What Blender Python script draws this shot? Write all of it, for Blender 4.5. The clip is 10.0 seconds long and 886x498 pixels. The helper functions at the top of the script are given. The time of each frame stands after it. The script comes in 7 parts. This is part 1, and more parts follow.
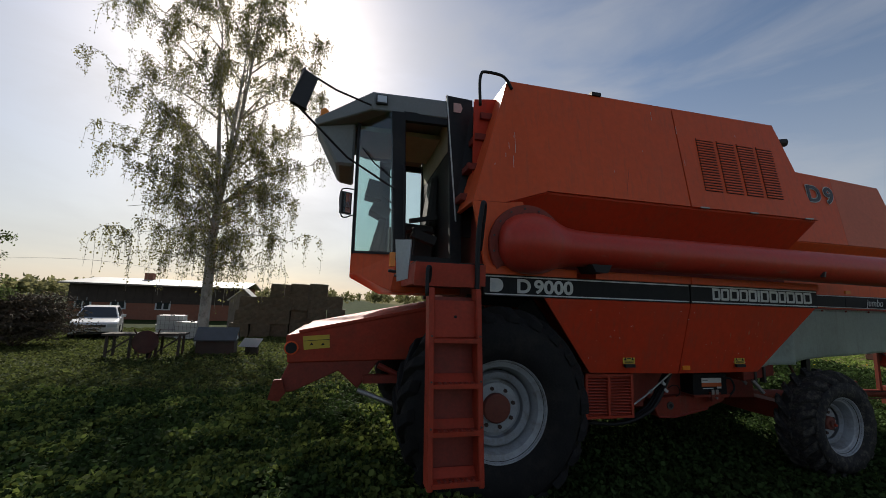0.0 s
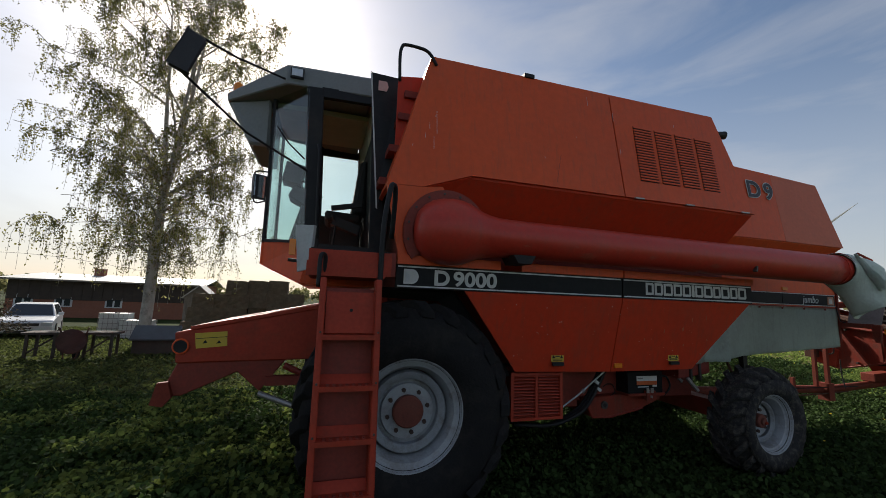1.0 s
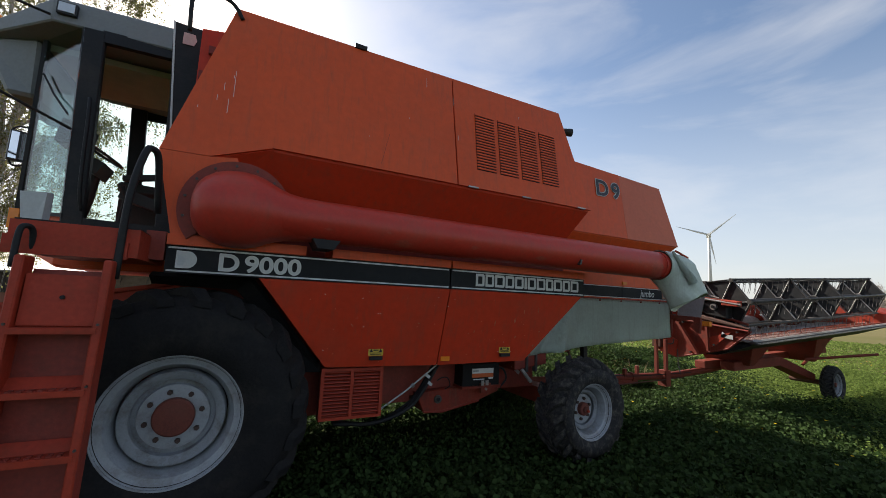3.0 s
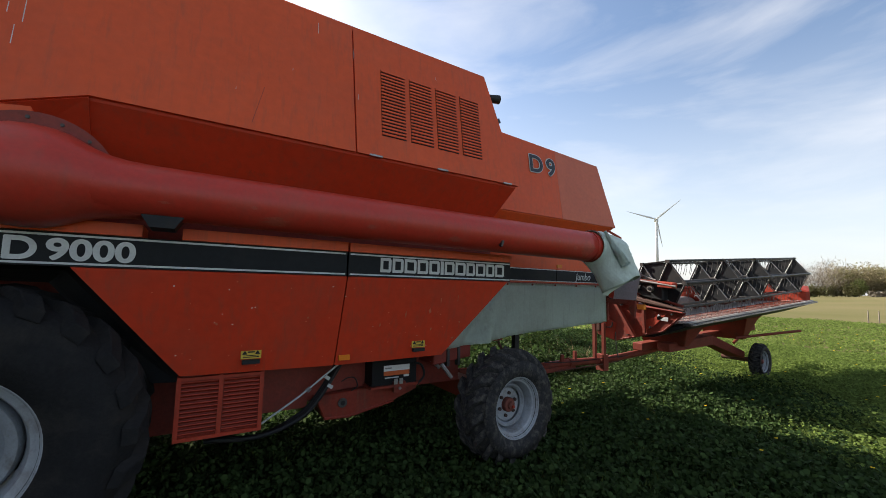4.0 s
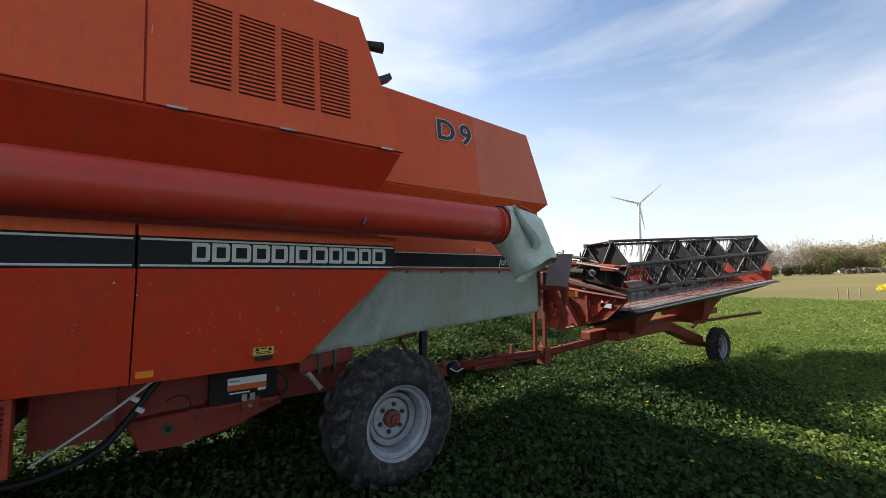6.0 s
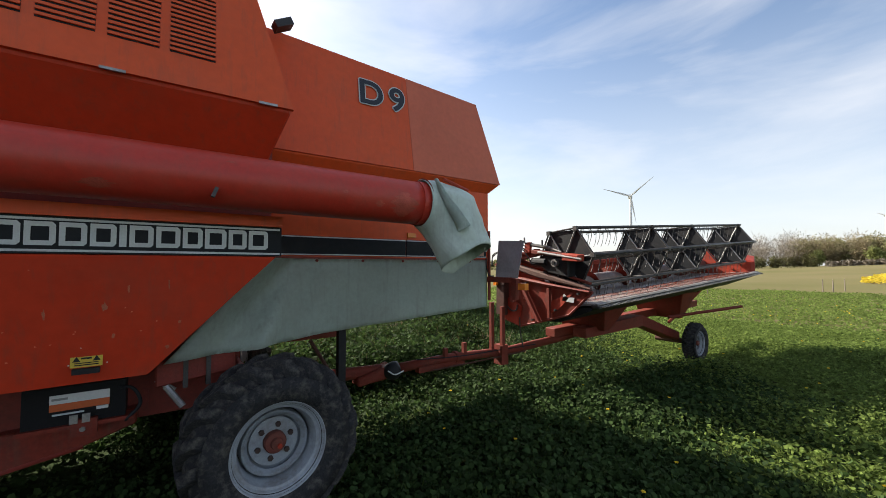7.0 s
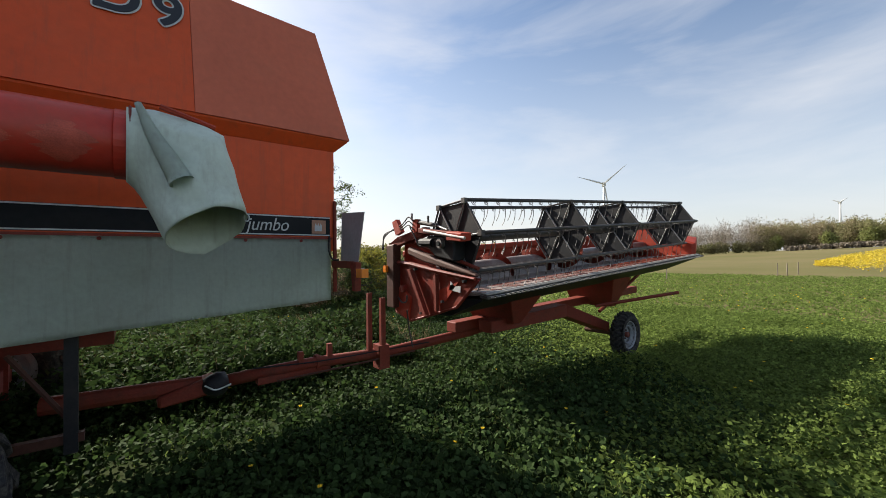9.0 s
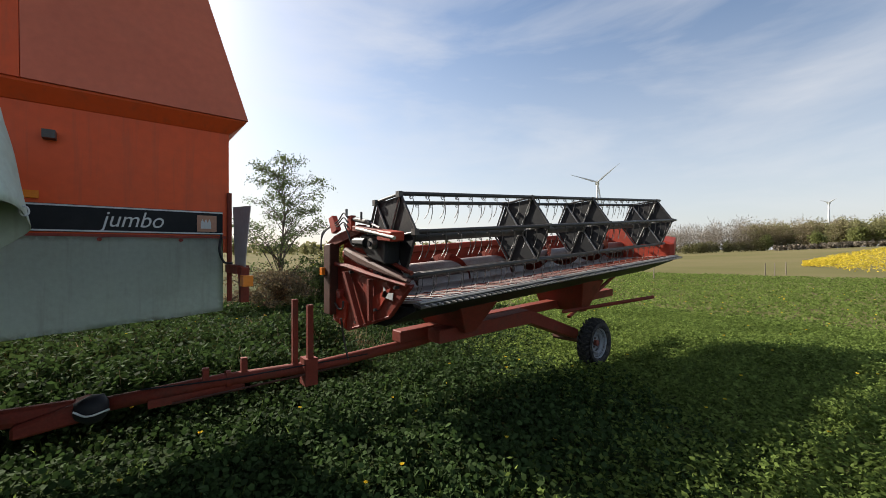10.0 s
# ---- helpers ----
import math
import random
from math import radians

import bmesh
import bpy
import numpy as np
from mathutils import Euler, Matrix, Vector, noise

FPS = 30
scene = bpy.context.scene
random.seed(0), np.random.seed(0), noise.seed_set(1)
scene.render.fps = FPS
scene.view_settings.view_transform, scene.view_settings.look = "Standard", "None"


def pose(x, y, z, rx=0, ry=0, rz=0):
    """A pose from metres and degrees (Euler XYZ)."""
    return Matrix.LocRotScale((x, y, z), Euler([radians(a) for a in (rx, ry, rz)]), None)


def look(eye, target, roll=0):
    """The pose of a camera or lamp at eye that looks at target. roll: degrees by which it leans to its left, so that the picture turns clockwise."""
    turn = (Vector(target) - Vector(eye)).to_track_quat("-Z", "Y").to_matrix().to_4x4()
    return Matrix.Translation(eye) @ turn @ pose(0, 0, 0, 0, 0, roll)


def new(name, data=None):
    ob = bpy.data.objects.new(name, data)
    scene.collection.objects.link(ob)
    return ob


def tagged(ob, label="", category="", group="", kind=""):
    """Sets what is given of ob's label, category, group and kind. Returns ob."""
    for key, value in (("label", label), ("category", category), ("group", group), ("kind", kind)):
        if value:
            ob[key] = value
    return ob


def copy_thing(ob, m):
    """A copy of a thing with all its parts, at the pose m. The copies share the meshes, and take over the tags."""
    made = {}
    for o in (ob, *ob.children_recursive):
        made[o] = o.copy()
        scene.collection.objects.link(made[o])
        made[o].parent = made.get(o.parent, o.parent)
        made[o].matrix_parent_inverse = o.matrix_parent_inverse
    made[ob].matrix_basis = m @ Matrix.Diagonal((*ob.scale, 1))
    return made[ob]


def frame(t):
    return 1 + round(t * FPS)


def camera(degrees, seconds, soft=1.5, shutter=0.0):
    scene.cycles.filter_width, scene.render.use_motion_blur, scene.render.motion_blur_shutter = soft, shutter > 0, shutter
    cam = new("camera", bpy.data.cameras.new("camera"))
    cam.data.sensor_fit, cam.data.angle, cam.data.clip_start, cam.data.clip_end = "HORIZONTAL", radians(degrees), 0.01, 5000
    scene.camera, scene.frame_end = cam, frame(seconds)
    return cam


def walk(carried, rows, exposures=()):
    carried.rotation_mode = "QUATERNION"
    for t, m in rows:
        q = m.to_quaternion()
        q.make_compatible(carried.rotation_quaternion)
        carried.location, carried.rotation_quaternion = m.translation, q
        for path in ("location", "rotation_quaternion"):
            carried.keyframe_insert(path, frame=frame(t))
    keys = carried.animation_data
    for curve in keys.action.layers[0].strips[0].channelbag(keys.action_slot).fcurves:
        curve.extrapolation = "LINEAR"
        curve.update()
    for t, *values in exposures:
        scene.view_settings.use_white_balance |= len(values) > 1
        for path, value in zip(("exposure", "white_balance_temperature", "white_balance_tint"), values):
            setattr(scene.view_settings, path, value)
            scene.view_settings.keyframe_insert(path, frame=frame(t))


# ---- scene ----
cam = camera(97, 10.0, 0.75)
ROWS = [
    (0, 0.595, 0.229, 1.656, -13.60, 7.69, -1.91),
    (0.5, 0.941, 0.311, 1.632, -15.11, 7.81, -2.03),
    (1, 1.247, 0.410, 1.625, -17.04, 7.67, -2.06),
    (1.5, 1.510, 0.441, 1.646, -18.77, 7.68, -1.79),
    (2, 1.805, 0.384, 1.632, -20.28, 7.35, -1.23),
    (2.5, 2.083, 0.288, 1.625, -23.19, 7.37, -1.78),
    (3, 2.371, 0.298, 1.630, -27.13, 7.23, -2.55),
    (4.5, 3.525, 0.615, 1.697, -34.07, 4.27, -0.57),
    (5, 3.887, 0.609, 1.708, -34.69, 3.81, -0.23),
    (6.5, 4.845, 0.636, 1.666, -34.35, 3.73, 0.46),
    (7, 5.388, 0.800, 1.658, -35.46, 2.52, 0.10),
    (7.5, 5.771, 0.759, 1.577, -36.65, 1.55, -0.06),
    (8, 6.140, 0.774, 1.584, -38.15, 1.43, 0.63),
    (8.5, 6.476, 0.637, 1.561, -38.08, 1.48, 1.39),
    (9, 7.098, 0.876, 1.580, -38.63, 0.78, 0.66),
    (9.5, 7.551, 0.987, 1.638, -39.89, 0.01, 0.11),
    (10, 7.922, 0.934, 1.625, -39.51, 0.32, 0.24),
]
EXPOSURES = [(0, 0.22), (1, 0.46), (2, 0.80), (3, 1.0), (4.5, 1.38), (6.5, 1.33), (8, 1.18), (9, 1.04), (10, 0.92)]
walk(cam, [(t, pose(x, y, z, 90 + pitch, roll, yaw)) for t, x, y, z, yaw, pitch, roll in ROWS], EXPOSURES)

# ---- sky and sun ----
SUN_AZ, SUN_EL = -13.5, 32.5      # degrees from +y towards +x, and above the horizon
world = bpy.data.worlds.new("sky")
scene.world = world
world.use_nodes = True
wt = world.node_tree
wt.nodes.clear()
w_out = wt.nodes.new("ShaderNodeOutputWorld")
w_bg = wt.nodes.new("ShaderNodeBackground")
w_bg.inputs["Strength"].default_value = 0.08
sky = wt.nodes.new("ShaderNodeTexSky")
sky.sky_type = "NISHITA"
sky.sun_disc = False
sky.sun_elevation = radians(SUN_EL)
sky.sun_rotation = radians(SUN_AZ)
sky.air_density, sky.dust_density, sky.ozone_density = 1.0, 1.25, 1.5
# thin high cloud: streaks of white over the blue
w_co = wt.nodes.new("ShaderNodeTexCoord")
w_map = wt.nodes.new("ShaderNodeMapping")
w_map.inputs["Scale"].default_value = (1.2, 1.2, 4.5)
w_map.inputs["Rotation"].default_value = (0.2, 0.1, 0.5)
w_noise = wt.nodes.new("ShaderNodeTexNoise")
w_noise.inputs["Scale"].default_value = 1.7
w_noise.inputs["Detail"].default_value = 7
w_noise.inputs["Roughness"].default_value = 0.55
w_noise.inputs["Distortion"].default_value = 0.4
w_ramp = wt.nodes.new("ShaderNodeValToRGB")
w_ramp.color_ramp.elements[0].position, w_ramp.color_ramp.elements[0].color = 0.42, (0, 0, 0, 1)
w_ramp.color_ramp.elements[1].position, w_ramp.color_ramp.elements[1].color = 0.78, (0.55, 0.55, 0.55, 1)
w_mix = wt.nodes.new("ShaderNodeMixRGB")
w_mix.blend_type = "MIX"
w_mix.inputs[2].default_value = (6.3, 6.15, 6.05, 1)
link = wt.links.new
link(w_co.outputs["Generated"], w_map.inputs["Vector"])
link(w_map.outputs["Vector"], w_noise.inputs["Vector"])
link(w_noise.outputs["Fac"], w_ramp.inputs["Fac"])
link(w_ramp.outputs["Color"], w_mix.inputs[0])
link(sky.outputs["Color"], w_mix.inputs[1])
# pale haze towards the horizon
w_sep = wt.nodes.new("ShaderNodeSeparateXYZ")
w_hz = wt.nodes.new("ShaderNodeMapRange")
w_hz.interpolation_type = "SMOOTHSTEP"
w_hz.inputs["From Min"].default_value, w_hz.inputs["From Max"].default_value = 0.0, 0.55
w_hz.inputs["To Min"].default_value, w_hz.inputs["To Max"].default_value = 0.60, 0.0
w_mix2 = wt.nodes.new("ShaderNodeMixRGB")
w_mix2.inputs[2].default_value = (5.4, 5.45, 5.65, 1)
link(w_co.outputs["Generated"], w_sep.inputs[0])
link(w_sep.outputs["Z"], w_hz.inputs["Value"])
link(w_hz.outputs["Result"], w_mix2.inputs[0])
link(w_mix.outputs["Color"], w_mix2.inputs[1])
link(w_mix2.outputs["Color"], w_bg.inputs["Color"])
link(w_bg.outputs["Background"], w_out.inputs["Surface"])

SUN_DIR = Vector((math.sin(radians(SUN_AZ)) * math.cos(radians(SUN_EL)), math.cos(radians(SUN_AZ)) * math.cos(radians(SUN_EL)), math.sin(radians(SUN_EL))))
sun_data = bpy.data.lights.new("sun", "SUN")
sun_data.energy, sun_data.angle, sun_data.color = 4.8, radians(0.6), (1.0, 0.93, 0.82)
sun = new("sun", sun_data)
sun.matrix_world = look(SUN_DIR * 60, (0, 0, 0))


# ---- materials ----
def material(name, color, rough=0.5, metal=0.0, var=0.15, scale=3.0, bump=0.1, bump_scale=40.0, dirt=None, dirt_amount=0.0, dirt_scale=2.0, coat=0.0, rand=0.0, translucent=0.0, spec=0.5, streak=0.0):
    """Painted, metal or organic surface: colour varied at two scales, dirt in patches, fine relief."""
    m = bpy.data.materials.new(name)
    m.use_nodes = True
    nt = m.node_tree
    n, l = nt.nodes.new, nt.links.new
    b = nt.nodes["Principled BSDF"]
    b.inputs["Roughness"].default_value = rough
    b.inputs["Metallic"].default_value = metal
    b.inputs["Coat Weight"].default_value = coat
    b.inputs["Specular IOR Level"].default_value = spec
    co = n("ShaderNodeTexCoord")
    big = n("ShaderNodeTexNoise")
    big.inputs["Scale"].default_value, big.inputs["Detail"].default_value = scale, 5
    fine = n("ShaderNodeTexNoise")
    fine.inputs["Scale"].default_value, fine.inputs["Detail"].default_value = scale * 13, 4
    l(co.outputs["Object"], big.inputs["Vector"])
    l(co.outputs["Object"], fine.inputs["Vector"])
    add = n("ShaderNodeMath")
    add.operation = "ADD"
    l(big.outputs["Fac"], add.inputs[0])
    l(fine.outputs["Fac"], add.inputs[1])
    rng = n("ShaderNodeMapRange")
    rng.inputs["From Min"].default_value, rng.inputs["From Max"].default_value = 0.6, 1.4
    rng.inputs["To Min"].default_value, rng.inputs["To Max"].default_value = 1 - var, 1 + var
    l(add.outputs[0], rng.inputs["Value"])
    value = rng.outputs["Result"]
    if rand:
        info = n("ShaderNodeNewGeometry") if rand < 0 else n("ShaderNodeObjectInfo")
        rr = n("ShaderNodeMapRange")
        rr.inputs["To Min"].default_value, rr.inputs["To Max"].default_value = 1 - abs(rand), 1 + abs(rand)
        l(info.outputs["Random Per Island" if rand < 0 else "Random"], rr.inputs["Value"])
        mul = n("ShaderNodeMath")
        mul.operation = "MULTIPLY"
        l(value, mul.inputs[0])
        l(rr.outputs["Result"], mul.inputs[1])
        value = mul.outputs[0]
    mix = n("ShaderNodeMixRGB")
    mix.blend_type, mix.inputs[0].default_value = "MULTIPLY", 1.0
    mix.inputs[1].default_value = (*color, 1)
    l(value, mix.inputs[2])
    out = mix.outputs["Color"]
    if dirt:
        dn = n("ShaderNodeTexNoise")
        dn.inputs["Scale"].default_value, dn.inputs["Detail"].default_value, dn.inputs["Roughness"].default_value = dirt_scale, 8, 0.7
        l(co.outputs["Object"], dn.inputs["Vector"])
        dr = n("ShaderNodeMapRange")
        dr.inputs["From Min"].default_value, dr.inputs["From Max"].default_value = 0.48, 0.75
        dr.inputs["To Max"].default_value = dirt_amount
        l(dn.outputs["Fac"], dr.inputs["Value"])
        dm = n("ShaderNodeMixRGB")
        dm.inputs[2].default_value = (*dirt, 1)
        l(dr.outputs["Result"], dm.inputs[0])
        l(out, dm.inputs[1])
        out = dm.outputs["Color"]
        ra = n("ShaderNodeMapRange")
        ra.inputs["To Min"].default_value, ra.inputs["To Max"].default_value = rough, min(1, rough + 0.3)
        l(dr.outputs["Result"], ra.inputs["Value"])
        l(ra.outputs["Result"], b.inputs["Roughness"])
    if streak:
        sm = n("ShaderNodeMapping")
        sm.inputs["Scale"].default_value = (9.0, 9.0, 0.55)
        sn = n("ShaderNodeTexNoise")
        sn.inputs["Scale"].default_value, sn.inputs["Detail"].default_value, sn.inputs["Roughness"].default_value = 2.2, 7, 0.65
        l(co.outputs["Object"], sm.inputs["Vector"])
        l(sm.outputs["Vector"], sn.inputs["Vector"])
        sr = n("ShaderNodeMapRange")
        sr.inputs["From Min"].default_value, sr.inputs["From Max"].default_value = 0.52, 0.78
        sr.inputs["To Max"].default_value = streak
        l(sn.outputs["Fac"], sr.inputs["Value"])
        sx = n("ShaderNodeMixRGB")
        sx.inputs[2].default_value = (0.13, 0.075, 0.05, 1)
        l(sr.outputs["Result"], sx.inputs[0])
        l(out, sx.inputs[1])
        out = sx.outputs["Color"]
    l(out, b.inputs["Base Color"])
    if bump:
        bn = n("ShaderNodeTexNoise")
        bn.inputs["Scale"].default_value, bn.inputs["Detail"].default_value = bump_scale, 4
        l(co.outputs["Object"], bn.inputs["Vector"])
        bp = n("ShaderNodeBump")
        bp.inputs["Strength"].default_value, bp.inputs["Distance"].default_value = bump, 0.02
        l(bn.outputs["Fac"], bp.inputs["Height"])
        l(bp.outputs["Normal"], b.inputs["Normal"])
    if translucent:
        tr = n("ShaderNodeBsdfTranslucent")
        ms = n("ShaderNodeMixShader")
        ms.inputs[0].default_value = translucent
        l(out, tr.inputs["Color"])
        l(b.outputs[0], ms.inputs[1])
        l(tr.outputs[0], ms.inputs[2])
        l(ms.outputs[0], nt.nodes["Material Output"].inputs["Surface"])
    return m


def glass(name, tint):
    m = bpy.data.materials.new(name)
    m.use_nodes = True
    nt = m.node_tree
    nt.nodes.remove(nt.nodes["Principled BSDF"])
    n, l = nt.nodes.new, nt.links.new
    tr, gl, fr, ms = n("ShaderNodeBsdfTransparent"), n("ShaderNodeBsdfGlossy"), n("ShaderNodeLayerWeight"), n("ShaderNodeMixShader")
    tr.inputs["Color"].default_value = (*tint, 1)
    gl.inputs["Roughness"].default_value = 0.03
    fr.inputs["Blend"].default_value = 0.15
    rg = n("ShaderNodeMapRange")
    rg.inputs["To Min"].default_value, rg.inputs["To Max"].default_value = 0.03, 0.45
    l(fr.outputs["Facing"], rg.inputs["Value"])
    l(rg.outputs["Result"], ms.inputs[0])
    l(tr.outputs[0], ms.inputs[1])
    l(gl.outputs[0], ms.inputs[2])
    l(ms.outputs[0], nt.nodes["Material Output"].inputs["Surface"])
    return m


DUST = (0.22, 0.17, 0.12)
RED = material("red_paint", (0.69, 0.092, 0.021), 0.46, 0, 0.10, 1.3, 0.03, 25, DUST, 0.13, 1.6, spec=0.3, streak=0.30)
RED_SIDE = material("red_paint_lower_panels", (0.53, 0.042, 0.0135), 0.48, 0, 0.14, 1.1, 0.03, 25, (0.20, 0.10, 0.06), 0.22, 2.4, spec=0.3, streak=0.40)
RED_FADED = material("red_paint_faded", (0.60, 0.145, 0.078), 0.55, 0, 0.10, 1.6, 0.03, 25, DUST, 0.12, 2.0, spec=0.3)
RED_TUBE = material("red_paint_tube", (0.49, 0.040, 0.023), 0.38, 0, 0.16, 2.2, 0.04, 30, (0.30, 0.085, 0.055), 0.55, 2.2, spec=0.4, streak=0.25)
# grimy red, also dark enough to carry shade in recesses and underneath
RED_DARK = material("red_paint_grimy_shaded", (0.22, 0.026, 0.014), 0.6, 0, 0.25, 3, 0.12, 40, (0.05, 0.035, 0.025), 0.6, 3)
RED_WORN = material("red_paint_worn", (0.36, 0.040, 0.018), 0.55, 0, 0.2, 3, 0.1, 40, (0.12, 0.05, 0.03), 0.5, 5, spec=0.3)
RED_GRIMY = material("red_paint_oily", (0.21, 0.027, 0.014), 0.5, 0, 0.25, 4, 0.08, 40, (0.05, 0.03, 0.022), 0.8, 5, spec=0.3, streak=0.5)
FLAKED = material("flaked_tube_paint", (0.45, 0.075, 0.045), 0.6, 0, 0.3, 14, 0.1, 60, (0.30, 0.05, 0.03), 0.8, 9)
SPLASH = material("dried_splash", (0.44, 0.13, 0.07), 0.8, 0, 0.3, 20, 0.05, 80)
GREASE = material("greasy_brown_steel", (0.075, 0.030, 0.020), 0.6, 0.1, 0.25, 4, 0.04, 30, (0.025, 0.018, 0.015), 0.7, 3, spec=0.3)
BARE_FLOOR = material("bare_steel_floor", (0.38, 0.35, 0.32), 0.5, 0.2, 0.25, 6, 0.1, 50, (0.12, 0.08, 0.06), 0.5, 4)
RED_RUST = material("red_paint_rusty", (0.19, 0.033, 0.019), 0.65, 0, 0.30, 4, 0.10, 40, (0.065, 0.04, 0.028), 0.85, 4, spec=0.25)
BLACK = material("black_paint", (0.014, 0.015, 0.017), 0.55, 0, 0.2, 4, 0.08, 60, DUST, 0.10, 3, spec=0.25)
STRIPE = material("black_stripe", (0.012, 0.014, 0.017), 0.5, 0, 0.2, 2, 0.02, 60, DUST, 0.04, 3, spec=0.15)
LETTER = material("pale_lettering", (0.55, 0.57, 0.56), 0.5, 0, 0.12, 8, 0.02, 60, DUST, 0.2, 5)
NAVY = material("navy_lettering", (0.012, 0.015, 0.022), 0.45, 0, 0.1, 8, 0.02, 60)
GREY = material("grey_roof_paint", (0.20, 0.215, 0.22), 0.55, 0, 0.12, 3, 0.04, 40, DUST, 0.25, 3)
PALE_GREY = material("pale_grey_sheet", (0.50, 0.53, 0.54), 0.5, 0, 0.1, 4, 0.03, 40, DUST, 0.15, 4)
TARP = material("green_tarpaulin", (0.53, 0.61, 0.53), 0.65, 0, 0.10, 2.5, 0.25, 9, (0.22, 0.19, 0.13), 0.35, 1.6, streak=0.28)
RUBBER = material("tyre_rubber", (0.013, 0.013, 0.014), 0.8, 0, 0.3, 5, 0.3, 45, (0.050, 0.045, 0.038), 0.55, 4, spec=0.2)
RIM = material("silver_rim_paint", (0.33, 0.36, 0.39), 0.5, 0.1, 0.12, 6, 0.05, 50, (0.13, 0.10, 0.075), 0.8, 5)
DISC = material("grimy_wheel_disc", (0.24, 0.265, 0.29), 0.6, 0.1, 0.15, 7, 0.06, 50, (0.10, 0.072, 0.05), 0.9, 6)
MUD_TYRE = material("muddy_tyre_rubber", (0.026, 0.026, 0.027), 0.85, 0, 0.4, 6, 0.5, 30, (0.16, 0.145, 0.12), 0.75, 16, spec=0.2)
HUB = material("hub_red_rust", (0.15, 0.035, 0.022), 0.65, 0, 0.3, 9, 0.15, 60, (0.09, 0.05, 0.035), 0.6, 8)
STEEL = material("worn_steel", (0.33, 0.32, 0.31), 0.45, 0.8, 0.25, 8, 0.12, 60, (0.10, 0.07, 0.05), 0.5, 6)
DARK_STEEL = material("dark_steel", (0.07, 0.068, 0.066), 0.5, 0.5, 0.25, 8, 0.12, 60, (0.11, 0.065, 0.04), 0.5, 6)
PLASTIC = material("black_plastic", (0.014, 0.015, 0.017), 0.5, 0, 0.2, 6, 0.08, 60, DUST, 0.2, 4)
INTERIOR = material("cab_interior_dark", (0.030, 0.029, 0.027), 0.8, 0, 0.2, 8, 0.15, 70)
HEADLINER = material("cab_headliner_tan", (0.50, 0.46, 0.35), 0.9, 0, 0.15, 8, 0.15, 70)
ORANGE = material("orange_lens", (0.75, 0.22, 0.02), 0.25, 0, 0.08, 10, 0.05, 90)
YELLOW = material("yellow_sticker", (0.56, 0.40, 0.04), 0.45, 0, 0.08, 12, 0.02, 60, DUST, 0.2, 8)
WHITE = material("white_plastic", (0.62, 0.63, 0.62), 0.5, 0, 0.08, 8, 0.03, 60)
GLASS = glass("cab_glass", (0.80, 0.90, 0.89))
MIRROR = material("mirror_glass", (0.75, 0.77, 0.80), 0.05, 1.0, 0.02, 5, 0)


# ---- builders ----
def part(name, bm, mat, parent=None, label="", smooth=False):
    """Links a bmesh as one mesh object under a thing or a part."""
    me = bpy.data.meshes.new(name)
    bmesh.ops.recalc_face_normals(bm, faces=bm.faces)
    bm.to_mesh(me)
    bm.free()
    if smooth:
        me.polygons.foreach_set("use_smooth", [True] * len(me.polygons))
    me.materials.append(mat)
    ob = new(name, me)
    ob.parent = parent
    if label:
        ob["label"] = label
    return ob


def shared(name, me, m, parent):
    ob = new(name, me)
    ob.parent = parent
    ob.matrix_basis = m
    return ob


def thing(name, label, category, group="", at=(0, 0, 0)):
    ob = new(name)
    ob.empty_display_size = 0.2
    ob.location = at
    return tagged(ob, label, category, group)


def bevelled(bm, width):
    if width:
        edges = [e for e in bm.edges if len(e.link_faces) == 2 and e.calc_face_angle(0) > 0.5]
        bmesh.ops.bevel(bm, geom=edges, offset=width, segments=1, affect="EDGES", profile=0.6)
    return bm


def box(lo, hi, bevel=0.006, bm=None):
    """A box from corner to corner."""
    b = bmesh.new()
    v = [b.verts.new((x, y, z)) for z in (lo[2], hi[2]) for y in (lo[1], hi[1]) for x in (lo[0], hi[0])]
    for f in ((0, 1, 3, 2), (4, 5, 7, 6), (0, 1, 5, 4), (2, 3, 7, 6), (0, 2, 6, 4), (1, 3, 7, 5)):
        b.faces.new([v[i] for i in f])
    bevelled(b, bevel)
    return merged(bm, b)


def merged(bm, b):
    """Adds the mesh b to bm (or returns b alone)."""
    if bm is None:
        return b
    me = bpy.data.meshes.new("scratch")
    b.to_mesh(me)
    b.free()
    bm.from_mesh(me)
    bpy.data.meshes.remove(me)
    return bm


def obox(m, size, bevel=0.004, bm=None):
    """A box of that size, turned and placed by the matrix m."""
    b = box([-s / 2 for s in size], [s / 2 for s in size], bevel)
    b.transform(m)
    return merged(bm, b)


def plate(points, thick, bevel=0.003, bm=None):
    """A flat or nearly flat sheet with the given corners, thick metres thick on the side away from its normal."""
    b = bmesh.new()
    p = [Vector(q) for q in points]
    nrm = sum(((p[i] - p[0]).cross(p[i + 1] - p[0]) for i in range(1, len(p) - 1)), Vector()).normalized()
    a = [b.verts.new(q) for q in p]
    c = [b.verts.new(q - nrm * thick) for q in p]
    b.faces.new(a)
    b.faces.new(c[::-1])
    k = len(p)
    for i in range(k):
        b.faces.new((a[i], c[i], c[(i + 1) % k], a[(i + 1) % k]))
    bevelled(b, bevel)
    return merged(bm, b)


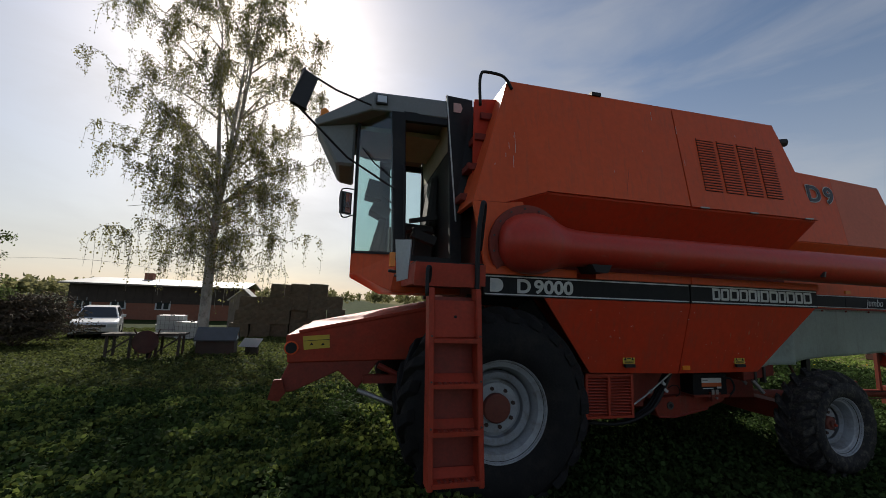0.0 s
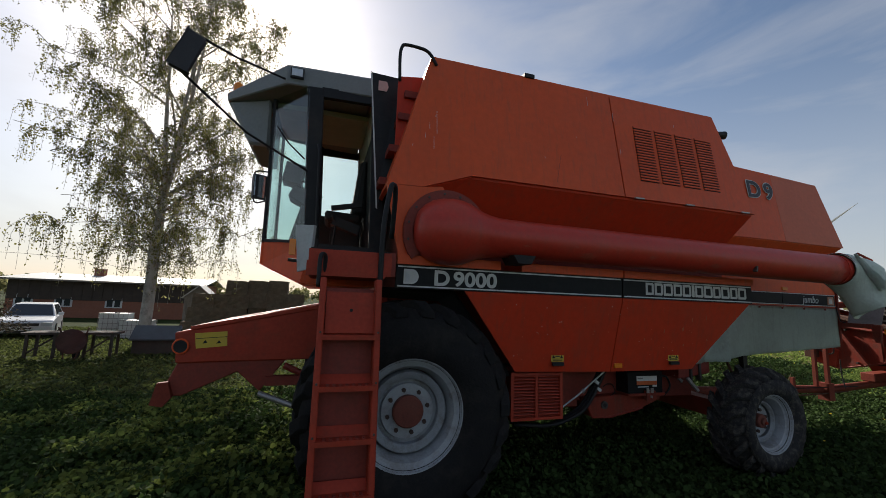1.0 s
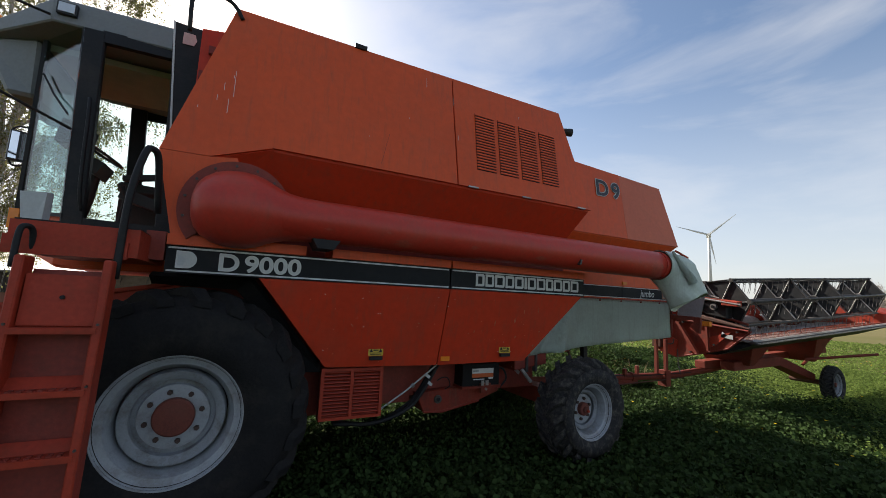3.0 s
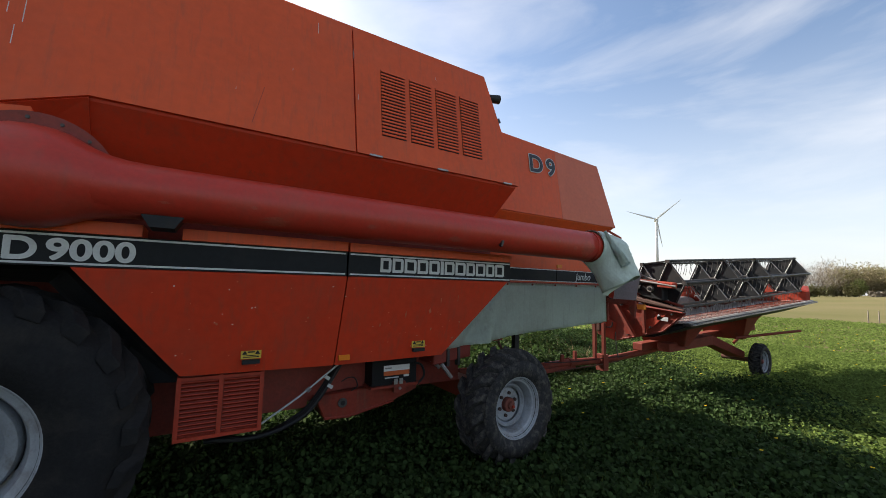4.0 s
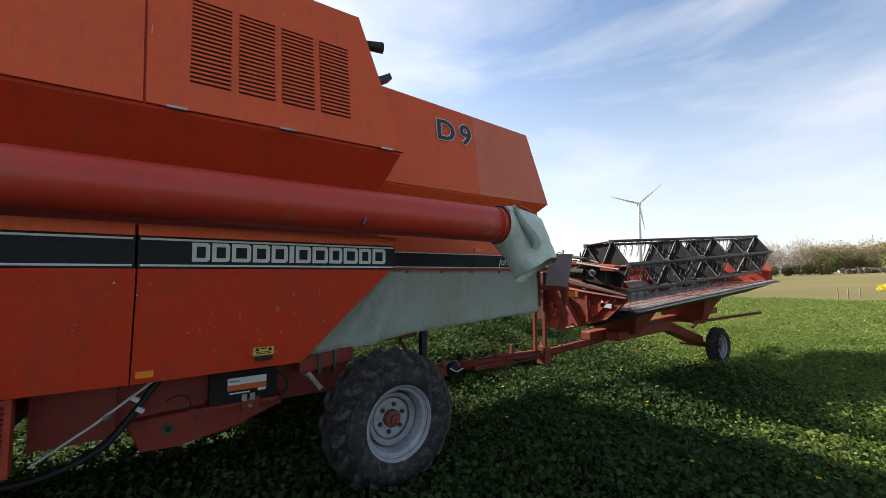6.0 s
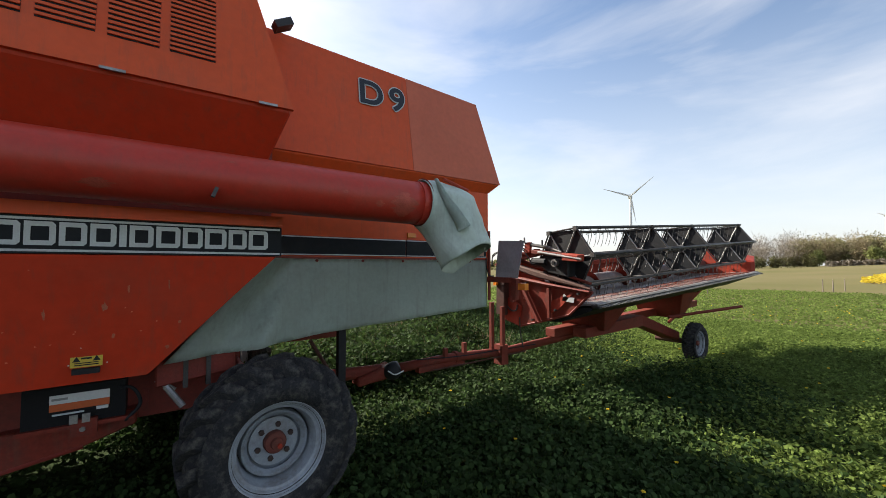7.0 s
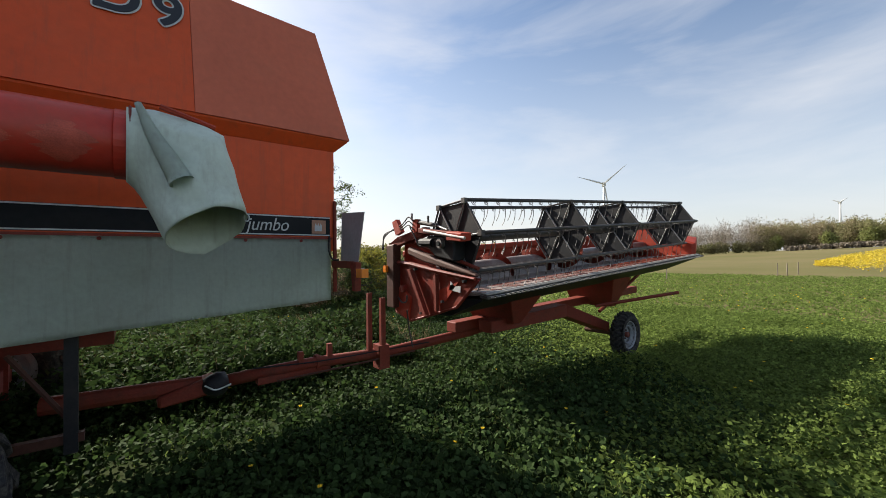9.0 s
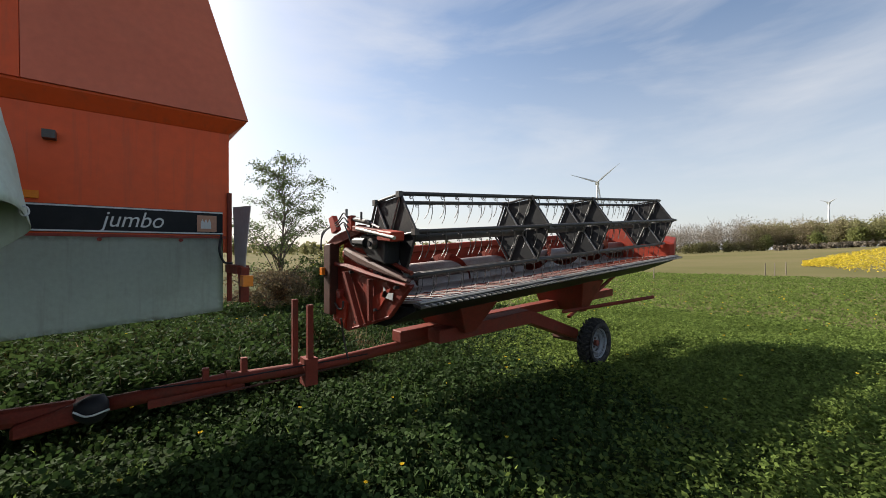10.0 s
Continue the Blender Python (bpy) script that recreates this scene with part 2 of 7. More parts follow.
def loft(rings, bevel=0.01, bm=None):
    """A closed solid through rings of equally many points."""
    b = bmesh.new()
    vs = [[b.verts.new(q) for q in r] for r in rings]
    k = len(rings[0])
    b.faces.new(vs[0][::-1])
    b.faces.new(vs[-1])
    for a, c in zip(vs, vs[1:]):
        for i in range(k):
            b.faces.new((a[i], a[(i + 1) % k], c[(i + 1) % k], c[i]))
    bmesh.ops.recalc_face_normals(b, faces=b.faces)
    bevelled(b, bevel)
    return merged(bm, b)


def tube(points, r, seg=10, bm=None, ends=True):
    """A round bar through points; r one radius, or one for each point."""
    b = bmesh.new()
    p = [Vector(q) for q in points]
    rs = r if isinstance(r, (list, tuple)) else [r] * len(p)
    up = None
    rings = []
    for i, q in enumerate(p):
        d = (p[min(i + 1, len(p) - 1)] - p[max(i - 1, 0)]).normalized()
        if up is None:
            up = d.orthogonal().normalized()
        up = (up - d * up.dot(d)).normalized()
        side = d.cross(up)
        rings.append([b.verts.new(q + (up * math.cos(2 * math.pi * j / seg) + side * math.sin(2 * math.pi * j / seg)) * rs[i]) for j in range(seg)])
    for a, c in zip(rings, rings[1:]):
        for j in range(seg):
            b.faces.new((a[j], a[(j + 1) % seg], c[(j + 1) % seg], c[j]))
    if ends:
        b.faces.new(rings[0][::-1])
        b.faces.new(rings[-1])
    return merged(bm, b)


def arc(points, n=6):
    """A smooth run through points (Catmull-Rom)."""
    p = [Vector(q) for q in points]
    p = [p[0] * 2 - p[1]] + p + [p[-1] * 2 - p[-2]]
    out = []
    for i in range(1, len(p) - 2):
        for j in range(n):
            t = j / n
            out.append(0.5 * (2 * p[i] + (p[i + 1] - p[i - 1]) * t + (2 * p[i - 1] - 5 * p[i] + 4 * p[i + 1] - p[i + 2]) * t * t + (3 * p[i] - p[i - 1] - 3 * p[i + 1] + p[i + 2]) * t ** 3))
    return out + [p[-2]]


def lathe(profile, seg=48, bm=None):
    """Turns a closed profile of (radius, y) round the y axis."""
    b = bmesh.new()
    rings = []
    for j in range(seg):
        a = 2 * math.pi * j / seg
        rings.append([b.verts.new((r * math.cos(a), y, r * math.sin(a))) for r, y in profile])
    k = len(profile)
    for j in range(seg):
        A, B = rings[j], rings[(j + 1) % seg]
        for i in range(k):
            b.faces.new((A[i], A[(i + 1) % k], B[(i + 1) % k], B[i]))
    return merged(bm, b)


def wording(name, text, size, m, mat, parent, depth=0.002, shear=0.0, squash=1.0, fat=0.0):
    """Lettering of the built-in font, its strokes thickened by fat metres."""
    cu = bpy.data.curves.new(name, "FONT")
    cu.body, cu.size, cu.extrude, cu.shear = text, size, depth, shear
    ob = bpy.data.objects.new(name, cu)
    base = bpy.data.meshes.new_from_object(ob)
    bpy.data.objects.remove(ob)
    bm = bmesh.new()
    for i in range(12 if fat else 1):
        me = base.copy()
        a = 2 * math.pi * i / 12
        me.transform(m @ Matrix.Translation((fat * math.cos(a), fat * math.sin(a), 0.00012 * i)) @ Matrix.Diagonal((squash, 1, 1, 1)))
        bm.from_mesh(me)
        bpy.data.meshes.remove(me)
    bpy.data.meshes.remove(base)
    return part(name, bm, mat, parent)




def side_at(x, y, z, lean=0):
    return pose(x, y, z, 90 + lean, 0, 0)


# ---- ground ----
SOIL = -0.18


def smooth(a, b, v):
    t = max(0.0, min(1.0, (v - a) / (b - a)))
    return t * t * (3 - 2 * t)


def ground_z(x, y):
    z = SOIL
    az, d = math.degrees(math.atan2(x - 7, y - 1)), math.hypot(x - 7, y - 1)
    if x > 7:
        z += (0.38 + 0.125 * max(0.0, min(40.0, az - 70))) * smooth(30, 150, d)
    z -= 0.22 * smooth(13, 21, y) * smooth(3, -3, x)
    z += 0.05 * noise.noise(Vector((x * 0.35, y * 0.35, 0.0))) + 0.25 * smooth(40, 200, d) * noise.noise(Vector((x * 0.02, y * 0.02, 3.0)))
    return z


def ground_material():
    """Soil darkened to deepen the shade among the weeds, with weeds' litter near the yard, olive stubble grass out on
    the field.
    """
    m = material("meadow_soil", (0.026, 0.040, 0.012), 0.95, 0, 0.45, 0.35, 0.6, 6, (0.060, 0.050, 0.028), 0.55, 0.5, spec=0.03)
    nt = m.node_tree
    n, l = nt.nodes.new, nt.links.new
    bsdf = nt.nodes["Principled BSDF"]
    old = bsdf.inputs["Base Color"].links[0].from_socket
    co, sp = n("ShaderNodeTexCoord"), n("ShaderNodeSeparateXYZ")
    nz = n("ShaderNodeTexNoise")
    nz.inputs["Scale"].default_value, nz.inputs["Detail"].default_value = 0.12, 6
    l(co.outputs["Object"], sp.inputs[0])
    l(co.outputs["Object"], nz.inputs["Vector"])
    ma = n("ShaderNodeMath")
    ma.operation = "MULTIPLY_ADD"
    ma.inputs[1].default_value = 16.0
    l(nz.outputs["Fac"], ma.inputs[0])
    l(sp.outputs["X"], ma.inputs[2])
    mr = n("ShaderNodeMapRange")
    mr.inputs["From Min"].default_value, mr.inputs["From Max"].default_value = 17.0, 30.0
    l(ma.outputs[0], mr.inputs["Value"])
    field = n("ShaderNodeValToRGB")
    field.color_ramp.elements[0].position, field.color_ramp.elements[0].color = 0.35, (0.118, 0.112, 0.045, 1)
    field.color_ramp.elements[1].position, field.color_ramp.elements[1].color = 0.70, (0.175, 0.145, 0.076, 1)
    nf = n("ShaderNodeTexNoise")
    nf.inputs["Scale"].default_value, nf.inputs["Detail"].default_value = 0.045, 8
    l(co.outputs["Object"], nf.inputs["Vector"])
    l(nf.outputs["Fac"], field.inputs["Fac"])
    mx = n("ShaderNodeMixRGB")
    l(mr.outputs["Result"], mx.inputs[0])
    l(old, mx.inputs[1])
    l(field.outputs["Color"], mx.inputs[2])
    l(mx.outputs["Color"], bsdf.inputs["Base Color"])
    return m


GROUND = ground_material()


def build_ground():
    near = list(np.arange(-30, 60.1, 1.0))
    xs = [-2600, -1200, -600, -300, -150, -90, -60, -42] + near + list(np.arange(64, 200, 6.0)) + [220, 260, 330, 450, 700, 1200, 2600]
    ys = [-2600, -900, -300, -120, -60, -35] + list(np.arange(-20, 50.1, 1.0)) + list(np.arange(54, 160, 6.0)) + [180, 230, 320, 500, 900, 1600, 2600]
    verts = [(x, y, ground_z(x, y)) for y in ys for x in xs]
    k = len(xs)
    faces = [(j * k + i, j * k + i + 1, (j + 1) * k + i + 1, (j + 1) * k + i) for j in range(len(ys) - 1) for i in range(k - 1)]
    me = bpy.data.meshes.new("ground")
    me.from_pydata(verts, [], faces)
    me.polygons.foreach_set("use_smooth", [True] * len(faces))
    me.materials.append(GROUND)
    tagged(new("ground", me), "rough green meadow with bare earth patches", "ground", kind="structure")


build_ground()

# ---- combine harvester ----
YC = 5.35                     # the machine's middle, across
YS = 3.80                     # its near side at the stripe
combine = thing("combine_harvester", "orange-red combine harvester with black stripe, parked on weedy meadow", "combine harvester", at=(4.0, YC, SOIL))


def cpart(name, bm, mat, parent=None, label="", smooth=False):
    """A part of the combine, given in world coordinates."""
    ob = part(name, bm, mat, parent or combine, label, smooth)
    ob.matrix_parent_inverse = combine.matrix_basis.inverted() if parent is None else Matrix()
    return ob


def cword(*a, **k):
    o = wording(*a, **k)
    if o.parent is combine:
        o.matrix_parent_inverse = combine.matrix_basis.inverted()
    return o


def far(y):
    return 2 * YC - y


# grain tank with leaning sides and the chamfer under its bulge
def tank_ring(x0, x1, y, z):
    return [(x0, y, z), (x1, y, z), (x1, far(y), z), (x0, far(y), z)]


def tank_y(z):
    """The tank's near side leans inwards towards the top."""
    return 3.722 + (z - 2.79) * 0.15


def tank_pt(x, z, out=0.0):
    return Vector((x, tank_y(z) - out, z))


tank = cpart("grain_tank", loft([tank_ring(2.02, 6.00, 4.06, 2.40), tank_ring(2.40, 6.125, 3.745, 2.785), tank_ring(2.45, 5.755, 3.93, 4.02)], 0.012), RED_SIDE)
# side skins, front one ending in a slanted edge
cpart("tank_side_panel", plate([(1.725, 3.775, 2.65), (2.05, 3.775, 2.655), (2.50, 3.722, 2.80), (4.235, 3.722, 2.80), tank_pt(4.205, 4.025), tank_pt(2.113, 4.03)], 0.03), RED)
cpart("engine_side_panel", plate([(4.25, 3.722, 2.80), (6.135, 3.722, 2.80), tank_pt(5.765, 4.05), tank_pt(4.22, 4.02)], 0.03), RED)
cpart("tank_front_wall", plate([(1.73, 3.785, 2.65), (2.118, 3.91, 4.025), (2.118, far(3.91), 4.025), (1.73, far(3.785), 2.65)], 0.04, 0), RED)
cpart("tank_front_gusset", plate([(1.84, 4.20, 2.75), (1.96, 4.20, 2.75), (2.45, 4.20, 4.02), (1.84, 4.20, 3.93)], 0.02, 0), RED_SIDE)
cpart("tank_rim", plate([(2.113, 3.91, 4.034), (5.76, 3.915, 4.052), (5.76, far(3.915), 4.052), (2.113, far(3.91), 4.034)], 0.05), RED)
cpart("panel_crease", plate([tank_pt(3.42, 2.86, 0.002), tank_pt(3.424, 2.86, 0.002), tank_pt(3.50, 3.18, 0.002), tank_pt(3.497, 3.18, 0.002)], 0.002, 0), RED_DARK)
for hx in (4.42, 5.12, 5.96):
    cpart("hinge", box((hx - 0.06, 3.705, 2.790), (hx + 0.06, 3.724, 2.806), 0.002), STEEL)
cpart("tank_catch", box((3.13, 3.89, 4.03), (3.25, 3.97, 4.07), 0.008), BLACK)
for sx, sz, sh in ((3.90, 3.83, 0.11), (2.13, 3.02, 0.13), (2.16, 3.18, 0.24), (2.05, 3.12, 0.05), (2.09, 3.22, 0.07), (2.15, 3.35, 0.03), (1.93, 3.02, 0.02), (4.22, 3.7, 0.1), (4.26, 3.3, 0.06), (5.1, 3.78, 0.03), (3.3, 3.1, 0.02), (3.7, 3.4, 0.015)):
    sy = tank_y(sz)
    cpart("scratch", plate([(sx, sy - 0.006, sz), (sx + 0.004, sy - 0.006, sz), (sx + 0.004, sy - 0.006 + sh * 0.15, sz + sh), (sx + 0.001, sy - 0.006 + sh * 0.15, sz + sh)], 0.002, 0), LETTER)

# louvres in the engine panel
def panel_point(x, z):
    return tank_pt(x, z)


slat_me = None
for col in range(4):
    xl, w = 4.485 + col * 0.301, 0.248
    ztop, zbot = 3.685, 3.012
    # black plate on the uncut panel gives the dark depth behind the slats
    cpart("vent_shade_plate", plate([panel_point(xl + 0.0, zbot) - Vector((0, 0.004, 0)), panel_point(xl + w, zbot) - Vector((0, 0.004, 0)), panel_point(xl + w, ztop) - Vector((0, 0.004, 0)), panel_point(xl, ztop) - Vector((0, 0.004, 0))], 0.003, 0), BLACK)
    if slat_me is None:
        b = obox(pose(0, 0, 0, -12, 0, 0), (w, 0.008, 0.0185), 0.0015)
        slat_me = bpy.data.meshes.new("slat")
        b.to_mesh(slat_me)
        b.free()
        slat_me.materials.append(RED)
    for i in range(20):
        z = zbot + 0.018 + i * (ztop - zbot - 0.034) / 19
        q = panel_point(xl + w / 2, z)
        shared("slat", slat_me, combine.matrix_basis.inverted() @ pose(q.x, q.y - 0.010, q.z), combine)

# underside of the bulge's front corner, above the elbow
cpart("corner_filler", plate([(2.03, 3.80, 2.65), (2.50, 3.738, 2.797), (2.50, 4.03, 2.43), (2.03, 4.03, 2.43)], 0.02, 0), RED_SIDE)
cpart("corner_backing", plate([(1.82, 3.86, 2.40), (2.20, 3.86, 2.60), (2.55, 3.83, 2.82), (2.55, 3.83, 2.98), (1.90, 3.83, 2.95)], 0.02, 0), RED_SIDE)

# front corner column beside the auger elbow, with its curved cut-out
EL = Vector((2.285, 3.68, 2.235))
cut = [(EL.x + 0.38 * math.cos(radians(a)), EL.z + 0.38 * math.sin(radians(a))) for a in range(92, 236, 12)]
col_pts = [(1.86, 2.02), (cut[-1][0], 2.02)] + cut[::-1] + [(2.24, 2.676), (2.05, 2.652), (1.725, 2.647)]
cpart("front_side_panel", plate([(x, 3.79 - 0.02 * (z - 2.0), z) for x, z in col_pts], 0.05, 0), RED)
band = []
for a in range(10, 226, 8):
    c, s = math.cos(radians(a)), math.sin(radians(a))
    band.append([(EL.x + r * c, y, EL.z + r * s) for r, y in ((0.318, 3.84), (0.318, 3.735), (0.402, 3.735), (0.402, 3.84))])
cpart("elbow_collar", loft(band, 0.0), RED_DARK, None, "grimy arched collar round the auger elbow")
for a in range(24, 216, 24):
    c, s = math.cos(radians(a)), math.sin(radians(a))
    cpart("collar_bolt", tube([(EL.x + 0.365 * c, 3.738, EL.z + 0.365 * s), (EL.x + 0.365 * c, 3.725, EL.z + 0.365 * s)], 0.011, 6), DARK_STEEL)

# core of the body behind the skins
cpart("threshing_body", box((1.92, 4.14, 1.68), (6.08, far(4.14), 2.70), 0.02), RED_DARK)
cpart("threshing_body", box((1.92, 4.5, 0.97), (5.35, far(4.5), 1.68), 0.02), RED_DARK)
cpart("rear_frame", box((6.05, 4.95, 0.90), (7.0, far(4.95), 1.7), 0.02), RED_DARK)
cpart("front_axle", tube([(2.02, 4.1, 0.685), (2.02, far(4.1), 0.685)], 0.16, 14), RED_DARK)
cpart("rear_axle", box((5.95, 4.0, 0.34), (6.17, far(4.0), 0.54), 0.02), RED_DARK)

# unloading auger
ax0, ax1 = Vector((2.42, 3.655, 2.225)), Vector((7.11, 3.52, 2.172))
auger = cpart("unloading_auger", tube([ax0 + (ax1 - ax0) * (i / 24) for i in range(25)], 0.173, 36), RED_TUBE, None, "round red unloading auger tube with scuffed paint", True)
prof = ((2.005, 0.03), (2.012, 0.10), (2.035, 0.175), (2.08, 0.235), (2.15, 0.285), (2.24, 0.312), (2.33, 0.320), (2.41, 0.312), (2.48, 0.292), (2.54, 0.262), (2.60, 0.232), (2.67, 0.209), (2.77, 0.194), (2.92, 0.187))
b = tube(arc([(x - 0.03, 3.71 - 0.06 * smooth(2.3, 2.95, x), 2.245 - 0.026 * smooth(2.3, 2.9, x)) for x, r in prof], 1), [0.94 * r for x, r in prof], 40)
cpart("auger_elbow", b, RED_TUBE, None, "", True)


# patches of rubbed and flaked paint on the tube
def bare_patch(x, a0, a1, w, seed):
    r = random.Random(seed)
    b = bmesh.new()
    rows = []
    for i in range(15):
        a = radians(a0 + (a1 - a0) * i / 14)
        bulge = math.sin(math.pi * (i + 0.4) / 14.8) ** 0.6
        row = []
        for sgn in (-1, 1):
            xx = x + sgn * w * bulge * r.uniform(0.30, 1.0)
            c = ax0 + (ax1 - ax0) * ((xx - ax0.x) / (ax1.x - ax0.x))
            row.append(b.verts.new(c + Vector((0, -0.1738 * math.cos(a), 0.1738 * math.sin(a)))))
        rows.append(row)
    for p, q in zip(rows, rows[1:]):
        b.faces.new((p[0], p[1], q[1], q[0]))
    return b


for k, (px, a0, a1, w) in enumerate(((6.86, -52, 14, 0.13), (6.66, -30, -12, 0.05), (6.40, -6, 2, 0.03), (5.1, -48, -28, 0.09), (4.3, -35, -22, 0.05), (3.6, -58, -30, 0.12), (3.45, -20, -12, 0.03), (2.95, -30, -24, 0.05), (5.7, 30, 36, 0.04))):
    cpart("bare_patch", bare_patch(px, a0, a1, w, k), FLAKED)
cpart("auger_lug", obox(pose(5.62, 3.41, 2.09, 0, 20, 0), (0.02, 0.04, 0.06), 0.004), DARK_STEEL)
cpart("auger_end_ring", tube([ax0 + (ax1 - ax0) * 0.985, ax0 + (ax1 - ax0) * 1.0], 0.179, 36), RED_TUBE)
# ledge over the stripe, with a notch
cpart("ledge", box((1.85, 3.76, 1.939), (2.83, 4.14, 2.02), 0.01), RED)
cpart("ledge", box((3.05, 3.765, 1.939), (4.225, 4.14, 2.018), 0.01), RED)
cpart("ledge", box((4.243, 3.765, 1.939), (6.08, 4.14, 2.014), 0.01), RED)
cpart("auger_rest", plate([(2.835, 3.77, 2.06), (3.055, 3.77, 2.06), (3.01, 3.77, 1.985), (2.88, 3.77, 1.985)], 0.26, 0.004), BLACK)

# stripe panels, their lines and lettering
for x0, x1 in ((1.85, 4.227), (4.243, 6.08)):
    cpart("stripe_panel", box((x0, YS - 0.01, 1.732), (x1, YS + 0.05, 1.936), 0.004), STRIPE)
    for z0 in (1.742, 1.914):
        cpart("pale_line", box((x0 + 0.012, YS - 0.0135, z0), (x1 - 0.012, YS - 0.009, z0 + 0.013), 0.0), LETTER)
cword("model_lettering", "D", 0.186, side_at(2.185, YS - 0.013, 1.770), LETTER, combine, squash=1.12, fat=0.006)
cword("model_lettering", "9000", 0.180, side_at(2.372, YS - 0.013, 1.772), LETTER, combine, squash=1.20, fat=0.006)
# emblem: a pale half-round shield
cpart("emblem", plate([(1.915, YS - 0.013, 1.770), (1.985, YS - 0.013, 1.770)] + [(1.985 + 0.065 * math.cos(radians(a)), YS - 0.013, 1.835 + 0.065 * math.sin(radians(a))) for a in range(-75, 90, 15)] + [(1.915, YS - 0.013, 1.900)], 0.003, 0), LETTER)
cpart("emblem_notch", plate([(1.93, YS - 0.016, 1.79), (1.965, YS - 0.016, 1.79), (1.975, YS - 0.016, 1.845), (1.93, YS - 0.016, 1.87)], 0.002, 0), PALE_GREY)


# the maker's name as plain hollow blocks, one narrow and solid
def name_block(x, w, z0, z1, solid):
    y = YS - 0.0135
    if solid:
        cpart("name_block", box((x, y, z0), (x + w, y + 0.004, z1), 0.0), LETTER)
        return
    t = 0.026
    b = bmesh.new()
    outer = [(x, z0), (x + w - 0.014, z0), (x + w, z0 + 0.016), (x + w, z1 - 0.016), (x + w - 0.014, z1), (x, z1)]
    inner = [(x + t, z0 + t), (x + w - t, z0 + t), (x + w - t, z0 + t), (x + w - t, z1 - t), (x + w - t, z1 - t), (x + t, z1 - t)]
    rings = [[b.verts.new((q[0], yy, q[1])) for q in ring] for yy, ring in ((y, outer), (y, inner), (y + 0.004, inner), (y + 0.004, outer))]
    for k in range(4):
        A, B = rings[k], rings[(k + 1) % 4]
        for i in range(6):
            b.faces.new((A[i], A[(i + 1) % 6], B[(i + 1) % 6], B[i]))
    bmesh.ops.remove_doubles(b, verts=b.verts[:], dist=1e-5)
    cpart("name_block", b, LETTER)


x = 4.535
for w in (0.106, 0.110, 0.124, 0.116, 0.116, 0.034, 0.116, 0.124, 0.108, 0.124, 0.110, 0.124):
    name_block(x, w, 1.776, 1.906, w < 0.05)
    x += w + 0.0128

# lower side panels, leaning in towards the ground
def low_pt(x, z):
    return (x, YS + 0.001 + (1.70 - z) * 0.24, z)


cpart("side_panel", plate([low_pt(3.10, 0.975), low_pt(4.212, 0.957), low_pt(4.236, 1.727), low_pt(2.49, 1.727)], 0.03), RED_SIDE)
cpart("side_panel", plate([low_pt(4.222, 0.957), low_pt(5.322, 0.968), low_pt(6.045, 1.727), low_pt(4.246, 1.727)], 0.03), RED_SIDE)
cpart("wheel_arch", plate([(1.75, 4.0, 1.74), (2.45, 4.0, 1.74), (3.10, 4.10, 0.95), (2.95, 4.14, 0.95), (2.35, 4.14, 1.66), (1.75, 4.14, 1.68)], 0.05, 0), BLACK)
random.seed(11)
for k in range(46):
    sx, sz = random.uniform(2.9, 5.6), random.uniform(1.0, 1.66)
    if sx < 2.55 + (1.72 - sz) * 0.85 or sx > 5.95 - (1.72 - sz) * 0.95:
        continue
    q = Vector(low_pt(sx, sz))
    h = random.choice((0.008, 0.012, 0.016, 0.03, 0.06))
    cpart("paint_chip", plate([q + Vector((0, -0.002, 0)), q + Vector((random.uniform(0.004, 0.012), -0.002, 0.002)), q + Vector((random.uniform(0.003, 0.01), -0.002, h)), q + Vector((0.001, -0.002, h))], 0.001, 0), random.choice((RED_FADED, LETTER, RED_FADED)))


for sx, sz, w, h in ((5.11, 1.42, 0.024, 0.044), (5.22, 1.53, 0.010, 0.040), (5.42, 1.55, 0.008, 0.06), (4.85, 1.39, 0.010, 0.045), (5.15, 1.24, 0.014, 0.022), (3.95, 1.38, 0.012, 0.012), (4.60, 1.30, 0.010, 0.03), (5.48, 1.30, 0.014, 0.014), (5.42, 1.14, 0.018, 0.018), (3.30, 1.35, 0.012, 0.016)):
    ring = []
    for k in range(12):
        a = 2 * math.pi * k / 12
        r = 1 + 0.35 * random.uniform(-1, 1)
        q = low_pt(sx + 0.6 * w * r * math.cos(a), sz + 0.6 * h * r * math.sin(a))
        ring.append((q[0], q[1] - 0.0015, q[2]))
    cpart("splash_mark", plate(ring, 0.001, 0), SPLASH)


def warning_label(x, z):
    y = low_pt(x, z)[1]
    s = cpart("warning_sticker", box((x - 0.072, y - 0.008, z - 0.028), (x + 0.072, y - 0.003, z + 0.045), 0.0), YELLOW)
    for dx in (-0.045, 0.045):
        part("triangle_mark", plate([(x + dx - 0.018, y - 0.010, z + 0.005), (x + dx + 0.018, y - 0.010, z + 0.005), (x + dx, y - 0.010, z + 0.036)], 0.002, 0), BLACK, s)
    part("text_bar", box((x - 0.055, y - 0.010, z - 0.018), (x + 0.055, y - 0.008, z - 0.012), 0), BLACK, s)
    part("text_bar", box((x - 0.055, y - 0.010, z - 0.006), (x + 0.055, y - 0.008, z - 0.001), 0), BLACK, s)
    part("text_bar", box((x - 0.024, y - 0.010, z + 0.018), (x + 0.024, y - 0.008, z + 0.028), 0), BLACK, s)
    h = cpart("panel_handle", box((x - 0.062, y - 0.03, z - 0.066), (x + 0.062, y, z - 0.034), 0.012), BLACK)


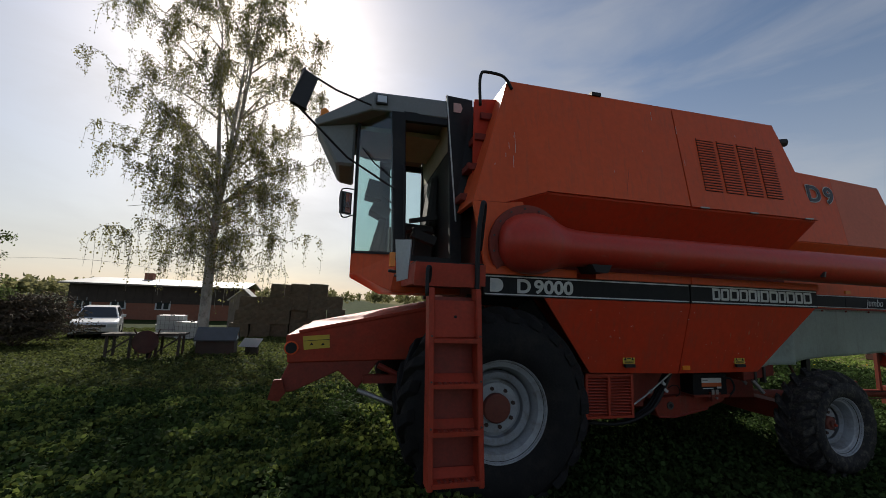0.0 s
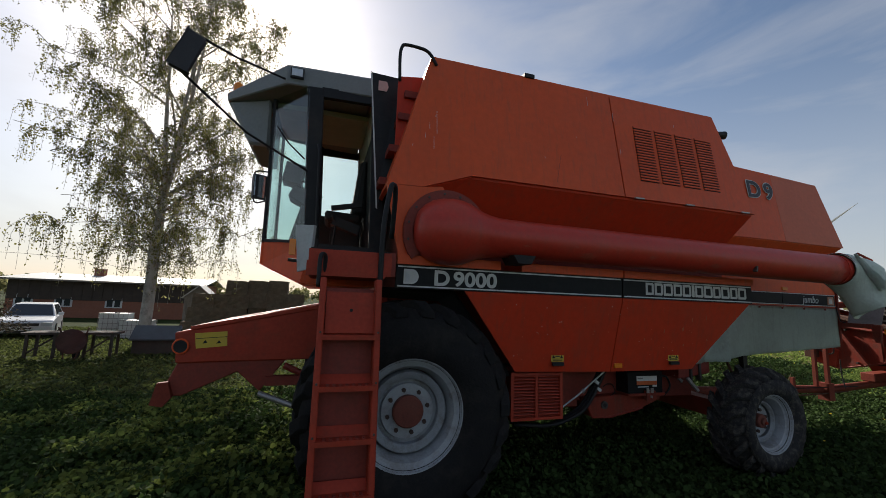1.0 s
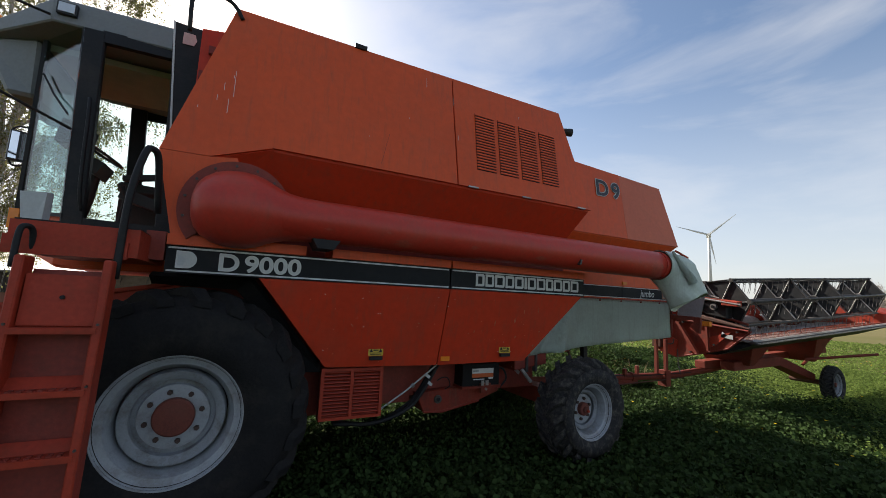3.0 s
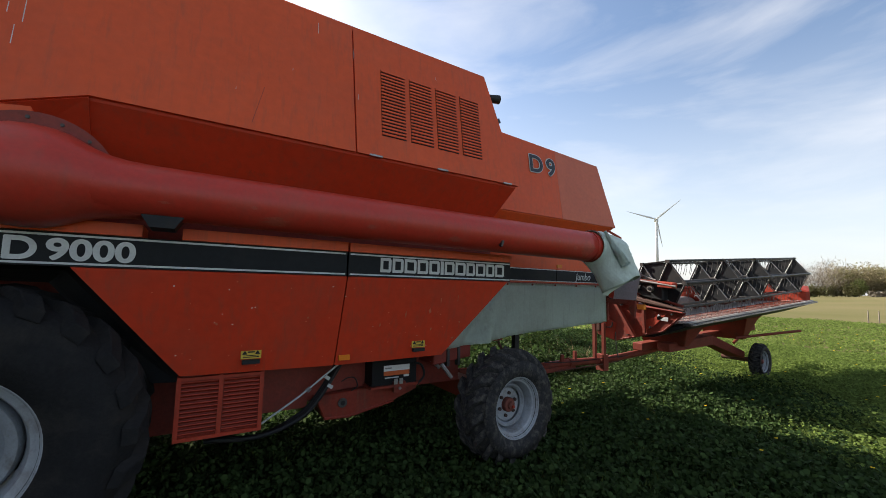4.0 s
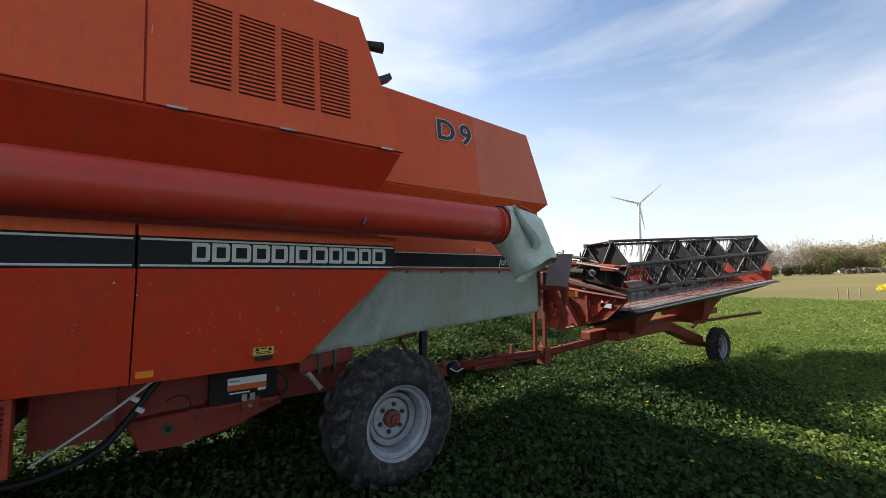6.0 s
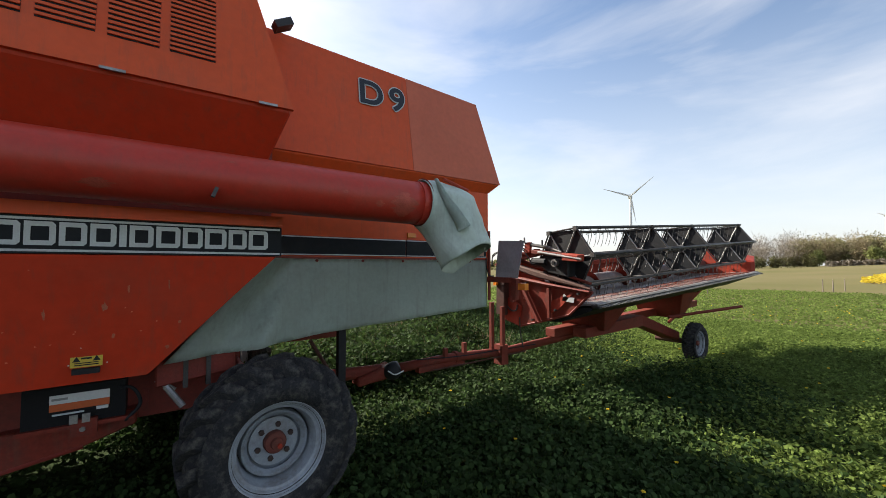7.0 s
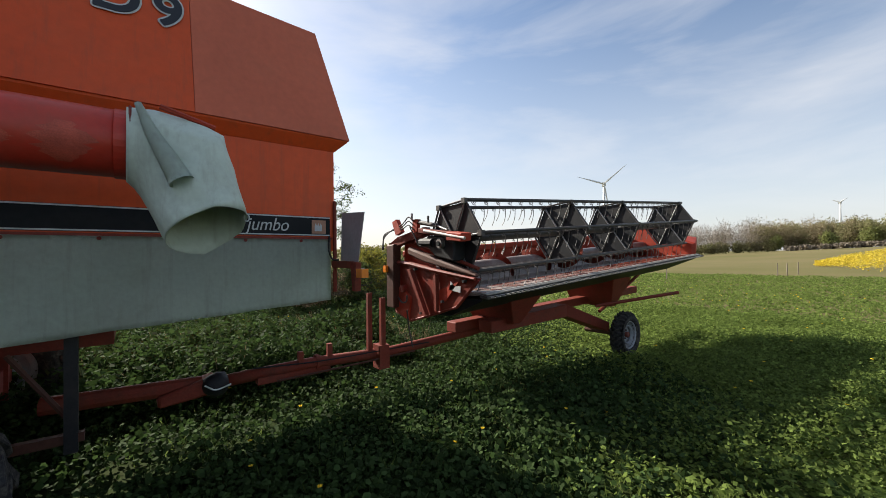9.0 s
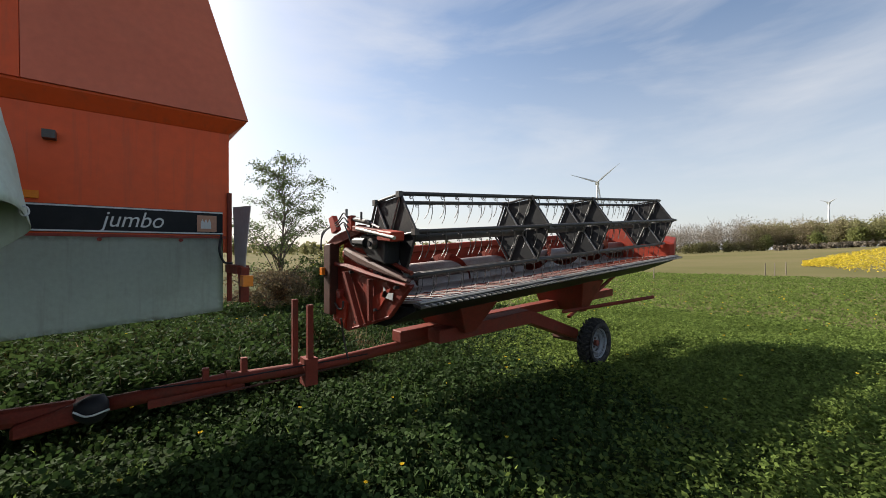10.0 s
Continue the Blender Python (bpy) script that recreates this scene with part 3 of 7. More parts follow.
warning_label(3.552, 1.10)
warning_label(5.03, 1.095)
cpart("side_reflector", box((4.248, 3.945, 1.0), (4.346, 3.975, 1.044), 0.004), ORANGE)

cpart("far_side_panel", plate([(2.46, far(YS), 1.69), (6.06, far(YS), 1.69), (5.47, far(YS + 0.2), 0.90), (3.05, far(YS + 0.2), 0.93)], 0.03), RED)
cpart("far_stripe_panel", box((1.85, far(YS + 0.05), 1.695), (6.08, far(YS - 0.01), 2.0), 0.004), STRIPE)
# unseen far-side sheet, added to block sun under the rear body
cpart("unseen_far_sun_block", plate([(5.5, far(4.1), 0.94), (8.43, far(4.3), 1.07), (8.43, far(4.3), 1.65), (6.1, far(4.3), 1.65)], 0.006, 0), TARP)
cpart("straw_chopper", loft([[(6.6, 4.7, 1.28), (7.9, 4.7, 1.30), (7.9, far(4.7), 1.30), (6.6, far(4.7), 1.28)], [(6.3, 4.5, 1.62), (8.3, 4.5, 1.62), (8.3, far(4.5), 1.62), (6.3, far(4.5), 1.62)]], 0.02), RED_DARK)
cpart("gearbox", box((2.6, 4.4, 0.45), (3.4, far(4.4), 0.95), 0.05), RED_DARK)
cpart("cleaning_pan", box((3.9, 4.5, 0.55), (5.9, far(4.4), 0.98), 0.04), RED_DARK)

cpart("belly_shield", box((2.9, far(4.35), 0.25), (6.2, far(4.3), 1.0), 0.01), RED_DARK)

# cooling grille behind the drive wheel
gx0, gx1, gz0, gz1 = 3.085, 3.665, 0.495, 0.955
grille = cpart("cooling_grille", box((gx0, 4.06, gz0), (gx1, 4.13, gz1), 0.006), RED_DARK)
for xa in (gx0, (gx0 + gx1) / 2 - 0.02, gx1 - 0.025):
    part("grille_post", box((xa, 4.025, gz0), (xa + 0.03, 4.07, gz1), 0.004), RED_WORN, grille)
for za in (gz0, gz1 - 0.03):
    part("grille_rail", box((gx0, 4.022, za), (gx1, 4.07, za + 0.025), 0.004), RED_WORN, grille)
b = obox(pose(0, 0, 0, -35, 0, 0), (0.25, 0.032, 0.007), 0.002)
gslat = bpy.data.meshes.new("grille_slat")
b.to_mesh(gslat)
b.free()
gslat.materials.append(RED_WORN)
for i in range(13):
    for xm in (gx0 + 0.153, gx1 - 0.148):
        shared("grille_slat", gslat, pose(xm, 4.042, gz0 + 0.045 + i * 0.0305), grille)

# rear hood with the model number
def hood_ring(x1, y, z, z1=None):
    z1 = z1 if z1 is not None else z
    return [(5.95, y, z), (x1, y, z1), (x1, far(y), z1), (5.95, far(y), z)]


cpart("rear_hood", loft([hood_ring(8.575, 4.335, 2.53), hood_ring(8.695, 4.255, 2.64), hood_ring(8.425, 4.385, 3.74, 3.615)], 0.012), RED)
cpart("hood_panel", plate([(6.0, 4.243, 2.648), (7.472, 4.243, 2.648), (7.444, 4.374, 3.662), (6.0, 4.384, 3.735)], 0.02, 0.002), RED)
cpart("hood_panel", plate([(7.476, 4.243, 2.648), (8.693, 4.243, 2.642), (8.423, 4.372, 3.612), (7.448, 4.374, 3.662)], 0.02, 0.002), RED_FADED, None, "sun-faded paler orange panel")


def hood_pt(x, z, off=0.006):
    return side_at(x, 4.243 + (z - 2.645) * 0.129 - off, z, -7.4)


for glyph, xx in (("D", 6.885), ("9", 7.225)):
    cword("number_outline", glyph, 0.345, hood_pt(xx, 3.262, 0.010), LETTER, combine, fat=0.019, squash=1.08)
    cword("number", glyph, 0.345, hood_pt(xx, 3.262, 0.015), NAVY, combine, fat=0.007, squash=1.08)
cpart("exhaust_pipe", tube([(5.72, 4.02, 3.84), (5.92, 3.98, 3.862), (6.03, 3.96, 3.87)], [0.045, 0.045, 0.052], 14), BLACK, None, "", True)
cpart("hood_lamp", obox(pose(6.16, 4.22, 3.70, 0, -30, 0), (0.15, 0.12, 0.06), 0.02), PLASTIC)

# straw walker housing below the hood
cpart("rear_body", box((6.02, 4.335, 1.62), (8.575, far(4.335), 2.54), 0.012), RED)
for x0, x1 in ((6.09, 7.425), (7.435, 8.53)):
    cpart("rear_stripe_panel", box((x0, 4.322, 1.757), (x1, 4.340, 1.930), 0.002), STRIPE)
    for z0 in (1.760, 1.917):
        cpart("pale_line", box((x0, 4.317, z0), (x1, 4.324, z0 + 0.010), 0), LETTER)
cword("model_lettering", "jumbo", 0.150, side_at(7.83, 4.317, 1.797), LETTER, combine, shear=0.28, squash=0.86)
emb = cpart("emblem_plate", box((8.362, 4.313, 1.778), (8.487, 4.322, 1.898), 0.01), material("emblem_tan", (0.42, 0.22, 0.14), 0.6))
part("emblem_crest", box((8.385, 4.309, 1.80), (8.45, 4.313, 1.845), 0.004), LETTER, emb)
for k in range(3):
    part("crest_point", plate([(8.385 + k * 0.0225, 4.309, 1.845), (8.405 + k * 0.0225, 4.309, 1.845), (8.395 + k * 0.0225, 4.309, 1.872)], 0.004, 0), LETTER, emb)
cpart("rear_reflector", box((7.445, 4.318, 1.957), (7.543, 4.334, 2.003), 0.004), ORANGE)
cpart("drip_rail", box((6.06, 4.312, 1.728), (8.55, 4.340, 1.746), 0.004), RED_DARK)

# green tarpaulin skirt: a sheet with soft folds
def tarp_sheet():
    b = bmesh.new()
    nu, nv = 60, 16
    g = []
    for j in range(nv + 1):
        row = []
        for i in range(nu + 1):
            u, v = i / nu, j / nv
            top = Vector((6.04 + 2.49 * u, 4.02 + 0.29 * smooth(0, 0.12, u), 1.728))
            bot = Vector((5.40 + 3.13 * u, 4.05 + 0.26 * smooth(0, 0.5, u), 1.0 + 0.177 * u))
            p = top.lerp(bot, v)
            f = 0.006 * v * math.sin(u * 16 + 1.5 * v) * (1 - 0.6 * u) + 0.010 * v * noise.noise(Vector((u * 7, v * 3, 1)))
            crease = 0.10 * v * math.exp(-((u - 0.13 - 0.06 * v) / 0.03) ** 2) - 0.06 * v * math.exp(-((u - 0.07 - 0.03 * v) / 0.03) ** 2)
            row.append(b.verts.new(p + Vector((0, f - crease, 0.002 * math.sin(u * 40) * v))))
        g.append(row)
    for j in range(nv):
        for i in range(nu):
            b.faces.new((g[j][i], g[j][i + 1], g[j + 1][i + 1], g[j + 1][i]))
    bmesh.ops.solidify(b, geom=b.faces[:], thickness=0.004)
    return b


cpart("tarpaulin_skirt", tarp_sheet(), TARP, None, "grey-green tarpaulin skirt, creased and stained", True)
# mirrored copy on the unseen far side, added to keep sun out below
b = tarp_sheet()
b.transform(Matrix.Translation((0, 2 * YC, 0)) @ Matrix.Scale(-1, 4, (0, 1, 0)))
cpart("tarpaulin_skirt", b, TARP, None, "", True)
for i in range(5):
    cpart("tarpaulin_button", tube([(6.5 + i * 0.44, 4.305, 1.712), (6.5 + i * 0.44, 4.293, 1.712)], 0.013, 8), RED_DARK)


# cloth spout over the auger's end: a limp bag that turns down to an open mouth
def spout():
    b = bmesh.new()
    cs = SPOUT
    rings = []
    nk = len(cs) - 1
    for k, (lo, hi, ylo, yhi, drop) in enumerate(cs):
        lo, hi = Vector((lo[0], 0, lo[1])), Vector((hi[0], 0, hi[1]))
        c, u = (lo + hi) / 2, (hi - lo) / 2
        ring = []
        for j in range(40):
            a = 2 * math.pi * j / 40
            w = 1 + 0.07 * (k / nk) * noise.noise(Vector((math.cos(a) * 1.6, math.sin(a) * 1.6, k * 0.45)))
            # the further down, the flatter the front and back
            e = math.sin(a)
            e = math.copysign(abs(e) ** (1 - 0.45 * k / nk), e)
            y = (ylo + yhi) / 2 + (yhi - ylo) / 2 * e
            ring.append(b.verts.new(c + u * math.cos(a) * w + Vector((0, y, -drop * (e + 0.25) * (1 - 0.35 * abs(math.cos(a)))))))
        rings.append(ring)
    for p, q in zip(rings, rings[1:]):
        for j in range(40):
            b.faces.new((p[j], p[(j + 1) % 40], q[(j + 1) % 40], q[j]))
    bmesh.ops.subdivide_edges(b, edges=b.edges[:], cuts=3, use_grid_fill=True)
    for v in b.verts:
        s = smooth(7.10, 7.28, v.co.x)
        v.co += Vector((0.3, -1, 0.2)) * 0.018 * s * noise.noise(v.co * 7) + Vector((0, -1, 0)) * 0.009 * s * noise.noise(v.co * 17)
    bmesh.ops.solidify(b, geom=b.faces[:], thickness=0.003)
    return b


SPOUT = [((7.085, 1.985), (7.085, 2.365), 3.32, 3.72, 0.0), ((7.12, 1.95), (7.20, 2.37), 3.30, 3.71, 0.0), ((7.15, 1.90), (7.37, 2.335), 3.27, 3.68, 0.0), ((7.18, 1.83), (7.52, 2.27), 3.23, 3.64, 0.01), ((7.21, 1.76), (7.575, 2.00), 3.18, 3.58, 0.04), ((7.25, 1.70), (7.615, 1.79), 3.15, 3.53, 0.12)]
cloth = cpart("spout_cloth", spout(), TARP, None, "crumpled grey-green cloth spout tied over the auger end", True)
fold = tube(arc([(7.13, 3.335, 2.35), (7.18, 3.29, 2.21), (7.24, 3.235, 2.08), (7.30, 3.195, 1.955)], 4), [0.016 + 0.0034 * i for i in range(13)], 18, None, False)
for v in fold.verts:
    v.co += Vector((0, 1, 0)) * 0.010 * noise.noise(v.co * 9)
bmesh.ops.solidify(fold, geom=fold.faces[:], thickness=0.003)
part("cloth_fold", fold, TARP, cloth, "rolled flap of the cloth", True)
part("frame_strip", tube([(7.22, 3.36, 2.362), (7.47, 3.36, 2.295)], 0.014, 6), RED_WORN, cloth)
part("eyelet", tube([(7.615 + 0.014 * math.cos(a), 3.30, 1.80 + 0.020 * math.sin(a)) for a in [2 * math.pi * k / 14 for k in range(15)]], 0.004, 5), PALE_GREY, cloth)
part("tie_band", tube([(7.10, 3.52 + 0.198 * math.cos(a), 2.175 + 0.198 * math.sin(a)) for a in [2 * math.pi * k / 30 for k in range(31)]], 0.007, 6), RED_RUST, cloth)
cpart("spout_clip", box((7.56, 4.26, 2.32), (7.62, 4.34, 2.37), 0.006), DARK_STEEL)

# marker board and lamp at the rear corner
cpart("marker_post", tube([(8.575, 4.32, 1.25), (8.575, 4.32, 2.08)], 0.018, 8), RED_RUST)
cpart("marker_board", plate([(8.585, 3.86, 1.525), (8.60, 4.23, 1.535), (8.57, 4.14, 1.955), (8.60, 3.775, 1.935)], 0.006, 0.002), material("dull_grey_sheet", (0.33, 0.31, 0.32), 0.6, 0.1, 0.15, 3, 0.05, 40, DUST, 0.4, 3))
cpart("marker_bracket", box((8.55, 3.95, 1.47), (8.63, 4.34, 1.53), 0.006), RED_RUST)
cpart("tail_lamp", box((8.54, 3.72, 1.40), (8.60, 3.82, 1.47), 0.012), ORANGE)
cpart("tail_lamp_bracket", plate([(8.56, 3.86, 1.52), (8.56, 3.97, 1.52), (8.56, 3.93, 1.28), (8.56, 3.88, 1.28)], 0.05, 0.005), RED_RUST)
cpart("cable", tube(arc([(8.52, 4.31, 1.76), (8.50, 4.28, 1.64), (8.53, 4.27, 1.55), (8.58, 4.24, 1.54)]), 0.008, 6), BLACK)
cpart("rear_leg", box((6.76, 4.43, 0.30), (6.83, 4.50, 1.3), 0.006), BLACK)
cpart("rear_leg_brace", tube([(6.50, 4.47, 0.98), (6.79, 4.47, 0.50)], 0.018, 6), GREASE)
cpart("rear_leg_brace", box((6.40, 4.45, 0.36), (6.86, 4.51, 0.42), 0.006), GREASE)

# ---- wheels ----
NUT = material("rusty_nut", (0.055, 0.032, 0.026), 0.7, 0.2, 0.3, 12, 0.1, 60)

def tyre(R, r, w):
    """A tyre's carcass round the y axis, near face at y = 0."""
    prof = [(r, 0.06), (r + 0.03, 0.015), (r + 0.35 * (R - r), -0.01), (r + 0.7 * (R - r), 0.0), (R - 0.10, 0.03), (R - 0.035, 0.075), (R - 0.02, w * 0.3), (R - 0.015, w * 0.5),
            (R - 0.02, w * 0.7), (R - 0.035, w - 0.075), (R - 0.10, w - 0.03), (r + 0.5 * (R - r), w), (r, w - 0.06)]
    return lathe(prof, 72)


def lug_mesh(R, w, lugs, lug_h, s, rnd, mat):
    """One angled lug of the tread, on the near (s = 0) or far half."""
    b = bmesh.new()
    half = 1.25 * math.pi / lugs * 0.42
    ring = []
    for k in range(5):
        v = k / 4
        y = (0.015 + v * w * 0.50) if s == 0 else (w - 0.015 - v * w * 0.50)
        a = v * 1.1 * 2 * math.pi / lugs
        hgt = lug_h * rnd.uniform(0.35, 1.05)
        base = R - (0.10 if k == 0 else 0.05)
        top = R + hgt - (0.06 if k == 0 else 0.012 * abs(2 * v - 1))
        ring.append([b.verts.new((rr * math.cos(a + da), y, rr * math.sin(a + da))) for rr, da in ((base, -half), (top, -half * 0.75), (top, half * 0.75), (base, half))])
    for p, q in zip(ring, ring[1:]):
        for j in range(4):
            b.faces.new((p[j], p[(j + 1) % 4], q[(j + 1) % 4], q[j]))
    b.faces.new(ring[0])
    b.faces.new(ring[-1])
    bmesh.ops.recalc_face_normals(b, faces=b.faces)
    bevelled(b, 0.006)
    me = bpy.data.meshes.new("tread_lug")
    b.to_mesh(me)
    b.free()
    me.materials.append(mat)
    return me


def wheel(name, centre, R, r, w, lugs, lug_h, bolts, hub_r, bolt_r, depth, turn=0, rubber=RUBBER, paint=RIM, parent=None, seed=1, flip=False):
    """A wheel whose outer face points to -y (to +y when flipped)."""
    m = pose(*centre, 0, 0, turn + (180 if flip else 0))
    t = part(name, tyre(R, r, w), rubber, parent, "", True)
    t.matrix_basis = m
    rnd = random.Random(seed)
    kinds = [[lug_mesh(R, w, lugs, lug_h, s, rnd, rubber) for _ in range(5)] for s in (0, 1)]
    for i in range(lugs):
        for s in (0, 1):
            shared("tread_lug", rnd.choice(kinds[s]), pose(0, 0, 0, 0, -360 * (i + 0.5 * s) / lugs + rnd.uniform(-0.6, 0.6), 0), t)
    plate_r = bolt_r + 0.045
    for name_, mat_, prof in (("rim", paint, [(r + 0.024, 0.030), (r + 0.024, 0.052), (r - 0.004, 0.060), (0.955 * r, 0.075), (0.90 * r, 0.082), (0.885 * r, 0.095), (0.81 * r, depth + 0.01), (0.80 * r, w - 0.1), (r, w - 0.05), (r + 0.012, w * 0.5), (r + 0.004, 0.05)]),
                              ("wheel_disc", DISC, [(0.785 * r, depth + 0.05), (0.775 * r, depth - 0.02), (0.755 * r, depth - 0.036), (0.70 * r, depth - 0.034), (0.62 * r, depth - 0.012), (plate_r + 0.040, depth + 0.035), (plate_r, depth + 0.035), (plate_r, depth + 0.06), (0.785 * r, depth + 0.07)]),
                              ("bolt_plate", paint, [(plate_r + 0.012, depth + 0.040), (plate_r + 0.004, depth + 0.008), (hub_r, depth + 0.006), (hub_r, depth + 0.05), (plate_r + 0.012, depth + 0.05)])):
        o = part(name_, lathe(prof, 72), mat_, t, "", True)
        o.data.set_sharp_from_angle(angle=radians(32))
    part("hub", lathe([(0.0005, depth - 0.048), (hub_r * 0.90, depth - 0.045), (hub_r * 0.99, depth - 0.035), (hub_r, depth + 0.1), (0.0005, depth + 0.1)], 28), HUB, t)
    part("rim_edge", lathe([(r + 0.024, 0.025), (r + 0.030, 0.035), (r + 0.024, 0.05), (r + 0.012, 0.045), (r + 0.014, 0.03)], 64), RIM, t, "", True)
    for k in range(bolts):
        a = 2 * math.pi * (k + 0.3) / bolts
        c = Vector((bolt_r * math.cos(a), depth + 0.012, bolt_r * math.sin(a)))
        part("wheel_nut", tube([c, c + Vector((0, -0.026, 0))], 0.019 if R > 0.5 else 0.012, 6), NUT, t)
    return t


FW, RW = (2.02, 3.69, 0.685), (6.06, 3.60, 0.43)
inv = combine.matrix_basis.inverted()
for args in (dict(name="front_wheel", centre=FW, R=0.905, r=0.435, w=0.60, lugs=22, lug_h=0.05, bolts=8, hub_r=0.135, bolt_r=0.178, depth=0.17, seed=1),
             dict(name="front_wheel", centre=(FW[0], far(FW[1]), FW[2]), R=0.905, r=0.435, w=0.60, lugs=22, lug_h=0.05, bolts=8, hub_r=0.135, bolt_r=0.178, depth=0.17, seed=2, flip=True),
             dict(name="rear_wheel", centre=RW, R=0.56, r=0.29, w=0.42, lugs=18, lug_h=0.038, rubber=MUD_TYRE, bolts=6, hub_r=0.075, bolt_r=0.115, depth=0.19, turn=2, seed=3),
             dict(name="rear_wheel", centre=(RW[0], far(RW[1]), RW[2]), R=0.56, r=0.29, w=0.42, lugs=18, lug_h=0.038, rubber=MUD_TYRE, bolts=6, hub_r=0.075, bolt_r=0.115, depth=0.19, seed=4, flip=True)):
    wheel(parent=combine, **args).matrix_parent_inverse = inv
cpart("hub_cap", tube([(6.06, 3.76, 0.428), (6.06, 3.725, 0.428)], [0.05, 0.036], 12), HUB)
cpart("grease_nipple", tube([(6.075, 3.73, 0.415), (6.075, 3.708, 0.415)], 0.016, 8), RED_WORN)

# ---- ladder ----
LY = 3.16


def lad(z):
    """The ladder leans in towards the platform."""
    return LY + 0.105 * (z - 0.3)


# back panel in the darker red, so step recesses have shade painted in
ladder = cpart("ladder", plate([(1.27, lad(0.34) + 0.15, 0.34), (1.64, lad(0.34) + 0.15, 0.34), (1.64, lad(1.70) + 0.15, 1.70), (1.27, lad(1.70) + 0.15, 1.70)], 0.012), RED_DARK, None, "red steel boarding ladder with closed treads")
for xa in (1.232, 1.625):
    part("stile", loft([[(xa, lad(0.30), 0.30), (xa + 0.045, lad(0.30), 0.30), (xa + 0.045, lad(0.30) + 0.155, 0.30), (xa, lad(0.30) + 0.155, 0.30)], [(xa - 0.005, lad(1.77), 1.77), (xa + 0.04, lad(1.77), 1.77), (xa + 0.04, lad(1.77) + 0.14, 1.77), (xa - 0.005, lad(1.77) + 0.14, 1.77)]], 0.008), RED_WORN, ladder)
for i, z in enumerate((0.34, 0.68, 1.017, 1.354)):
    part("tread", box((1.265, lad(z) - 0.01, z - 0.017), (1.645, lad(z) + 0.135, z + 0.017), 0.006), RED_WORN, ladder)
    part("riser", plate([(1.275, lad(z) + 0.08, z + 0.017), (1.63, lad(z) + 0.08, z + 0.017), (1.63, lad(z) + 0.13, z + 0.075), (1.275, lad(z) + 0.13, z + 0.075)], 0.006, 0.001), RED_WORN, ladder)
    if i < 3:
        for k in range(7):
            for q in range(2):
                part("tread_cleat", box((1.315 + k * 0.043, lad(z) + 0.005 + q * 0.03, z + 0.017), (1.337 + k * 0.043, lad(z) + 0.02 + q * 0.03, z + 0.024), 0.002), RED_DARK, ladder)
part("top_panel", plate([(1.28, lad(1.38) + 0.05, 1.38), (1.63, lad(1.38) + 0.05, 1.38), (1.63, lad(1.67) + 0.05, 1.67), (1.28, lad(1.67) + 0.05, 1.67)], 0.02), RED_WORN, ladder)
for xa in (1.25, 1.645):
    for z in (0.72, 1.05, 1.39):
        part("bolt", tube([(xa + 0.003, lad(z) + 0.008, z), (xa + 0.003, lad(z) - 0.010, z)], 0.008, 6), DARK_STEEL, ladder)
part("keyhole", tube([(1.455, lad(1.54) + 0.058, 1.54), (1.455, lad(1.54) + 0.036, 1.54)], 0.012, 8), BLACK, ladder)

# ---- platform and handrails ----
cpart("platform", box((1.13, 3.46, 1.80), (1.75, 4.35, 1.985), 0.012), RED_WORN)
cpart("platform_lip", box((1.12, 3.432, 1.785), (1.70, 3.462, 1.895), 0.008), RED_WORN)
cpart("platform_mat", box((1.14, 3.48, 1.985), (1.74, 4.33, 1.997), 0.003), BLACK)
cpart("handrail", tube(arc([(1.66, 3.42, 1.66), (1.67, 3.44, 2.2), (1.71, 3.47, 2.50), (1.74, 3.51, 2.555), (1.77, 3.58, 2.50), (1.78, 3.72, 2.15)]), 0.022, 10), BLACK, None, "", True)
cpart("handrail", tube(arc([(1.215, 3.34, 1.70), (1.215, 3.36, 1.90), (1.23, 3.38, 1.94), (1.25, 3.42, 1.92), (1.25, 3.45, 1.80)]), 0.016, 10), BLACK, None, "", True)
cpart("bracket_box", box((1.72, 3.78, 1.82), (1.84, 3.92, 2.03), 0.01), RED_DARK)
cpart("rail_hoop", tube(arc([(1.80, 3.86, 3.68), (1.79, 3.86, 3.92), (1.805, 3.86, 4.03), (1.85, 3.86, 4.06), (2.02, 3.87, 4.06), (2.10, 3.88, 4.02), (2.16, 3.885, 3.93)]), 0.016, 10), BLACK, None, "", True)
for z in (2.75, 3.1, 3.45, 3.7):
    cpart("tank_step", box((1.70 + (z - 2.75) * 0.22, 4.16, z), (1.92 + (z - 2.75) * 0.24, 4.44, z + 0.07), 0.01), RED_DARK)

# black plate added for the darkness in the gaps behind the tank steps
cpart("gap_shade_plate", plate([(1.72, 4.46, 2.4), (2.10, 4.46, 2.4), (2.26, 4.46, 3.98), (1.72, 4.46, 3.98)], 0.05), BLACK)

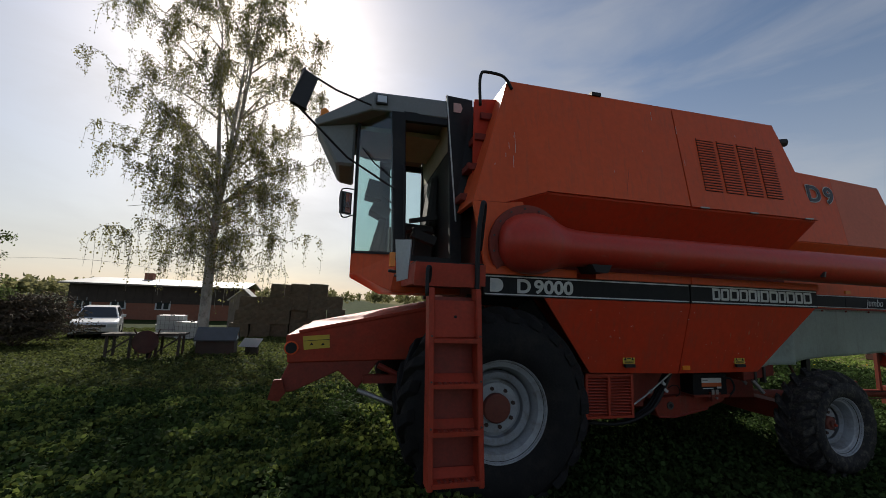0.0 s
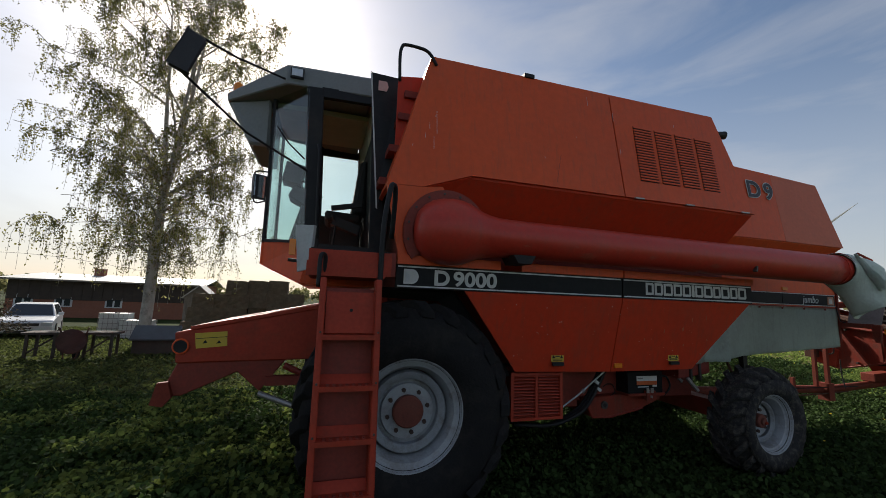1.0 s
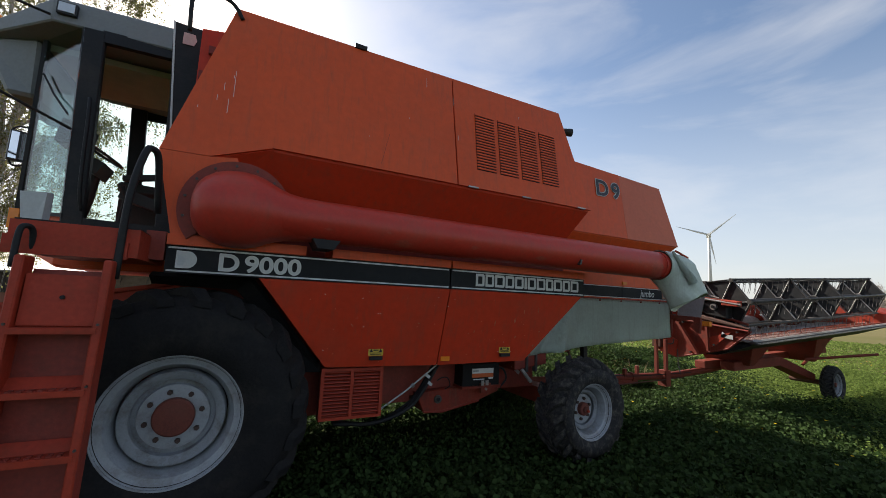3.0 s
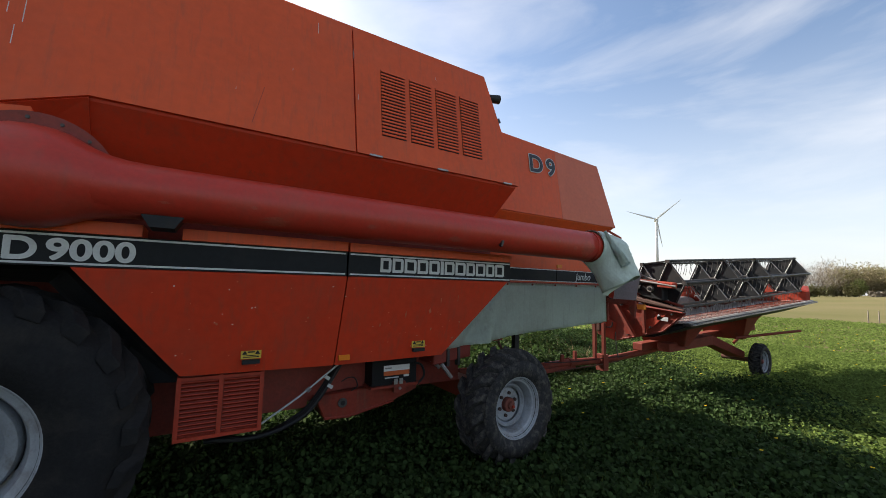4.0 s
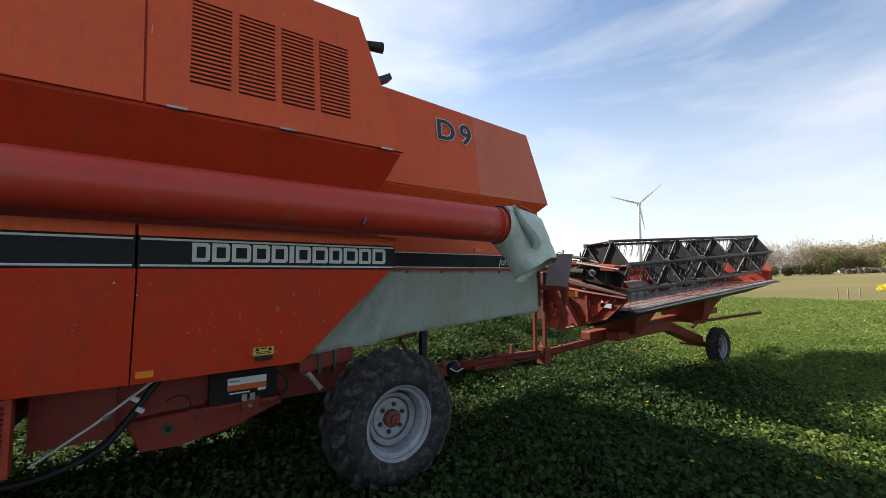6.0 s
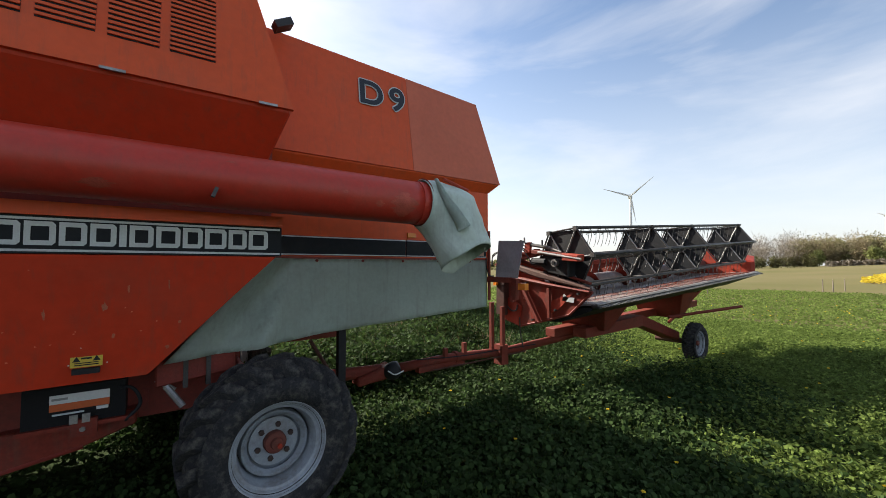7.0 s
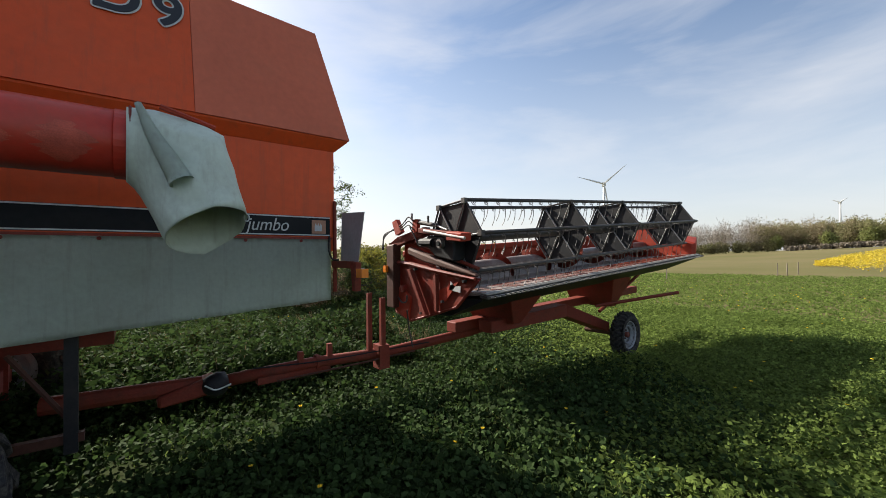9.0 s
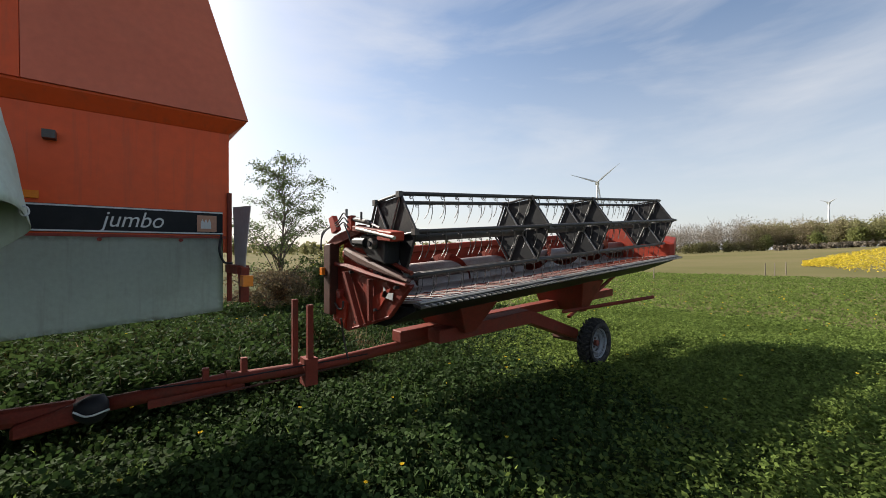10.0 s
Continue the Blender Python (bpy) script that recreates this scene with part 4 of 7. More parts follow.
# ---- cab ----
Y0, Y1 = 4.36, 4.42       # the door's face, rear and front
YN = 4.85                 # the front corner
cab = cpart("cab_floor", loft([[(1.05, Y1, 1.74), (1.78, Y0, 1.74), (1.78, far(Y0), 1.74), (1.05, far(Y1), 1.74)], [(0.62, YN, 1.96), (1.78, Y0, 1.96), (1.78, far(Y0), 1.96), (0.62, far(YN), 1.96)]], 0.01), RED)
for s in (0, 1):
    f = far if s else (lambda v: v)
    part("cab_skirt", plate([(0.62, f(YN), 1.95), (1.03, f(Y1), 1.76), (1.10, f(Y1), 2.16), (0.62, f(YN), 2.19)], 0.03), RED, cab)
    part("side_skirt", plate([(1.03, f(Y1), 1.76), (1.72, f(Y0), 1.78), (1.72, f(Y0), 2.03), (1.10, f(Y1), 2.10)], 0.03), RED, cab)
    part("front_pillar", loft([[(0.60, f(YN), 2.17), (0.625, f(YN) , 2.17), (0.64, f(YN + 0.04), 2.17), (0.60, f(YN + 0.04), 2.17)], [(0.585, f(YN), 3.78), (0.615, f(YN), 3.78), (0.625, f(YN + 0.04), 3.78), (0.585, f(YN + 0.04), 3.78)]], 0.0), BLACK, cab)
    part("door_pillar", loft([[(1.03, f(Y1), 2.10), (1.18, f(Y1 - 0.01), 2.05), (1.18, f(Y1 + 0.07), 2.05), (1.03, f(Y1 + 0.07), 2.10)], [(0.95, f(Y1 + 0.06), 3.80), (1.11, f(Y1 + 0.05), 3.80), (1.11, f(Y1 + 0.12), 3.80), (0.95, f(Y1 + 0.12), 3.80)]], 0.01), BLACK, cab)
    part("rear_pillar", loft([[(1.66, f(Y0), 2.02), (1.79, f(Y0), 2.02), (1.79, f(Y0 + 0.08), 2.02), (1.66, f(Y0 + 0.08), 2.02)], [(1.61, f(Y0 + 0.10), 4.0), (1.77, f(Y0 + 0.10), 4.0), (1.77, f(Y0 + 0.18), 4.0), (1.61, f(Y0 + 0.18), 4.0)]], 0.008), BLACK, cab)
    g = part("quarter_glass", plate([(0.635, f(YN - 0.005), 2.20), (1.04, f(Y1 - 0.005), 2.16), (0.965, f(Y1 + 0.055), 3.79), (0.61, f(YN - 0.005), 3.77)], 0.006, 0), GLASS, cab, "greenish tinted side glass")
    g.visible_shadow = False
    part("glass_strip", plate([(0.62, f(YN - 0.009), 2.18), (1.04, f(Y1 - 0.009), 2.14), (1.04, f(Y1 - 0.009), 2.17), (0.62, f(YN - 0.009), 2.21)], 0.006, 0), BLACK, cab)
    part("door_sill", plate([(1.16, f(Y1), 2.06), (1.70, f(Y0), 2.03), (1.70, f(Y0), 2.13), (1.16, f(Y1), 2.15)], 0.05), BLACK, cab)
    part("door_header", plate([(1.09, f(Y1 + 0.05), 3.70), (1.64, f(Y0 + 0.09), 3.70), (1.64, f(Y0 + 0.10), 3.81), (1.09, f(Y1 + 0.06), 3.81)], 0.05), BLACK, cab)
    if s == 0:
        continue
    dg = part("door_glass", plate([(1.17, f(Y1 + 0.02), 2.14), (1.67, f(Y0 + 0.02), 2.12), (1.65, f(Y0 + 0.10), 3.71), (1.11, f(Y1 + 0.07), 3.71)], 0.006, 0), GLASS, cab)
    dg.visible_shadow = False
ws = part("windscreen", plate([(0.60, YN + 0.03, 2.18), (0.58, YN + 0.03, 3.78), (0.58, far(YN + 0.03), 3.78), (0.60, far(YN + 0.03), 2.18)], 0.006, 0), GLASS, cab)
ws.visible_shadow = False
part("cab_nose", plate([(0.60, YN, 1.95), (0.60, YN, 2.19), (0.60, far(YN), 2.19), (0.60, far(YN), 1.95)], 0.04), RED, cab)
# roof: a shallow peaked cap with a deep visor at the front
roof = part("cab_roof", loft([[(0.08, YN + 0.22, 3.76), (0.74, Y1 + 0.10, 3.80), (1.60, Y0 + 0.08, 3.78), (1.60, far(Y0 + 0.08), 3.78), (0.74, far(Y1 + 0.10), 3.80), (0.08, far(YN + 0.22), 3.76)],
                             [(0.06, YN + 0.24, 3.86), (0.73, Y1 + 0.12, 4.02), (1.60, Y0 + 0.10, 4.00), (1.60, far(Y0 + 0.10), 4.00), (0.73, far(Y1 + 0.12), 4.02), (0.06, far(YN + 0.24), 3.86)],
                             [(0.16, YN + 0.34, 3.91), (0.76, Y1 + 0.26, 4.08), (1.60, Y0 + 0.22, 4.065), (1.60, far(Y0 + 0.22), 4.065), (0.76, far(Y1 + 0.26), 4.08), (0.16, far(YN + 0.34), 3.91)]], 0.012), GREY, cab, "grey sheet-metal cab roof")
part("visor", loft([[(0.08, YN + 0.24, 3.78), (0.56, YN + 0.02, 3.78), (0.56, far(YN + 0.02), 3.78), (0.08, far(YN + 0.24), 3.78)], [(0.36, YN + 0.10, 3.26), (0.57, YN + 0.06, 3.24), (0.57, far(YN + 0.06), 3.24), (0.36, far(YN + 0.10), 3.26)]], 0.03), GREY, cab)
part("headliner", box((0.62, YN + 0.05, 3.70), (1.62, far(YN + 0.05), 3.76), 0.01), HEADLINER, cab)
part("rear_wall", plate([(1.72, Y0 + 0.06, 2.0), (1.72, far(Y0 + 0.06), 2.0), (1.68, far(Y0 + 0.14), 3.44), (1.68, Y0 + 0.14, 3.44)], 0.03), INTERIOR, cab)
part("rear_wall", plate([(1.68, Y0 + 0.14, 3.45), (1.68, far(Y0 + 0.14), 3.45), (1.64, far(Y0 + 0.16), 3.99), (1.64, Y0 + 0.16, 3.99)], 0.03), HEADLINER, cab)
lamp = part("work_lamp", box((0.77, Y1 + 0.06, 3.865), (0.90, Y1 + 0.14, 3.97), 0.015), PLASTIC, cab)
part("lamp_lens", box((0.782, Y1 + 0.052, 3.878), (0.888, Y1 + 0.062, 3.958), 0.004), material("lamp_glass", (0.55, 0.58, 0.60), 0.12, 0.4, 0.1, 20, 0.2, 120), lamp)
part("roof_beacon", tube([(0.17, 5.10, 3.86), (0.17, 5.10, 3.98), (0.17, 5.10, 4.01)], [0.055, 0.05, 0.02], 14), ORANGE, cab, "orange beacon", True)
side = part("air_intake_panel", plate([(1.685, Y0 + 0.02, 2.55), (1.90, Y0 + 0.0, 2.9), (1.90, Y0 + 0.10, 4.06), (1.575, Y0 + 0.10, 4.075)], 0.04), BLACK, cab)
part("trim_strip", plate([(1.705, Y0 + 0.012, 2.55), (1.72, Y0 + 0.012, 2.55), (1.59, Y0 + 0.09, 4.075), (1.575, Y0 + 0.09, 4.075)], 0.01, 0), LETTER, side)
part("emblem_sticker", plate([(1.665, Y0 + 0.078, 3.87), (1.755, Y0 + 0.078, 3.87), (1.775, Y0 + 0.085, 3.93), (1.755, Y0 + 0.09, 3.99), (1.665, Y0 + 0.09, 3.99)], 0.004, 0), material("sticker_pink", (0.55, 0.36, 0.32), 0.6), side)
# seat, steering and console inside
seat = part("driver_seat", loft([[(1.22, 5.02, 2.50), (1.62, 5.02, 2.50), (1.62, 5.52, 2.50), (1.22, 5.52, 2.50)], [(1.20, 5.0, 2.62), (1.62, 5.0, 2.60), (1.62, 5.54, 2.60), (1.20, 5.54, 2.62)]], 0.03), INTERIOR, cab)
part("seat_back", loft([[(1.50, 5.04, 2.60), (1.66, 5.04, 2.60), (1.66, 5.50, 2.60), (1.50, 5.50, 2.60)], [(1.58, 5.10, 3.30), (1.68, 5.10, 3.30), (1.68, 5.44, 3.30), (1.58, 5.44, 3.30)]], 0.04), INTERIOR, cab)
part("armrest", obox(pose(1.44, 4.92, 2.66, 0, -12, 0), (0.34, 0.07, 0.05), 0.015), INTERIOR, cab)
part("gear_lever", tube([(1.30, 4.80, 2.05), (1.33, 4.80, 2.42), (1.30, 4.78, 2.52)], [0.012, 0.012, 0.025], 8), INTERIOR, cab)
part("lever_console", obox(pose(1.44, 4.86, 2.42, 0, 18, 0), (0.30, 0.16, 0.10), 0.02), INTERIOR, cab)
part("seat_pedestal", box((1.28, 5.10, 1.96), (1.60, 5.45, 2.50), 0.03), INTERIOR, cab)
part("steering_column", tube([(0.82, 5.27, 1.96), (0.92, 5.27, 2.42), (0.98, 5.27, 2.75)], [0.07, 0.06, 0.04], 12), INTERIOR, cab)
part("steering_console", obox(pose(0.93, 5.27, 2.78, 0, 25, 0), (0.24, 0.34, 0.14), 0.04), INTERIOR, cab)
ring = [(0.99 + 0.19 * math.cos(a) * 0.85, 5.27 + 0.19 * math.sin(a), 2.92 - 0.19 * math.cos(a) * 0.5) for a in [2 * math.pi * k / 24 for k in range(25)]]
part("steering_wheel", tube(ring, 0.014, 8), INTERIOR, cab, "", True)
part("side_console", box((1.10, 5.58, 1.96), (1.66, 5.78, 2.66), 0.03), INTERIOR, cab)
part("instrument_box", obox(pose(0.84, 5.1, 3.0, 0, 10, 0), (0.20, 0.26, 0.22), 0.04), INTERIOR, cab)
part("grab_bar", tube(arc([(1.16, 4.40, 2.2), (1.14, 4.36, 2.4), (1.12, 4.36, 3.0), (1.10, 4.40, 3.15)]), 0.014, 8), BLACK, cab, "", True)
part("wiper", tube([(0.98, 4.40, 2.98), (0.80, 4.62, 3.2), (0.66, 4.76, 3.42)], 0.008, 6), BLACK, cab)
# grey sheet and lamp on the front of the platform
cpart("sheet_guard", plate([(1.03, 3.90, 1.83), (1.125, 3.85, 1.86), (1.14, 3.83, 2.225), (0.995, 3.86, 2.22)], 0.06, 0.008), PALE_GREY)
cpart("turn_lamp", box((0.955, 3.87, 1.97), (1.005, 3.95, 2.10), 0.01), ORANGE)
cpart("guard_bracket", tube([(0.95, 3.92, 1.93), (1.2, 3.92, 1.91)], 0.015, 8), BLACK)
cpart("guard_bracket", tube([(1.06, 3.92, 1.91), (1.06, 4.3, 1.91)], 0.015, 8), BLACK)
# mirrors
cpart("mirror_arm", tube([(0.14, 3.74, 3.66), (0.35, 4.1, 3.74), (0.72, 4.55, 3.86)], 0.011, 8), BLACK)
cpart("mirror_arm", tube([(0.07, 3.74, 3.33), (0.50, 4.1, 3.05), (1.02, 4.40, 2.86)], 0.011, 8), BLACK)
cpart("wing_mirror", bevelled(obox(pose(0.10, 3.72, 3.49, 0, 16, 28), (0.14, 0.07, 0.35), 0.032), 0.012), PLASTIC, None, "tall black wing mirror")
m2 = cpart("wide_mirror", obox(pose(0.50, 5.0, 2.80, 0, 0, 30), (0.14, 0.04, 0.27), 0.02), PLASTIC)
part("mirror_pane", obox(pose(0.505, 4.978, 2.80, 0, 0, 30), (0.115, 0.01, 0.24), 0.008), MIRROR, m2)
cpart("mirror_arm", tube(arc([(0.60, 5.0, 2.66), (0.46, 5.0, 2.64), (0.44, 5.0, 2.95), (0.60, 5.0, 2.98)]), 0.008, 6), BLACK)

# ---- feeder house ----
FY = 4.5   # the feeder's near side
feeder = cpart("feeder_house", loft([[(0.02, FY, 1.27), (1.9, FY, 1.66), (1.9, FY, 1.05), (0.05, FY, 1.0)], [(0.02, far(FY), 1.27), (1.9, far(FY), 1.66), (1.9, far(FY), 1.05), (0.05, far(FY), 1.0)]], 0.012), RED_WORN)
part("feeder_lid", plate([(0.14, FY - 0.01, 1.325), (1.9, FY - 0.01, 1.69), (1.9, far(FY), 1.69), (0.14, far(FY), 1.325)], 0.03), RED_WORN, feeder)
part("feeder_lower", loft([[(-0.05, FY + 0.02, 0.72), (0.06, FY + 0.02, 1.0), (1.0, FY + 0.02, 1.08), (0.75, FY + 0.02, 0.74), (0.55, FY + 0.02, 0.92), (0.12, FY + 0.02, 0.72)],
                           [(-0.05, far(FY + 0.02), 0.72), (0.06, far(FY + 0.02), 1.0), (1.0, far(FY + 0.02), 1.08), (0.75, far(FY + 0.02), 0.74), (0.55, far(FY + 0.02), 0.92), (0.12, far(FY + 0.02), 0.72)]], 0.008), RED_DARK, feeder)
part("shaft_hole", tube([(0.08, FY - 0.02, 1.15), (0.08, FY + 0.01, 1.15)], 0.055, 16), BLACK, feeder)
part("shaft_ring", tube([(0.08 + 0.06 * math.cos(a), FY - 0.012, 1.15 + 0.06 * math.sin(a)) for a in [2 * math.pi * k / 20 for k in range(21)]], 0.010, 6), RED, feeder)
st = part("warning_sticker", plate([(0.20, FY - 0.006, 1.13), (0.45, FY - 0.006, 1.155), (0.44, FY - 0.006, 1.285), (0.18, FY - 0.006, 1.265)], 0.003, 0), YELLOW, feeder)
part("sticker_line", plate([(0.19, FY - 0.009, 1.215), (0.445, FY - 0.009, 1.235), (0.445, FY - 0.009, 1.24), (0.19, FY - 0.009, 1.22)], 0.002, 0), BLACK, st)
for dx in (0.27, 0.38):
    part("triangle_mark", plate([(dx - 0.02, FY - 0.009, 1.175), (dx + 0.02, FY - 0.009, 1.18), (dx, FY - 0.009, 1.205)], 0.002, 0), BLACK, st)
part("coupling_hook", plate([(-0.10, FY - 0.03, 0.66), (0.0, FY - 0.03, 0.64), (0.06, FY - 0.03, 0.72), (0.02, FY - 0.03, 0.85), (-0.06, FY - 0.03, 0.84)], 0.05, 0.01), RED_RUST, feeder)
part("lift_ram", tube([(0.75, FY - 0.05, 0.74), (1.15, FY - 0.05, 0.58), (1.8, FY - 0.05, 0.4)], [0.025, 0.025, 0.04], 12), STEEL, feeder, "", True)
part("lift_ram_body", tube([(1.15, FY - 0.05, 0.58), (1.8, FY - 0.05, 0.4)], 0.045, 12), BLACK, feeder, "", True)
part("brace", tube([(0.95, FY - 0.02, 0.98), (1.5, FY - 0.02, 0.72)], 0.03, 8), RED_DARK, feeder)
part("cross_beam", box((0.8, FY - 0.04, 0.80), (1.9, FY + 0.06, 0.88), 0.01), RED_DARK, feeder)

# ---- under the body ----
UY = 4.26                     # near face of the gear under the body
guard = [(4.17, 0.60), (4.27, 0.385), (4.50, 0.375), (4.98, 0.46), (5.26, 0.555), (5.26, 0.66), (4.90, 0.64)]
cpart("sump_guard", loft([[(x, UY + 0.10, z) for x, z in guard], [(x, 5.2, z) for x, z in guard]], 0.01), RED_GRIMY)
cpart("guard_lip", tube([(4.27, UY + 0.095, 0.39), (4.50, UY + 0.095, 0.38), (4.98, UY + 0.095, 0.465)], 0.014, 6), RED_DARK)
cpart("drain_hole", tube([(4.44, UY + 0.085, 0.515), (4.44, UY + 0.105, 0.515)], 0.045, 16), DARK_STEEL)
cpart("drain_plug", tube([(4.44, UY + 0.08, 0.515), (4.44, UY + 0.10, 0.515)], 0.024, 6), BLACK)
cpart("side_frame", plate([(4.10, UY + 0.2, 0.55), (5.32, UY + 0.2, 0.60), (5.32, UY + 0.2, 1.0), (4.10, UY + 0.2, 1.0)], 0.03), RED_DARK)
cpart("side_frame", plate([(3.66, UY + 0.16, 0.50), (4.12, UY + 0.16, 0.50), (4.12, UY + 0.16, 1.0), (3.66, UY + 0.16, 1.0)], 0.03), RED_DARK)
cpart("battery_tray", box((4.68, UY - 0.02, 0.628), (5.24, UY + 0.22, 0.652), 0.005), RED_GRIMY)
bat = cpart("battery", box((4.70, UY + 0.01, 0.652), (5.20, UY + 0.20, 0.895), 0.012), material("battery_case", (0.008, 0.008, 0.009), 0.6, 0, 0.2, 6, 0.05, 60, spec=0.2))
part("battery_label", box((4.825, UY + 0.003, 0.79), (5.115, UY + 0.009, 0.845), 0), WHITE, bat)
part("battery_band", box((4.825, UY + 0.003, 0.745), (5.115, UY + 0.009, 0.79), 0), material("label_orange", (0.50, 0.10, 0.02), 0.5), bat)
part("text_bar", box((4.835, UY + 0.001, 0.812), (4.91, UY + 0.003, 0.826), 0), material("small_print_grey", (0.25, 0.25, 0.25), 0.6), bat)
part("text_bar", box((4.84, UY + 0.001, 0.718), (4.99, UY + 0.009, 0.728), 0), PALE_GREY, bat)
part("corner_label", box((5.05, UY + 0.001, 0.722), (5.11, UY + 0.009, 0.742), 0), WHITE, bat)
cpart("battery_clamp", box((4.93, UY - 0.03, 0.575), (5.06, UY + 0.012, 0.68), 0.01), RED_GRIMY)
for dx in (0, 0.06):
    cpart("clamp_lug", box((4.925 + dx, UY - 0.035, 0.66), (4.965 + dx, UY - 0.028, 0.715), 0.004), STEEL)
cpart("clamp_bolt", tube([(4.99, UY - 0.03, 0.62), (4.99, UY - 0.045, 0.62)], 0.016, 6), STEEL)
cpart("battery_cable", tube(arc([(5.16, UY, 0.85), (5.24, UY - 0.02, 0.83), (5.28, UY - 0.02, 0.72), (5.20, UY - 0.01, 0.62)]), 0.012, 6), BLACK, None, "", True)
cpart("loose_cable", tube(arc([(4.42, UY + 0.09, 0.72), (4.48, UY + 0.085, 0.75), (4.55, UY + 0.085, 0.74), (4.58, UY + 0.085, 0.66), (4.52, UY + 0.085, 0.62)]), 0.006, 6), BLACK, None, "", True)
cpart("adjuster_rod", tube([(3.70, UY + 0.05, 0.44), (4.02, UY, 0.66), (4.36, UY - 0.04, 0.93)], 0.009, 8), PALE_GREY)
cpart("rod_nut", tube([(4.07, UY, 0.69), (4.10, UY, 0.715)], 0.022, 6), STEEL)
for k, off in enumerate((0, 0.045, 0.09)):
    cpart("hose", tube(arc([(3.3, 4.36 + off, 0.36), (3.7, 4.30 + off, 0.35 - off * 0.3), (4.02, 4.26 + off, 0.46), (4.18, 4.24 + off, 0.62), (4.40, 4.26 + off, 0.95)]), 0.020, 8), BLACK, None, "", True)
for hx, hz in ((4.24, 0.80), (4.27, 0.72)):
    cpart("hose_clip", obox(pose(hx, UY - 0.03, hz, 0, 35, 0), (0.05, 0.03, 0.03), 0.01), PALE_GREY)
cpart("bright_lever", obox(pose(5.42, UY - 0.02, 0.82, 0, 40, 0), (0.14, 0.015, 0.035), 0.003), STEEL)
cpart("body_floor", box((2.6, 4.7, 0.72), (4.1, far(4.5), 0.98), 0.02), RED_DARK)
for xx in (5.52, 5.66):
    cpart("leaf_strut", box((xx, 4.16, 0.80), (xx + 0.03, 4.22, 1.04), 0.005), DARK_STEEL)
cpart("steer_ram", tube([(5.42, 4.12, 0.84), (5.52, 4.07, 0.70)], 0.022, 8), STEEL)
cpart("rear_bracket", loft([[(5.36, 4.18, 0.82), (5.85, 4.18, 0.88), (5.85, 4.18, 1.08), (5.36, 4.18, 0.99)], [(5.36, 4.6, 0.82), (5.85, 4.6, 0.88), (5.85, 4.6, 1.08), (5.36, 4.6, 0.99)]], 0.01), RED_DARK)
# ---- cutting header on its trailer ----
def hp(u, dy, dz):
    """A point of the header: u metres from its near end, dy and dz from the reel's axis."""
    return Vector((10.04 + u, 4.335 - 0.018 * u + dy, 1.765 + 0.065 * u + dz))


HL = 5.75                                 # length of the reel
header = thing("cutting_header", "red grain cutting header with black reel, resting on its trailer", "cutting header", at=(12.5, 4.6, SOIL))


def hpart(name, bm, mat, parent=None, label="", smooth=False):
    ob = part(name, bm, mat, parent or header, label, smooth)
    ob.matrix_parent_inverse = header.matrix_basis.inverted() if parent is None else Matrix()
    return ob


PALE_STEEL = material("rubbed_steel", (0.50, 0.47, 0.43), 0.5, 0.4, 0.25, 9, 0.1, 60, (0.14, 0.09, 0.06), 0.5, 6)
HR = 0.468
hexa = [radians(a) for a in (55, 115, 175, 235, 295, 355)]
for k, u in enumerate((0.0, 2.0, 3.44, 5.63)):
    disc = hpart("reel_spider", loft([[hp(u + du, (HR - 0.02) * math.cos(a), (HR - 0.02) * math.sin(a)) for a in hexa] for du in (0, 0.012)], 0.0), BLACK, None, "black hexagonal reel spider with steel ribs")
    for a in hexa:
        part("rib", tube([hp(u - 0.012, 0, 0), hp(u - 0.012, HR * math.cos(a), HR * math.sin(a))], 0.011, 6), STEEL, disc)
    for a, c in zip(hexa, hexa[1:] + hexa[:1]):
        part("rim_bar", tube([hp(u - 0.01, HR * math.cos(a), HR * math.sin(a)), hp(u - 0.01, HR * math.cos(c), HR * math.sin(c))], 0.014, 6), DARK_STEEL, disc)
    part("hub_plate", tube([hp(u - 0.03, 0, 0), hp(u + 0.03, 0, 0)], 0.075, 14), STEEL, disc)
    for a in hexa:
        part("bearing", obox(Matrix.Translation(hp(u - 0.02, 0.98 * HR * math.cos(a), 0.98 * HR * math.sin(a))), (0.05, 0.06, 0.06), 0.008), DARK_STEEL, disc)
hpart("reel_shaft", tube([hp(-0.1, 0, 0), hp(HL, 0, 0)], 0.06, 14), DARK_STEEL, None, "", True)
# spring tine: a coil and a bent wire
b = tube([(0.022 * math.cos(math.pi * j / 4), 0.004 * j - 0.02, 0.022 * math.sin(math.pi * j / 4) - 0.03) for j in range(14)], 0.0045, 4)
b = tube([(0.0, -0.02, -0.045), (0.012, -0.03, -0.12), (0.02, -0.015, -0.19), (0.015, 0.03, -0.25)], 0.0045, 4, b)
tine_me = bpy.data.meshes.new("tine")
b.to_mesh(tine_me)
b.free()
tine_me.materials.append(DARK_STEEL)
for a in hexa:
    bar = hpart("tine_bar", tube([hp(-0.02, HR * math.cos(a), HR * math.sin(a)), hp(HL, HR * math.cos(a), HR * math.sin(a))], 0.022, 8), DARK_STEEL, None, "", True)
    for i in range(28):
        q = hp(0.12 + i * 0.2, HR * math.cos(a), HR * math.sin(a))
        shared("tine", tine_me, pose(q.x, q.y, q.z, 0, 0, 90 + random.uniform(-8, 8)), bar)

# trough, back wall and knife
def hring(u, pts):
    return [hp(u, dy, dz) for dy, dz in pts]


